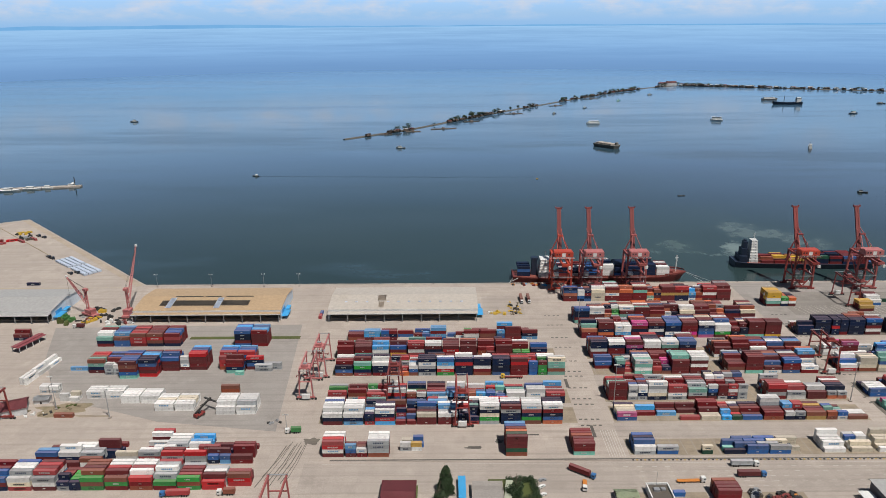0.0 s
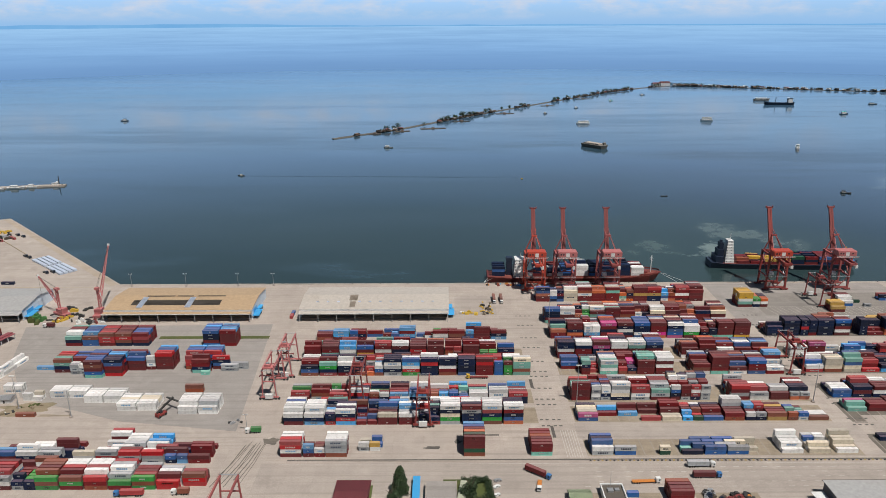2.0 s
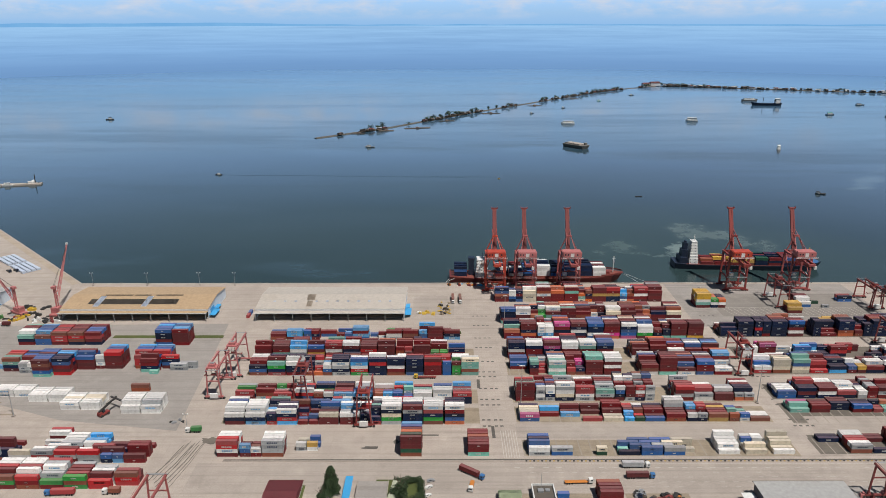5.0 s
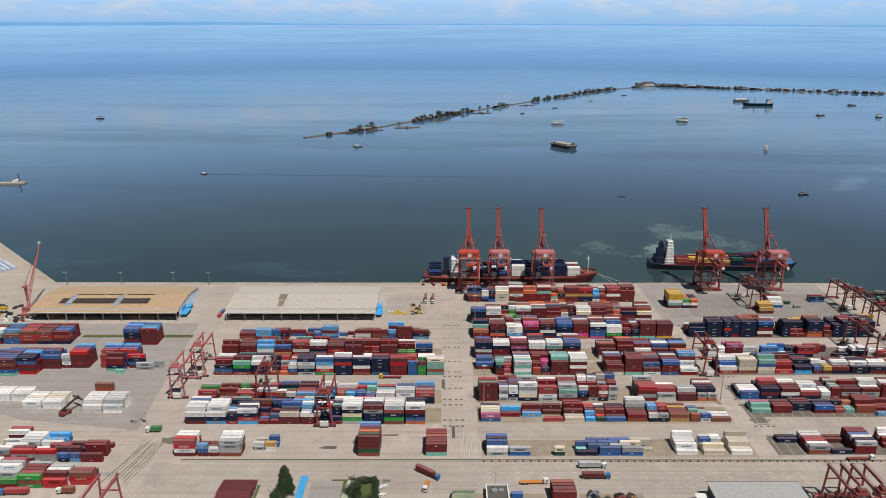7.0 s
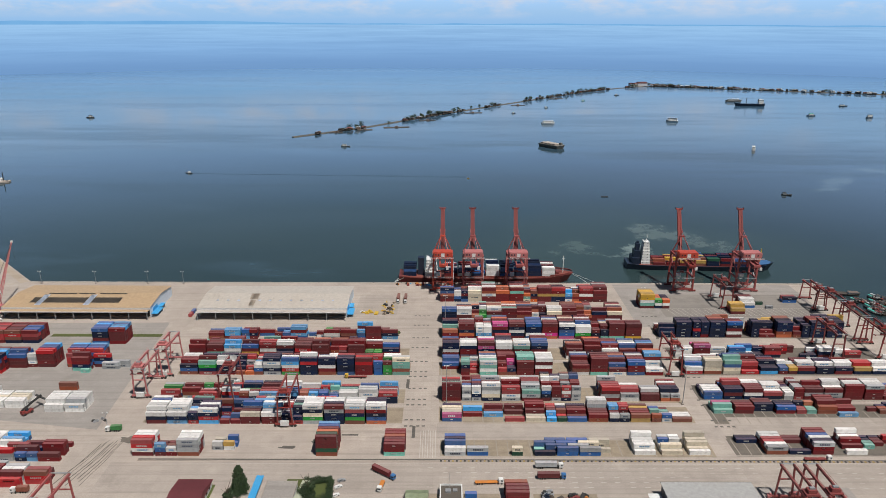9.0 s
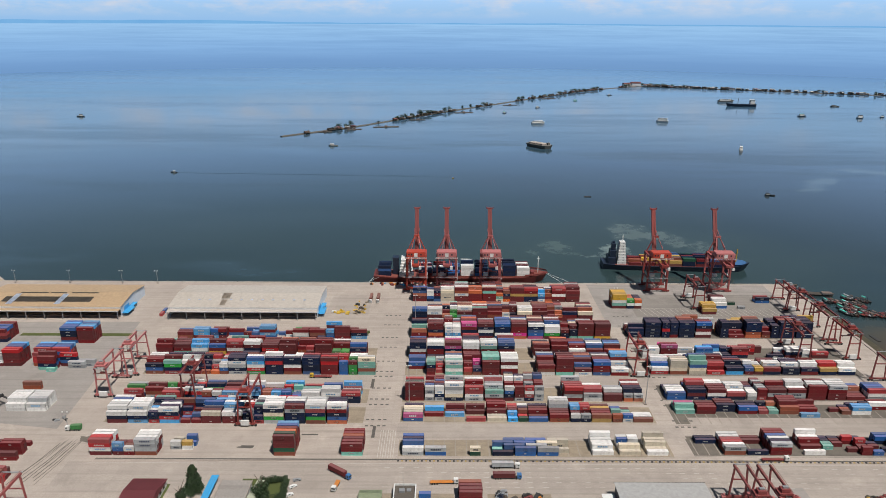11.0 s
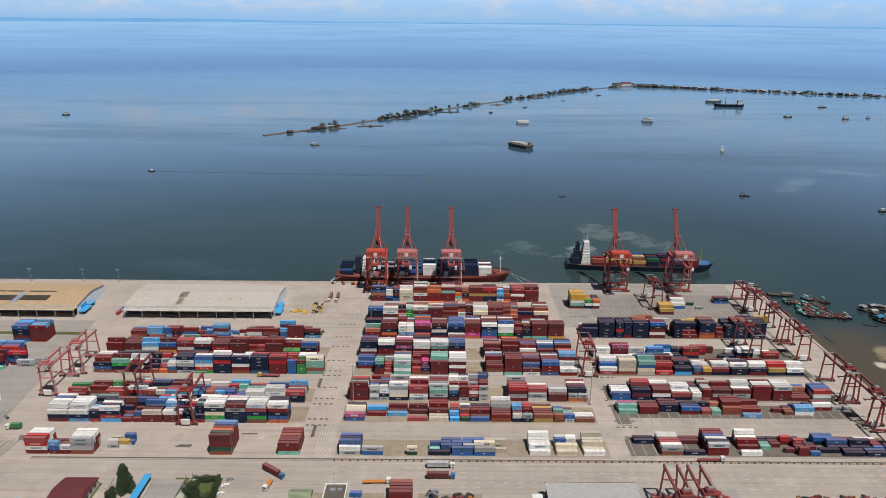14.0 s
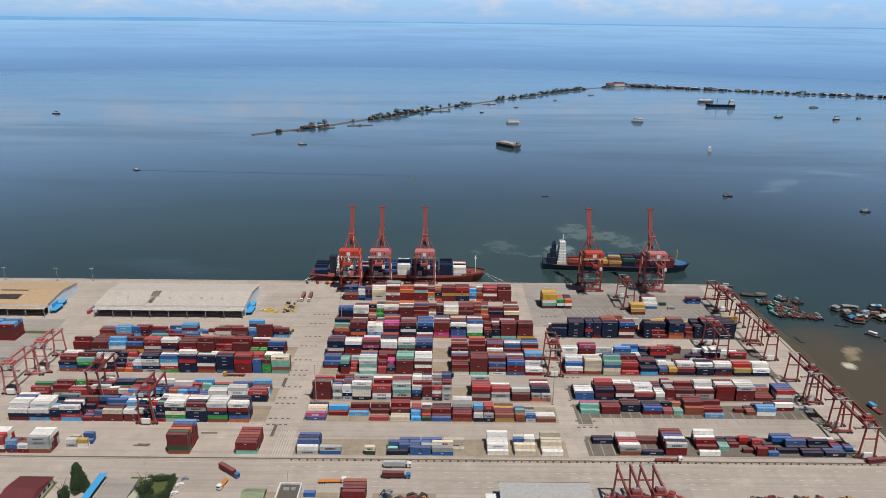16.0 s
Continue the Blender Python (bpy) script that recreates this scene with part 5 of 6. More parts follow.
def boat(name, x, y, L, turn, mat, label, cabin=(0.1, 0.4, 3.0), roof=None, deck=1.2, cat="boat", mast=0.0):
    b = empty(name, pose(x, y, SEA_Z, 0, 0, turn), label, cat, "boats in the bay")
    B = L * (0.28 if L < 40 else 0.2)
    part("hull", hull_mesh("hull", L, B, deck, -0.8, mat, 0.6, deck * 0.5), None, b).location.x = -L / 2
    if cabin:
        x0, x1, h = cabin
        c = part("cabin", boxes((-L / 2 + L * x0, -L / 2 + L * x1, -B * 0.34, B * 0.34, deck, deck + h)), M_WHITE, b)
        part("cabin_roof", boxes((-L / 2 + L * x0 - 0.4, -L / 2 + L * x1 + 0.4, -B * 0.4, B * 0.4, deck + h, deck + h + 0.2)), roof or M_WHITE, c)
        part("cabin_window", boxes((-L / 2 + L * x1, -L / 2 + L * x1 + 0.05, -B * 0.28, B * 0.28, deck + h * 0.5, deck + h * 0.85)), M_GLASS, c)
    if mast:
        part("mast", beams(((L * 0.1, 0, deck), (L * 0.1, 0, deck + mast), L * 0.012 + 0.1)), M_DARK, b)
    return b


# flat deck barge with pale cargo
bg = empty("deck_barge", pose(327, 1382, SEA_Z, 0, 0, -50), "dark flat cargo barge with pale deck load", "barge", "boats in the bay")
part("hull", hull_mesh("hull", 54, 24, 6.5, -1, M_HULLGREY, 0.9, 0.3, 0.95), None, bg).location.x = -27
for k in range(4):
    part("deck_load", boxes((-22 + 9.5 * k, -14 + 9.5 * k, -9, 0.5, 6.5, 9.0)), M_APRON, bg)
    part("deck_load", boxes((-22 + 9.5 * k, -14.6 + 9.5 * k, 2, 9, 6.5, 8.4)), M_GREYROOF, bg)
part("deck_house", boxes((16, 20, 2, 8, 6.5, 11)), M_HULLGREY, bg)

boat("cargo_boat", 1011, 2080, 86, 176, M_HULLNAVY, "dark coastal freighter at anchor in the bay", (0.05, 0.2, 13), None, 7, "ship", 16)
boat("cargo_boat", 1010, 2190, 50, 2, M_HULLGREY, "long grey lighter at anchor in the bay", (0.1, 0.8, 4), M_WHITE, 5)
boat("ferry", 681, 1750, 30, 160, M_WHITE, "white passenger ferry at anchor", (0.1, 0.85, 6), M_WHITE, 3, "boat", 6)
boat("ferry", 366, 1708, 34, 10, M_WHITE, "white flat-topped ferry at anchor", (0.1, 0.85, 4), M_WHITE, 3)
boat("motor_yacht", 720, 1360, 24, 70, M_WHITE, "white motor yacht at anchor", (0.2, 0.65, 5), M_WHITE, 2.4, "boat", 9)
boat("fishing_boat", -86, 1384, 19, 175, M_HULLGREY, "small dark fishing boat with low cabin", (0.4, 0.8, 3), M_TINPALE, 1.6, "boat", 4)
boat("fishing_boat", 1086, 1862, 24, 5, M_HULLNAVY, "dark fishing boat at anchor", (0.2, 0.7, 5), M_TARP, 2.2, "boat", 6)
boat("fishing_boat", 1222, 1830, 20, 10, M_HULLNAVY, "dark fishing boat at anchor", (0.15, 0.8, 6), M_DARK, 2.2)
boat("fishing_boat", 1292, 1850, 14, 15, M_HULLNAVY, "small dark fishing boat at anchor", (0.15, 0.7, 3.5), M_DARK, 1.6)
boat("fishing_boat", 767, 909, 13, -15, M_HULLNAVY, "blue-black fishing boat with white canopy", (0.2, 0.6, 2.6), M_WHITE, 1.4, "boat", 3)
boat("fishing_boat", 612, 990, 14, -20, M_DARK, "black wooden fishing boat", (0.1, 0.45, 2.2), M_DARK, 1.3)
boat("rowing_boat", 343, 977, 10, 0, M_DARK, "low dark wooden rowing boat", None, None, 0.7)
boat("fishing_boat", -790, 1790, 20, 0, M_DARK, "dark fishing boat far out", (0.3, 0.7, 4), M_DARK, 2)
boat("fishing_boat", 300, 1900, 12, 20, M_HULLNAVY, "small fishing boat near the breakwater", (0.2, 0.6, 3), M_TARP, 1.5)
boat("fishing_boat", 405, 2020, 14, 20, M_HULLNAVY, "small fishing boat near the breakwater", (0.2, 0.6, 3), M_WHITE, 1.5)
boat("fishing_boat", 545, 2200, 13, 0, M_TARP, "small turquoise fishing boat near the breakwater", (0.2, 0.6, 3), M_TARP, 1.5)
boat("fishing_boat", 690, 2370, 18, 0, M_DARK, "dark fishing boat near the breakwater", (0.2, 0.6, 3), M_DARK, 1.5)
boat("motor_launch", -310, 1128, 12, 170, M_DARK, "dark motor launch with white cabin under way", (0.3, 0.6, 1.8), M_WHITE, 1.0)
boat("navigation_buoy", 150, 1095, 3.5, 0, M_YELLOW, "small yellow channel buoy", None, None, 0.9, "buoy", 3)
boat("fishing_boat", 1290, 2080, 26, 0, M_DARK, "long dark boat at anchor", (0.1, 0.6, 3), M_DARK, 2)
boat("wooden_dhow", 487, 604, 24, -8, M_WOOD, "old wooden cargo boat moored off the quay's end", (0.55, 0.9, 1.2), M_TIN, 1.8)
boat("wooden_dhow", 470, 628, 14, -8, M_WOOD, "old wooden cargo boat moored off the quay's end", (0.3, 0.6, 1.5), M_TINPALE, 1.4)
boat("rowing_boat", 534, 539, 11, -20, M_DARK, "low dark wooden rowing boat", None, None, 0.6)
boat("rowing_boat", 484, 512, 12, 95, M_DARK, "half-sunk dark rowing boat in silty water", None, None, 0.35)
boat("fishing_boat", 483, 406, 13, 100, M_HULLRED, "small red-decked fishing boat by the bank", (0.5, 0.85, 2), M_BLUE, 1.0)
raft = random.Random(5)
for x0, y0, x1, y1, n in ((486, 560, 523, 554, 16), (488, 571, 510, 566, 9), (484, 586, 512, 578, 11), (505, 596, 522, 588, 6)):
    for i in range(n):
        f = (i + raft.uniform(-0.2, 0.2)) / (n - 1)
        hull = raft.choice((M_WOOD, M_DARK, M_DARK, M_DARK, M_HULLRED))
        roof = M_TARP if i in (0, 5) else raft.choice((M_DARK, M_DARK, M_WOOD, M_TIN, M_TINPALE, M_HULLRED))
        o = boat("fishing_boat", x0 + (x1 - x0) * f, y0 + (y1 - y0) * f + raft.uniform(-2, 2), raft.uniform(9, 12), -76 + raft.uniform(-10, 10), hull, "dark wooden fishing boat with a %s awning rafted among others" % ("turquoise" if roof is M_TARP else "dull"), (0.1, raft.uniform(0.35, 0.65), raft.uniform(1.2, 2.2)), roof, 1.2, "boat", 3.5)
        o.scale = (1, 0.72, 1)
        part("net_pile", boxes((1.5, 3.4, -0.8, 0.7, 1.2, 1.9), (-0.2, 1.2, -0.5, 0.9, 1.2, 1.6)), raft.choice((M_DARK, M_WOOD, M_TINRED, M_TINPALE)), o)


def hut(x, y, z, L, W, h, turn, roof, label, group, stilts=True, name="stilt_house", wall=None):
    o = empty(name, pose(x, y, z, 0, 0, turn), label, "house", group)
    z0 = 1.6 if stilts else 0
    part("wall", boxes((-L / 2, L / 2, -W / 2, W / 2, z0, z0 + h)), wall or M_WOOD, o)
    bm = bmesh.new()
    e, r = z0 + h, z0 + h + W * 0.22
    a = [bm.verts.new(p) for p in ((-L / 2 - 0.6, -W / 2 - 0.7, e), (L / 2 + 0.6, -W / 2 - 0.7, e), (L / 2 + 0.6, 0, r), (-L / 2 - 0.6, 0, r), (L / 2 + 0.6, W / 2 + 0.7, e), (-L / 2 - 0.6, W / 2 + 0.7, e))]
    for f in ((0, 1, 2, 3), (3, 2, 4, 5), (0, 3, 5), (1, 4, 2)):
        bm.faces.new([a[i] for i in f])
    bmesh.ops.solidify(bm, geom=bm.faces[:], thickness=0.15)
    part("roof", bm, roof, o)
    part("doorway", boxes((-0.6, 0.6, -W / 2 - 0.06, -W / 2 + 0.02, z0, z0 + 2)), M_DARK, o)
    if stilts:
        part("deck", boxes((-L / 2 - 1.5, L / 2 + 1.5, -W / 2 - 2, W / 2 + 1, z0 - 0.25, z0)), M_WOOD, o)
        for sx in (-1, 1):
            for sy in (-1, 1):
                part("stilt", boxes((sx * L * 0.42 - 0.2, sx * L * 0.42 + 0.2, sy * W * 0.4 - 0.2, sy * W * 0.4 + 0.2, -2, z0 - 0.2)), M_DARK, o)
    return o


# floating huts off the eastern wall
for i in range(44):
    x, y = 545 + 2.1 * i + raft.uniform(-2, 2), 560 + raft.uniform(-17, 19)
    hut(x, y, SEA_Z, raft.uniform(4.5, 7.5), raft.uniform(3.5, 5), 2.0, raft.uniform(-40, 40), (M_TINPALE, M_TIN, M_BLUE, M_WHITE, M_TINRED, M_TINPALE, M_WHITE, M_DARK)[i % 8], "crowded floating hut with a tin roof", "floating huts")
for i in range(4):
    boat("fishing_boat", 549 + 9 * i, 520 - 12 * (i % 2), 12, -50, M_WOOD, "wooden fishing boat beside the floating huts", (0.2, 0.7, 2), M_TARP if i % 2 else M_WHITE, 1.1)


# ---------------------------------------------------------------- trees
def leaf_cloud(seed, high, spread, n, size, base=0.25, lobes=9):
    """A crown of many small leaf faces gathered in uneven clumps."""
    r = random.Random(seed)
    bm = bmesh.new()
    cs = [(Vector((r.uniform(-1, 1) * spread * 0.55, r.uniform(-1, 1) * spread * 0.55, high * r.uniform(base + 0.12, 0.9))), r.uniform(0.35, 0.6) * spread) for _ in range(lobes)]
    for _ in range(n):
        c, rad = r.choice(cs)
        d = Vector((r.gauss(0, 1), r.gauss(0, 1), r.gauss(0, 0.85))).normalized() * rad * r.uniform(0.55, 1.08)
        p = c + d
        u = Vector((r.gauss(0, 1), r.gauss(0, 1), r.gauss(0, 0.6))).normalized()
        v = u.cross(Vector((r.gauss(0, 1), r.gauss(0, 1), r.gauss(0, 1)))).normalized()
        s = size * r.uniform(0.6, 1.3)
        bm.faces.new([bm.verts.new(q) for q in (p - u * s, p - v * s * 0.55, p + u * s, p + v * s * 0.55)])
    return as_mesh("crown", bm, M_LEAF)


def trunk_mesh(seed, high, r0):
    r = random.Random(seed)
    bm = bmesh.new()
    tube(bm, (0, 0, 0), (r.uniform(-0.3, 0.3), 0.2, high * 0.45), r0, r0 * 0.7)
    for k in range(5):
        a = k * 1.26 + r.uniform(-0.3, 0.3)
        tube(bm, (0, 0.1, high * (0.3 + 0.05 * k)), (math.cos(a) * high * 0.22, math.sin(a) * high * 0.22, high * (0.55 + 0.07 * k)), r0 * 0.5, r0 * 0.15, 6)
    return as_mesh("trunk", bm, M_BARK)


FAR_CROWN = [leaf_cloud(20 + k, 11, 7 + k, 420, 0.9) for k in range(4)]
FAR_TRUNK = trunk_mesh(3, 11, 0.5)


def tree(x, y, z, crown, trunk, scale, turn, label, group=""):
    t = empty("tree", pose(x, y, z, 0, 0, turn) @ Matrix.Diagonal((scale, scale, scale, 1)), label, "tree", group)
    part("trunk", trunk, None, t)
    part("crown", crown, None, t)
    return t


# ---------------------------------------------------------------- breakwater village
LINE = [(-214, 1494), (-85, 1621), (40, 1788), (173, 1960), (380, 2210), (588, 2459), (735, 2600), (872, 2700), (960, 2668), (1136, 2600), (1400, 2492), (1690, 2385), (1900, 2310), (2300, 2180)]


def along(f):
    i = min(int(f), len(LINE) - 2)
    a, b = Vector(LINE[i]), Vector(LINE[i + 1])
    return a.lerp(b, f - i), math.degrees(math.atan2(b.y - a.y, b.x - a.x))


bm = bmesh.new()
left, right, edge = [], [], []
for k in range(131):
    p, ang = along(k / 10)
    n = Vector((-math.sin(radians(ang)), math.cos(radians(ang))))
    w = 2.2 + 3 * abs(noise.noise((k * 0.3, 0, 5))) + (0.5 if k < 8 else 5 if 66 < k < 76 else 4 * (k > 76))
    for lst, s in ((left, 1), (right, -1)):
        q = p + n * s * w
        lst.append((bm.verts.new((*q, SEA_Z + 1.6)), bm.verts.new((*(q + n * s * 3), SEA_Z - 1))))
for a, b, c, d in zip(left, left[1:], right, right[1:]):
    bm.faces.new((a[0], c[0], d[0], b[0]))
    bm.faces.new((a[1], a[0], b[0], b[1]))
    bm.faces.new((c[0], c[1], d[1], d[0]))
bmesh.ops.recalc_face_normals(bm, faces=bm.faces)
tagged(part("breakwater", bm, M_SHORE), "long narrow stone breakwater curving across the bay", "breakwater", kind="structure")
vr = random.Random(11)
BW = "houses on the breakwater"
for k in range(110):
    f = 0.35 + 6.3 * k / 110 + vr.uniform(-0.05, 0.05)
    if noise.noise((f * 2.6, 0.7, 0)) < -0.12:
        continue
    p, ang = along(f)
    n = Vector((-math.sin(radians(ang)), math.cos(radians(ang))))
    q = p + n * vr.uniform(-9, -1)
    hut(q.x, q.y, SEA_Z + 1.0, vr.uniform(5, 13), vr.uniform(5, 8), vr.uniform(2.0, 3.6), ang + vr.uniform(-40, 40), vr.choice((M_TIN, M_TIN, M_TINRED, M_TINPALE, M_TIN, M_WOOD)), "small tin-roofed house on the breakwater", BW, True, "stilt_house", vr.choice((M_WOOD, M_WOOD, M_TIN)))
for k in range(130):
    f = 7.25 + 5.4 * k / 130 + vr.uniform(-0.03, 0.03)
    p, ang = along(f)
    n = Vector((-math.sin(radians(ang)), math.cos(radians(ang))))
    q = p + n * vr.uniform(-14, 4)
    hut(q.x, q.y, SEA_Z + 1.0, vr.uniform(6, 16), vr.uniform(6, 11), vr.uniform(2.4, 5.5), ang + vr.uniform(-35, 35), vr.choice((M_TIN, M_TINRED, M_TINPALE, M_WHITE, M_TIN, M_WOOD, M_TINPALE, M_DARK)), "crowded tin-roofed house on the breakwater", BW, True, "stilt_house", vr.choice((M_WOOD, M_WOOD, M_WALL, M_TIN)))
for k in range(230):
    f = 0.5 + 12.1 * (k / 230) ** 0.95 + vr.uniform(-0.06, 0.06)
    if noise.noise((f * 2.6, 0.7, 0)) < -0.05 + vr.uniform(-0.25, 0.25):
        continue
    p, ang = along(f)
    tree(p.x + vr.uniform(-6, 6), p.y + vr.uniform(-4, 6), SEA_Z + 1.4, FAR_CROWN[k % 4], FAR_TRUNK, vr.uniform(0.35, 0.95) * (1.7 if k in (9, 31, 57, 58) else 1.0), vr.uniform(0, 360), "dark green broadleaf tree on the breakwater", "breakwater trees")
# the larger house with a red roof at the bend
hut(862, 2698, SEA_Z + 1.6, 36, 22, 11, 5, M_TINRED, "large pale house with a red roof on the breakwater bend", BW, False, "house", M_WALL)
hut(826, 2690, SEA_Z + 1.6, 28, 16, 9, 15, M_TINRED, "pale house with a red roof on the breakwater bend", BW, False, "house", M_WALL)
# fish pens and landing stages lying off the tip
for x, y, L in ((-70, 1600, 34), (0, 1640, 60), (70, 1760, 40), (190, 1905, 50), (-130, 1560, 30), (330, 2080, 40), (470, 2260, 46)):
    p = empty("landing_stage", pose(x, y, SEA_Z, 0, 0, 12), "low dark floating landing stage", "jetty", "landing stages")
    part("deck", boxes((-L / 2, L / 2, -6, 6, 0.1, 0.9)), M_WOOD, p)
    part("shelter", boxes((-3, 3, -2.5, 2.5, 0.9, 3.6)), M_TIN, p)

# stone jetty to the west with moored boats and a beacon
jt = tagged(part("jetty", boxes((-900, -566, 1056, 1066, SEA_Z - 3, SEA_Z + 2.2)), M_APRON), "long pale stone jetty reaching into the sea", "jetty", kind="structure")
jt.matrix_basis = pose(0, 0, 0) @ Matrix.Translation((-566, 1064, 0)) @ pose(0, 0, 0, 0, 0, 11) @ Matrix.Translation((566, -1064, 0))
for x, y, L, mt in ((-578, 1062, 20, M_HULLGREY), (-632, 1046, 26, M_WHITE), (-610, 1052, 18, M_WHITE), (-660, 1036, 30, M_WHITE)):
    boat("work_boat", x, y - 3, L, 11, mt, "work boat moored along the stone jetty", (0.2, 0.6, 3), M_WHITE, 2)
bc = empty("beacon", pose(-576, 1063, SEA_Z + 2.1), "slim dark beacon mast on the jetty head", "beacon")
part("mast", beams(((0, 0, 0), (0, 0, 13), 0.9)), M_DARK, bc)
part("lamp_house", boxes((-5, -1, -2, 2, 0, 4)), M_WHITE, bc)

wake = bmesh.new()
for s in (-1, 1):
    prev = None
    for k in range(30):
        x = -304 + 15.5 * k
        p = Vector((x, 1127 - 0.045 * (x + 304) + s * (0.6 + 0.10 * k) + 0.8 * noise.noise((k * 0.4, s, 2)), SEA_Z + 0.02))
        if prev:
            beam(wake, prev, p, 0.9, 0.12)
        prev = p
tagged(part("boat_wake", wake, worn("wake_ripple", (0.02, 0.04, 0.055), 0.25, 0.0, (0.05, 0.08, 0.1), 0.3, 0.2)), "thin dark wake behind the motor launch", "wake", kind="stuff")
# ---------------------------------------------------------------- lamps
def lamp_mast(x, y, high, heads, label):
    o = empty("lamp_mast", pose(x, y, 0), label, "lamp post", "yard lamps")
    bm = bmesh.new()
    tube(bm, (0, 0, 0), (0, 0, high), 0.32 if high > 15 else 0.2, 0.14 if high > 15 else 0.1, 8)
    part("pole", bm, M_STEEL, o)
    part("foot", boxes((-0.9, 0.9, -0.9, 0.9, 0, 0.8)), M_ROAD, o)
    part("crossarm", boxes((-1.6, 1.6, -0.12, 0.12, high - 0.3, high - 0.05)), M_STEEL, o)
    for k in range(heads):
        s = -1.4 + 2.8 * k / max(1, heads - 1)
        part("floodlight", boxes((s - 0.35, s + 0.35, -0.7, -0.1, high - 0.1, high + 0.45)), M_WHITE, o)
    return o


for x in (-273.5, -221.5, -171.7, -138):
    lamp_mast(x, 619.5, 12.5, 2, "slim grey quay lamp post with two heads")
for x, y, h in ((112, 403.5, 28), (111.5, 528, 26), (288, 577, 14), (-254, 399.5, 24), (-214, 388.5, 20), (268, 404, 28), (434, 404, 26), (-97, 372, 12), (-160, 509, 10)):
    lamp_mast(x, y, h, 4 if h > 15 else 2, "tall grey lighting mast standing in the yard")


# ---------------------------------------------------------------- vehicles
def wheels(parent, xs, half, r=0.5):
    for x in xs:
        for s in (-1, 1):
            bm = bmesh.new()
            tube(bm, (x, s * half - 0.15, r), (x, s * half + 0.15, r), r, n=10)
            part("wheel", bm, M_DARK, parent)


def truck(x, y, turn, cab, load, label, ln=L40, bed=None):
    t = empty("lorry", pose(x, y, 0.02, 0, 0, turn), label, "lorry", "lorries")
    part("chassis", boxes((0.2, ln + 3.4, -0.5, 0.5, 0.75, 1.05), (0.2, ln + 0.2, -1.15, 1.15, 1.05, 1.25)), bed or M_DARK, t)
    bm = boxes((ln + 1.0, ln + 3.5, -1.2, 1.2, 0.7, 3.2))
    bmesh.ops.bevel(bm, geom=bm.edges[:], offset=0.18, segments=2, affect="EDGES")
    c = part("cab", bm, cab, t)
    part("windscreen", boxes((ln + 3.46, ln + 3.54, -1.0, 1.0, 1.9, 2.8)), M_GLASS, c)
    for s in (-1, 1):
        part("side_window", boxes((ln + 2.2, ln + 3.1, s * 1.2 - 0.04, s * 1.2 + 0.04, 1.9, 2.7)), M_GLASS, c)
    wheels(t, (1.4, 2.7, 4.0, ln + 0.6, ln + 2.6), 1.0)
    if load:
        part("container_load", BODY[load, ln], None, t, PAINT[load][1] + " container").location = (0, -WID / 2, 1.27)
    return t


M_CABBLUE = worn("blue_cab_paint", (0.04, 0.16, 0.38), 0.4)
M_ORANGE = worn("orange_bed_paint", (0.55, 0.20, 0.04), 0.5, 0.0, (0.3, 0.12, 0.05), 0.4, 0.5)
truck(162, 335, 0, M_WHITE, "g", "white-cabbed lorry with a grey container on the truck road")
truck(162, 325.3, 0, M_CABBLUE, "r", "blue-cabbed lorry with a maroon container on the truck road")
truck(127, 320.5, 2, M_WHITE, None, "white-cabbed lorry with an empty orange flatbed", L40, M_ORANGE)
truck(70.5, 332.5, -36, M_CABBLUE, "r", "blue-cabbed lorry with a maroon container, turning")
truck(318, 342.6, 0, M_WHITE, None, "white-cabbed lorry with an empty rusty flatbed", L40, M_DKRED)
truck(187, 438, 180, M_WHITE, "n", "lorry with a navy container between the stacks").location.x = 203
truck(69.5, 588, -90, M_WHITE, "k", "parked lorry with a red-brown container by the warehouse")
truck(76, 588, -90, M_WHITE, "k", "parked lorry with a red-brown container by the warehouse")
truck(-88, 371, 184, M_WHITE, "G", "white-cabbed lorry with a short green container", L20)
truck(-136, 311.5, 182, M_CABBLUE, "R", "blue-cabbed lorry with a red container beside the stacks")
truck(-112, 312.5, 182, M_WHITE, "k", "white-cabbed lorry with a red-brown container", L20)
truck(77, 322, -100, M_WHITE, None, "white-cabbed tipper lorry with a dusty bed", L20, M_ORANGE)
truck(56, 438, 180, M_YELLOW, None, "yellow-cabbed lorry with a bare trailer in the lane", L40, M_DKRED)
truck(-298, 527, 180, M_WHITE, "r", "white-cabbed lorry with a maroon container by the sheds", L20)
container("r", 0, 0, 0, L40, 0, "lying beside the eastern kerb", "odd containers", True, pose(441, 341.8, GROUND, 0, 0, 8))


def car(x, y, turn, paint, label):
    c = empty("car", pose(x, y, 0.0, 0, 0, turn), label, "car", "parked cars")
    bm = bmesh.new()
    prof = [(-2.2, 0.3), (2.2, 0.3), (2.2, 0.75), (1.2, 0.95), (0.5, 1.45), (-1.4, 1.45), (-2.15, 0.95)]
    rings = [[bm.verts.new((px_, s * (0.85 if pz < 1.2 else 0.68), pz)) for px_, pz in prof] for s in (-1, 1)]
    bm.faces.new(rings[0])
    bm.faces.new(rings[1][::-1])
    for k in range(len(prof)):
        j = (k + 1) % len(prof)
        bm.faces.new((rings[0][j], rings[0][k], rings[1][k], rings[1][j]))
    bmesh.ops.recalc_face_normals(bm, faces=bm.faces)
    part("body", bm, paint, c)
    part("windows", boxes((-1.2, 0.45, -0.80, 0.80, 1.0, 1.38)), M_GLASS, c)
    wheels(c, (-1.35, 1.35), 0.78, 0.32)


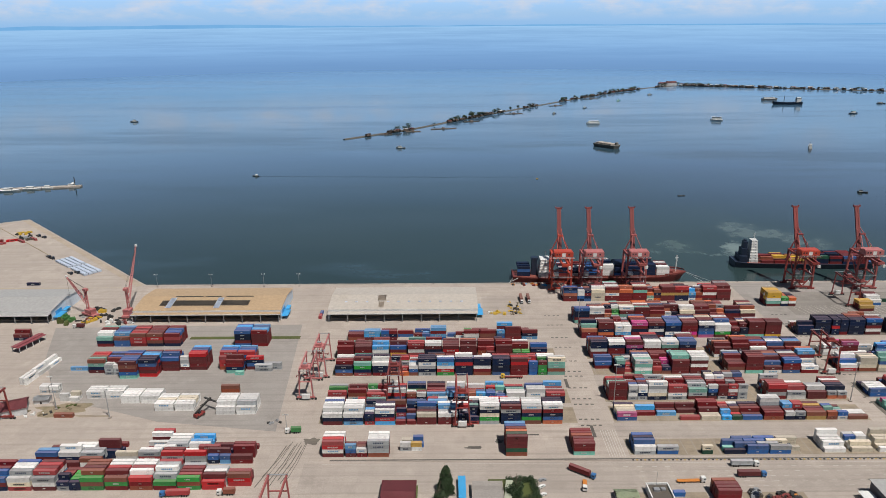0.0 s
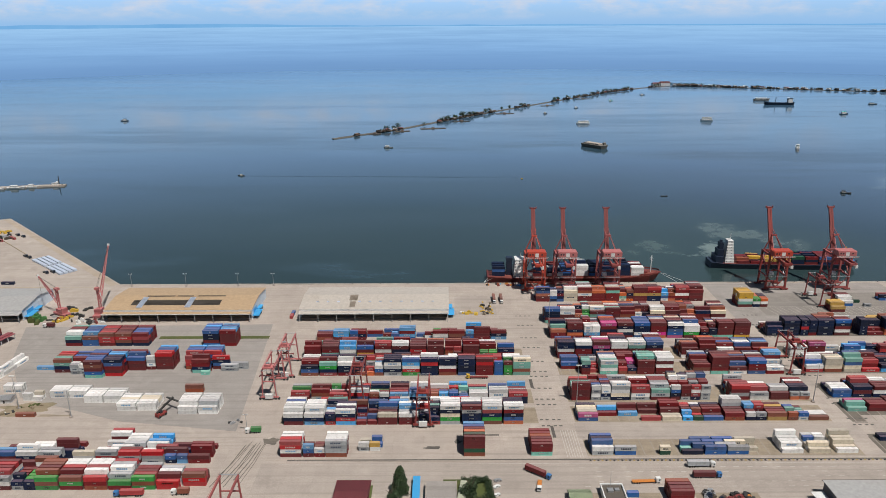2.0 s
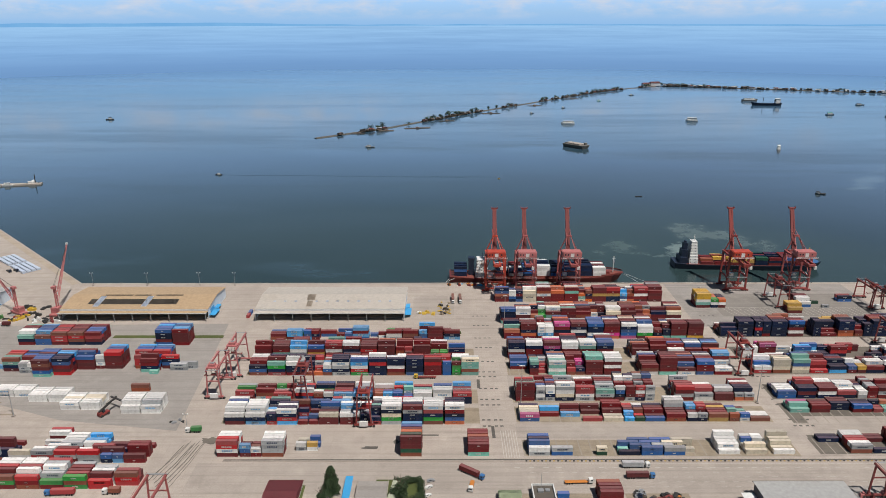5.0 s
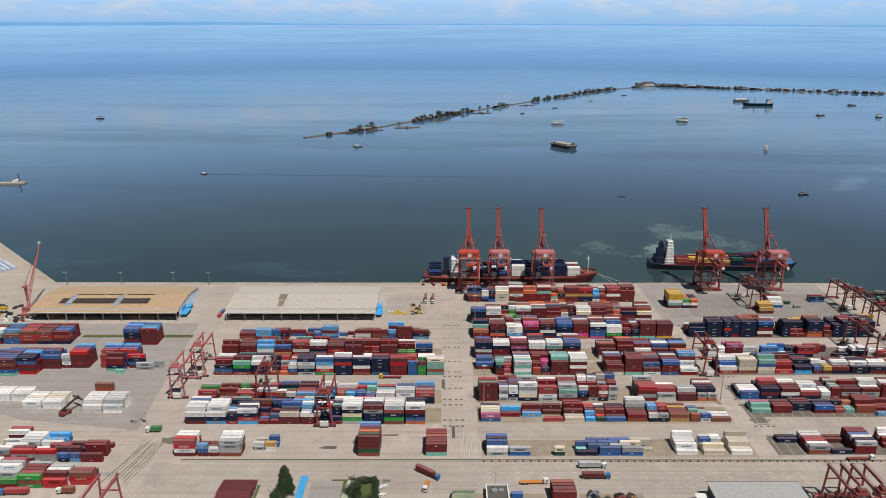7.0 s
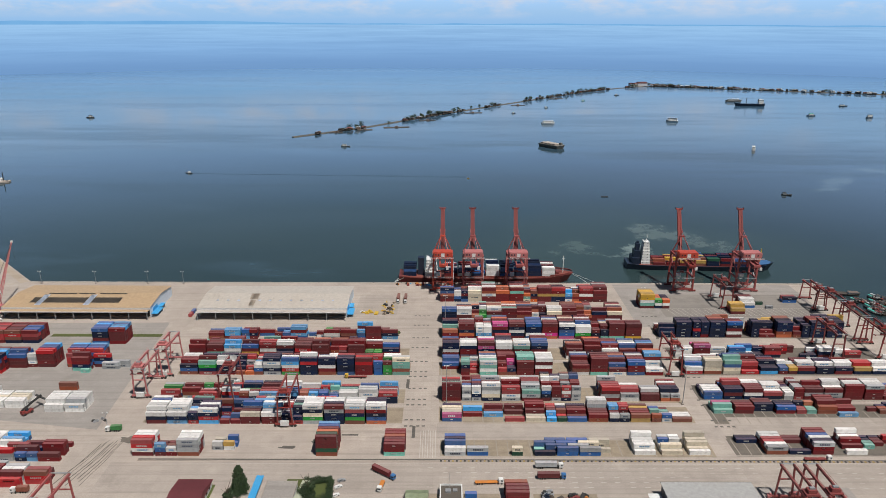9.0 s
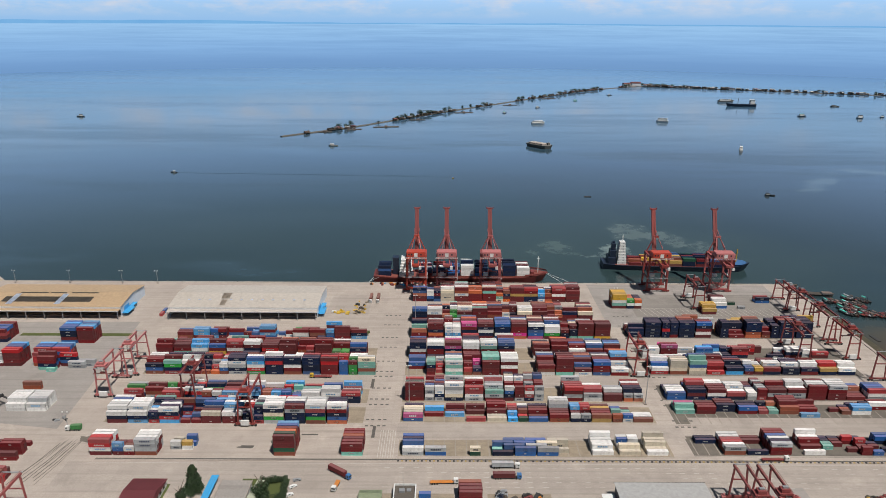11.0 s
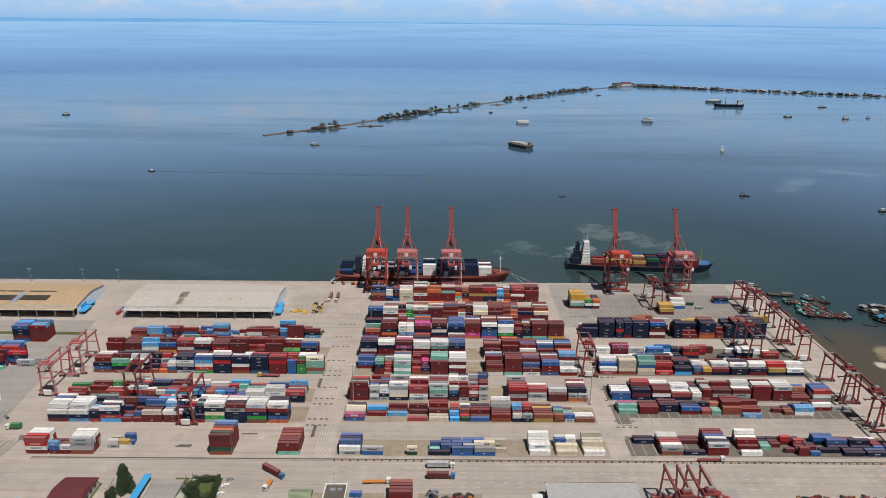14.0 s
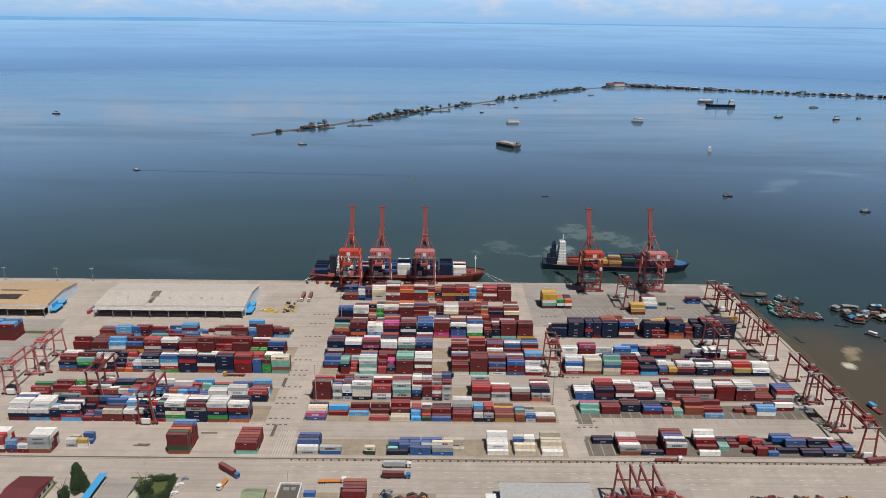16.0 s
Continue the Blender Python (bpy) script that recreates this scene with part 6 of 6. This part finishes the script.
for x, y, a, mt in ((52.5, 310, 35, M_WHITE), (53, 317, 35, M_WHITE), (54, 322.5, 20, M_STEEL), (-46, 303, 0, M_WHITE), (-52, 304, 0, M_BLUE), (-300, 540, 10, M_WHITE), (-262, 535, 0, M_WHITE), (40, 553, 30, M_WHITE)):
    car(x, y, a, mt, "small parked passenger car")


# reach stacker among the white boxes
rs = empty("reach_stacker", pose(-157, 390, 0, 0, 0, 60), "red reach stacker with a dark telescopic boom", "reach stacker")
part("body", boxes((-3.5, 3.5, -1.6, 1.6, 1.0, 2.3), (-3.5, -1.5, -1.4, 1.4, 2.3, 3.2)), M_RED, rs)
part("cab", boxes((-0.8, 0.9, -0.8, 0.8, 2.3, 4.0)), M_GLASS, rs)
part("boom", beams(((-3.0, 0, 3.6), (10.5, 0, 8.4), 1.0)), M_DARK, rs)
part("spreader", boxes((9.8, 11.0, -6, 6, 6.4, 7.0)), M_DARK, rs)
part("strut", beams(((1.5, 0, 7.0), (10.4, 0, 6.9), 0.3)), M_DARK, rs)
wheels(rs, (-2.3, 2.3), 1.7, 0.9)


# ---------------------------------------------------------------- mobile harbour cranes
def harbour_crane(x, y, turn, tip, paint, label):
    c = empty("mobile_harbour_crane", pose(x, y, 0, 0, 0, turn), label, "mobile crane", "harbour cranes")
    part("undercarriage", boxes((-8, 8, -3, 3, 1.0, 2.6)), paint, c)
    for sx in (-6.5, 6.5):
        part("outrigger", boxes((sx - 0.5, sx + 0.5, -6.5, 6.5, 0.5, 1.1)), M_DARK, c)
    wheels(c, (-6, -4, -2, 2, 4, 6), 2.4, 0.7)
    part("slewing_house", boxes((-5, 3.6, -2.6, 2.6, 2.8, 6.2), (-5.4, -3.4, -2.4, 2.4, 6.2, 7.4)), paint, c)
    part("tower", beams(((2, -0.9, 6), (2, -0.9, 23), 0.7), ((2, 0.9, 6), (2, 0.9, 23), 0.7), ((0.6, 0, 6), (1.6, 0, 23), 0.7), ((2, -0.9, 10), (2, 0.9, 14), 0.3), ((2, 0.9, 14), (2, -0.9, 18), 0.3), ((2, -0.9, 18), (2, 0.9, 22), 0.3)), paint, c)
    part("tower_cab", boxes((2.4, 4.4, -1, 1, 16, 18.6)), M_WHITE, c)
    part("tower_head", boxes((-0.6, 3, -1.6, 1.6, 23, 25)), paint, c)
    bm = bmesh.new()
    a, b = Vector((3, 0, 11)), Vector(tip)
    up = Vector((0, 0, 1))
    for s in (-1, 1):
        beam(bm, a + Vector((0, s * 1.2, 0)), b + Vector((0, s * 0.3, 0)), 0.4)
        beam(bm, a + Vector((-0.8, s * 1.0, 1.9)), b + Vector((0, s * 0.3, 0.6)), 0.35)
    for k in range(1, 15):
        f, g2 = k / 15, (k + 1) / 15
        s = 1 if k % 2 else -1
        beam(bm, a.lerp(b, f) + Vector((0, s * 1.2 * (1 - f * 0.75), 0)), a.lerp(b, g2) + Vector((0, -s * 1.2 * (1 - g2 * 0.75), 0)), 0.2)
        beam(bm, a.lerp(b, f) + Vector((0, s * 1.1 * (1 - f * 0.75), 0)), a.lerp(b, g2) + Vector((-0.5, s * 1.0 * (1 - g2 * 0.75), 1.6 * (1 - g2 * 0.7))), 0.2)
    part("lattice_boom", bm, paint, c)
    part("boom_head", boxes((tip[0] - 0.8, tip[0] + 0.8, -0.8, 0.8, tip[2] - 0.6, tip[2] + 1.2)), M_WHITE, c)
    part("luffing_cable", beams(((1, -0.5, 24.6), tip, 0.14), ((1, 0.5, 24.6), tip, 0.14)), M_DARK, c)
    part("hoist_cable", beams((tip, (tip[0], 0, tip[2] - 18), 0.12)), M_DARK, c)


harbour_crane(-272, 552, 92, (35, 0, 52), M_PINK, "faded red mobile harbour crane with steep lattice boom")
harbour_crane(-305, 552, 150, (26, 0, 31), M_PINK, "faded red mobile harbour crane with lowered lattice boom")


# ---------------------------------------------------------------- clutter round the sheds
def heap(name, x, y, n, spread, mats, label, big=1.2, cat="scrap"):
    o = empty(name, pose(x, y, 0.02), label, cat)
    for _ in range(n):
        a, b, h = rng.uniform(0.5, 2.4) * big, rng.uniform(0.4, 1.4) * big, rng.uniform(0.4, 1.6) * big
        px_, py_ = rng.uniform(-1, 1) * spread[0], rng.uniform(-1, 1) * spread[1]
        bm = boxes((-a, a, -b, b, 0, h), (-a * 0.6, a * 0.2, -b * 0.7, b * 0.5, h, h * 1.5))
        p = part("piece", bm, rng.choice(mats), o)
        p.matrix_basis = pose(px_, py_, 0, 0, 0, rng.uniform(0, 180))
    return o


heap("scrap_heap", -298, 545, 22, (14, 9), (M_DARK, M_DKRED, M_YELLOW, M_STEEL, M_DARK), "jumble of dark machinery parts beside the harbour cranes")
heap("scrap_heap", -274, 538, 16, (10, 6), (M_DARK, M_DKRED, M_STEEL, M_WHITE), "jumble of dark machinery parts beside the harbour cranes")
heap("covered_goods", -322, 540, 6, (7, 5), (worn("green_tarpaulin", (0.05, 0.16, 0.04), 0.8), M_GRASS), "goods under green tarpaulins", 2.4, "goods")
heap("yellow_plant", -296, 562, 6, (10, 4), (M_YELLOW, M_DARK), "yellow construction plant parked by the sheds", 1.6, "machinery")
slab("pavement", rect(34, 70, 548, 592), -0.2, 0.02, M_ROAD, "worn dusty paving under the timber beside the warehouse", "pavement")
heap("timber_pile", 62, 563, 26, (5, 14), (M_WOOD, M_YELLOW, M_DARK, M_BED), "long pile of timber and scrap by the warehouse", 0.9)
heap("yellow_plant", 48, 552, 5, (8, 2), (M_YELLOW,), "yellow excavator parts by the warehouse", 1.3, "machinery")
heap("scrap_heap", 66, 510, 18, (9, 5), (M_WOOD, M_GRASS, M_WHITE, M_DARK), "overgrown scrap beside the end of the stacks", 0.9)
heap("mooring_gear", 82, 619, 16, (16, 2.5), (M_DKRED, M_BLUE, M_DARK, M_ORANGE), "stacked lashing gear on the quay", 0.9, "gear")
heap("lashing_gear", -108, 383, 8, (5, 3), (M_DARK, M_STEEL), "pile of lashing frames on the concrete", 0.7, "gear")
heap("scrap_heap", -262, 394, 12, (10, 4), (M_WHITE, M_DIRT, M_DARK), "loose sacks and rubble on the earth mound", 0.7)
heap("equipment_pile", 167, 309, 16, (5, 3.5), (M_HULLNAVY, M_WOOD, M_STEEL, M_DARK), "heaped yard equipment beside the truck road", 1.3)
heap("equipment_pile", 181, 307, 18, (6, 3), (M_DARK, M_DKRED, M_DARK, M_ORANGE), "rusty machine frames beside the truck road", 1.2)
for k in range(5):
    heap("spreader_pile", 364 + 11.5 * k, 309 + rng.uniform(-1, 1), 12, (4.5, 2.5), (M_DKRED, M_WOOD, M_YELLOW, M_DARK), "stacked rusty container spreaders", 0.9)
heap("weeds", -248, 402, 14, (8, 3), (M_GRASS, M_DIRT), "low weeds on the earth mound", 0.6, "weeds")

# bundles of pale steel sections on the apron
for j in range(2):
    for k in range(4):
        o = empty("steel_bundle", pose(-411 + 28 * j + 2.9 * k, 694 - 23.5 * j + 3.45 * k, 0.03, 0, 0, -40), "pale blue-grey bundle of steel sections on the apron", "steel bundle", "steel bundles")
        part("section", boxes((0, 32, 0, 3.7, 0.3, 2.0), (0.6, 31.4, 0.4, 3.3, 2.0, 2.3)), M_SKYL, o)
        part("bearer", boxes((4, 5, -0.2, 3.8, 0, 0.3), (28, 29, -0.2, 3.8, 0, 0.3)), M_WOOD, o)
for x, y, a, key in ((-512, 752, 25, "R"), (-505, 764, 25, "R"), (-494, 768, -35, "R"), (-520, 742, -35, "R"), (-484, 776, -35, "R"), (-522, 764, 10, "r")):
    container(key, 0, 0, 0, L40, 0, "lying loose on the apron", "apron containers", True, pose(x, y, GROUND + 0.02, 0, 0, a))
heap("yellow_plant", -505, 795, 6, (9, 5), (M_YELLOW, M_DARK), "yellow plant parked on the apron", 2.0, "machinery")
heap("covered_goods", -488, 778, 8, (9, 6), (M_STEEL, M_WOOD, M_DARK), "covered goods heaped on the apron", 2.0, "goods")
for x, y in ((-484, 790), (-474, 784), (-430, 712), (-424, 708), (-380, 660), (-374, 662)):
    truck(x, y, -40, M_HULLNAVY, None, "dark lorry parked on the apron", L20)
M_OCHRE = worn("dusty_ochre_paint", (0.40, 0.32, 0.20), 0.8, 0.0, (0.42, 0.36, 0.31), 0.9, 0.2)
part("marking", boxes((-640, -300, 617.4, 618.0, 0.0, 0.05)), M_OCHRE, bpy.data.objects["apron"])
line = part("barrier_line", beams(((-560, 834, 0.3), (-425, 712, 0.3), 0.6), ((-410, 699, 0.3), (-372, 664, 0.3), 0.6)), M_OCHRE)
tagged(line, "broken low barrier across the apron", "barrier", kind="structure")

slab("pavement", [(-289, 624.5), (-533, 859.5), (-538, 855), (-294, 620)], -0.2, 0.03, pavement("rust_stained_coping", (0.43, 0.36, 0.285), (0.34, 0.265, 0.19)), "rust-stained concrete coping along the apron edge", "pavement")
# open shelter with a maroon roof
sh = empty("shelter", pose(-325, 494, 0, 0, 0, 72), "open shelter with a maroon roof on white posts", "shelter")
part("roof", boxes((-13, 13, -4, 4, 4.2, 4.5), (-13, 13, -1.2, 1.2, 4.5, 5.2)), M_MAROOF, sh)
for k in range(5):
    for s in (-3.6, 3.6):
        part("post", boxes((-12 + 6 * k - 0.2, -12 + 6 * k + 0.2, s - 0.2, s + 0.2, 0, 4.2)), M_WHITE, sh)
hut(-282, 396, 0, 20, 14, 5, 25, M_MAROOF, "low building with a brown roof beside the earth mound", "yard buildings", False, "yard_building", M_WALL)
hut(-268, 409, 0, 9, 6, 3, 5, M_TINPALE, "small pale hut beside the earth mound", "yard buildings", False, "hut", M_WALL)

# ---------------------------------------------------------------- offices along the truck road
office = empty("office_building", pose(-24.2, 308, 0), "white office building with a hipped maroon roof", "building")
part("wall", boxes((-8.6, 8.6, -16, 9.5, 0, 4.2)), M_WALL, office)
bm = bmesh.new()
a = [bm.verts.new(p) for p in ((-9.4, -17, 4.1), (9.4, -17, 4.1), (9.4, 10.4, 4.1), (-9.4, 10.4, 4.1), (-8.8, -3, 7.0), (8.8, -3, 7.0))]
for f in ((0, 1, 5, 4), (1, 2, 5), (2, 3, 4, 5), (3, 0, 4)):
    bm.faces.new([a[i] for i in f])
bmesh.ops.solidify(bm, geom=bm.faces[:], thickness=0.2)
part("roof", bm, M_MAROOF, office)
for k in range(5):
    part("window", boxes((8.58, 8.66, -14 + 4.6 * k, -11.6 + 4.6 * k, 1.2, 3.0)), M_GLASS, office)
slab("grass", rect(-16.3, -14.2, 292, 319), -0.2, 0.06, M_GRASS, "narrow grass verge beside the office", "grass")
wk = empty("covered_walkway", pose(9.6, 310.6, 0, 0, 0, 0), "covered walkway with a bright blue roof", "walkway")
part("roof", boxes((-2, 2, -22, 12, 3.3, 3.5)), M_BLUE, wk)
for k in range(6):
    part("post", boxes((-0.1, 0.1, -20 + 6 * k, -19.8 + 6 * k, 0, 3.3)), M_STEEL, wk)
fl = empty("flat_roofed_office", pose(23, 308, 0), "flat-roofed concrete office with stained grey roof", "building")
part("wall", boxes((-8, 8, -14, 9, 0, 3.6)), M_WALL, fl)
part("roof", boxes((-8.4, 8.4, -14, 9.4, 3.6, 3.9)), M_ASPH, fl)
part("parapet", boxes((-8.4, -8.1, -14, 9.4, 3.9, 4.4)), M_ROAD, fl)
part("parapet", boxes((8.1, 8.4, -14, 9.4, 3.9, 4.4)), M_ROAD, fl)
sr = empty("side_roof", pose(34, 308, 0, 0, 0, -8), "narrow pale green shed roof", "shed")
part("roof", boxes((-2, 2, -16, 11, 3.0, 3.2)), worn("pale_green_sheet", (0.38, 0.40, 0.30), 0.7), sr)
part("wall", boxes((-1.8, 1.8, -15, 10.6, 0, 3.0)), M_WALL, sr)

NEAR_TRUNK = trunk_mesh(5, 18, 0.55)
def conifer_crown(seed, high, spread, n, size):
    """A narrow crown of leaf faces on drooping tiers, widest near the foot."""
    r = random.Random(seed)
    bm = bmesh.new()
    for _ in range(n):
        f = r.random() ** 1.35
        wide = spread * (1.03 - f) ** 0.5 * (0.8 + 0.3 * noise.noise((f * 9, seed, r.random())))
        a, d = r.uniform(0, math.tau), r.uniform(0.45, 1.1)
        lump = 1 + 0.35 * noise.noise((math.cos(a) * 2, math.sin(a) * 2, f * 7))
        p = Vector((math.cos(a) * wide * d * lump, math.sin(a) * wide * d * lump, 1.2 + f * (high - 1.2)))
        u = Vector((math.cos(a), math.sin(a), r.uniform(-0.9, 0.4))).normalized()
        v = u.cross(Vector((r.gauss(0, 1), r.gauss(0, 1), r.gauss(0, 1)))).normalized()
        q = size * r.uniform(0.6, 1.3)
        bm.faces.new([bm.verts.new(c) for c in (p - u * q, p - v * q * 0.5, p + u * q, p + v * q * 0.5)])
    return as_mesh("crown", bm, M_LEAF)


tree(1.0, 313, 0, conifer_crown(61, 16.5, 4.8, 15000, 0.5), NEAR_TRUNK, 1.0, 20, "tall dense dark green tree tapering to a point", "office trees")
tree(-3, 305, 0, leaf_cloud(62, 8, 4.2, 3200, 0.45, 0.05, 12), NEAR_TRUNK, 0.8, 120, "low dark green tree beside the office", "office trees")
tree(38, 309, 0, leaf_cloud(63, 9, 5.0, 2400, 0.5, 0.05, 12), NEAR_TRUNK, 0.9, 220, "round dark green tree at the lawn's edge", "office trees")
bush = leaf_cloud(64, 3.0, 2.2, 420, 0.3, 0.0, 6)
for k in range(15):
    b = tagged(new("bush", bush), "clipped dark green bush round the small lawn", "bush", "lawn bushes")
    px_, py_ = ((36 + 1.5 * k, 321.5) if k < 9 else (49, 320 - 2.6 * (k - 9)))
    b.matrix_basis = pose(px_, py_, 0.05, 0, 0, 40 * k)
for k in range(4):
    b = tagged(new("bush", bush), "clipped dark green bush round the small lawn", "bush", "lawn bushes")
    b.matrix_basis = pose(40 + 3 * k, 305 + k, 0.05, 0, 0, 70 * k)

gate = empty("weighbridge_house", pose(114, 309, 0), "small white-edged open-roofed house by the road", "building")
part("frame", boxes((-6, 6, 5.0, 5.6, 3.6, 4.4), (-6, -5.4, -8, 5.0, 3.6, 4.4), (5.4, 6, -8, 5.0, 3.6, 4.4)), M_WHITE, gate)
part("sunk_roof", boxes((-5.4, 5.4, -8, 5.0, 3.2, 3.4)), M_SLOT, gate)
part("wall", boxes((-5.8, 5.8, -8, 5.4, 0, 3.2)), M_WALL, gate)
part("roof_unit", boxes((-3, 0, -1, 1.5, 3.4, 4.6), (1, 3.4, 0, 2, 3.4, 4.2)), M_STEEL, gate)
part("aerial", beams(((-1, 3, 3.4), (-1, 3, 13), 0.15)), M_STEEL, gate)
row_of("'b", 121.5, 308.5, "beside the weighbridge house", "odd containers", True, "b")
hut(96, 306, 0, 11, 9, 3, 0, worn("lime_green_sheet", (0.40, 0.46, 0.30), 0.7), "low shed with a pale green roof", "yard buildings", False, "shed", M_WALL)
slab("pavement", rect(92, 140, 299, 314), -0.2, 0.012, M_BED, "stained parking strip beside the road", "pavement")
slab("pavement", rect(158, 192, 299, 314.5), -0.2, 0.012, M_BED, "stained storage strip beside the road", "pavement")
slab("pavement", rect(276, 330, 280, 318), -0.2, 0.024, M_ASPH, "oily asphalt where yard cranes are parked", "pavement")
heap("crane_parts", 303, 309, 22, (20, 3), (M_RED, M_DKRED, M_PINK, M_DARK), "red crane bogies and parts on the asphalt", 1.2)
shed2 = empty("steel_shed", pose(249, 296, 0), "steel shed with a plain cool-grey roof", "building")
part("roof", boxes((-24, 24, -22, 15, 8.2, 8.5)), M_COOL, shed2)
part("wall", boxes((-23.4, 23.4, -21, 14.2, 0, 8.2)), M_HULLNAVY, shed2)
part("gutter", boxes((-24.2, 24.2, 15, 15.4, 8.0, 8.5)), M_SLOT, shed2)
part("canopy", boxes((-31, -24.3, 6, 12, 3.4, 3.6)), M_WHITE, shed2)

# upended pair of short boxes at the grey warehouse's corner
for k, key in enumerate("Rb"):
    container(key, 0, 0, 0, L20, 0, "beside the grey warehouse", "odd containers", True, pose(-104, 542 + 7 * k, 0.0, 0, 0, 90))
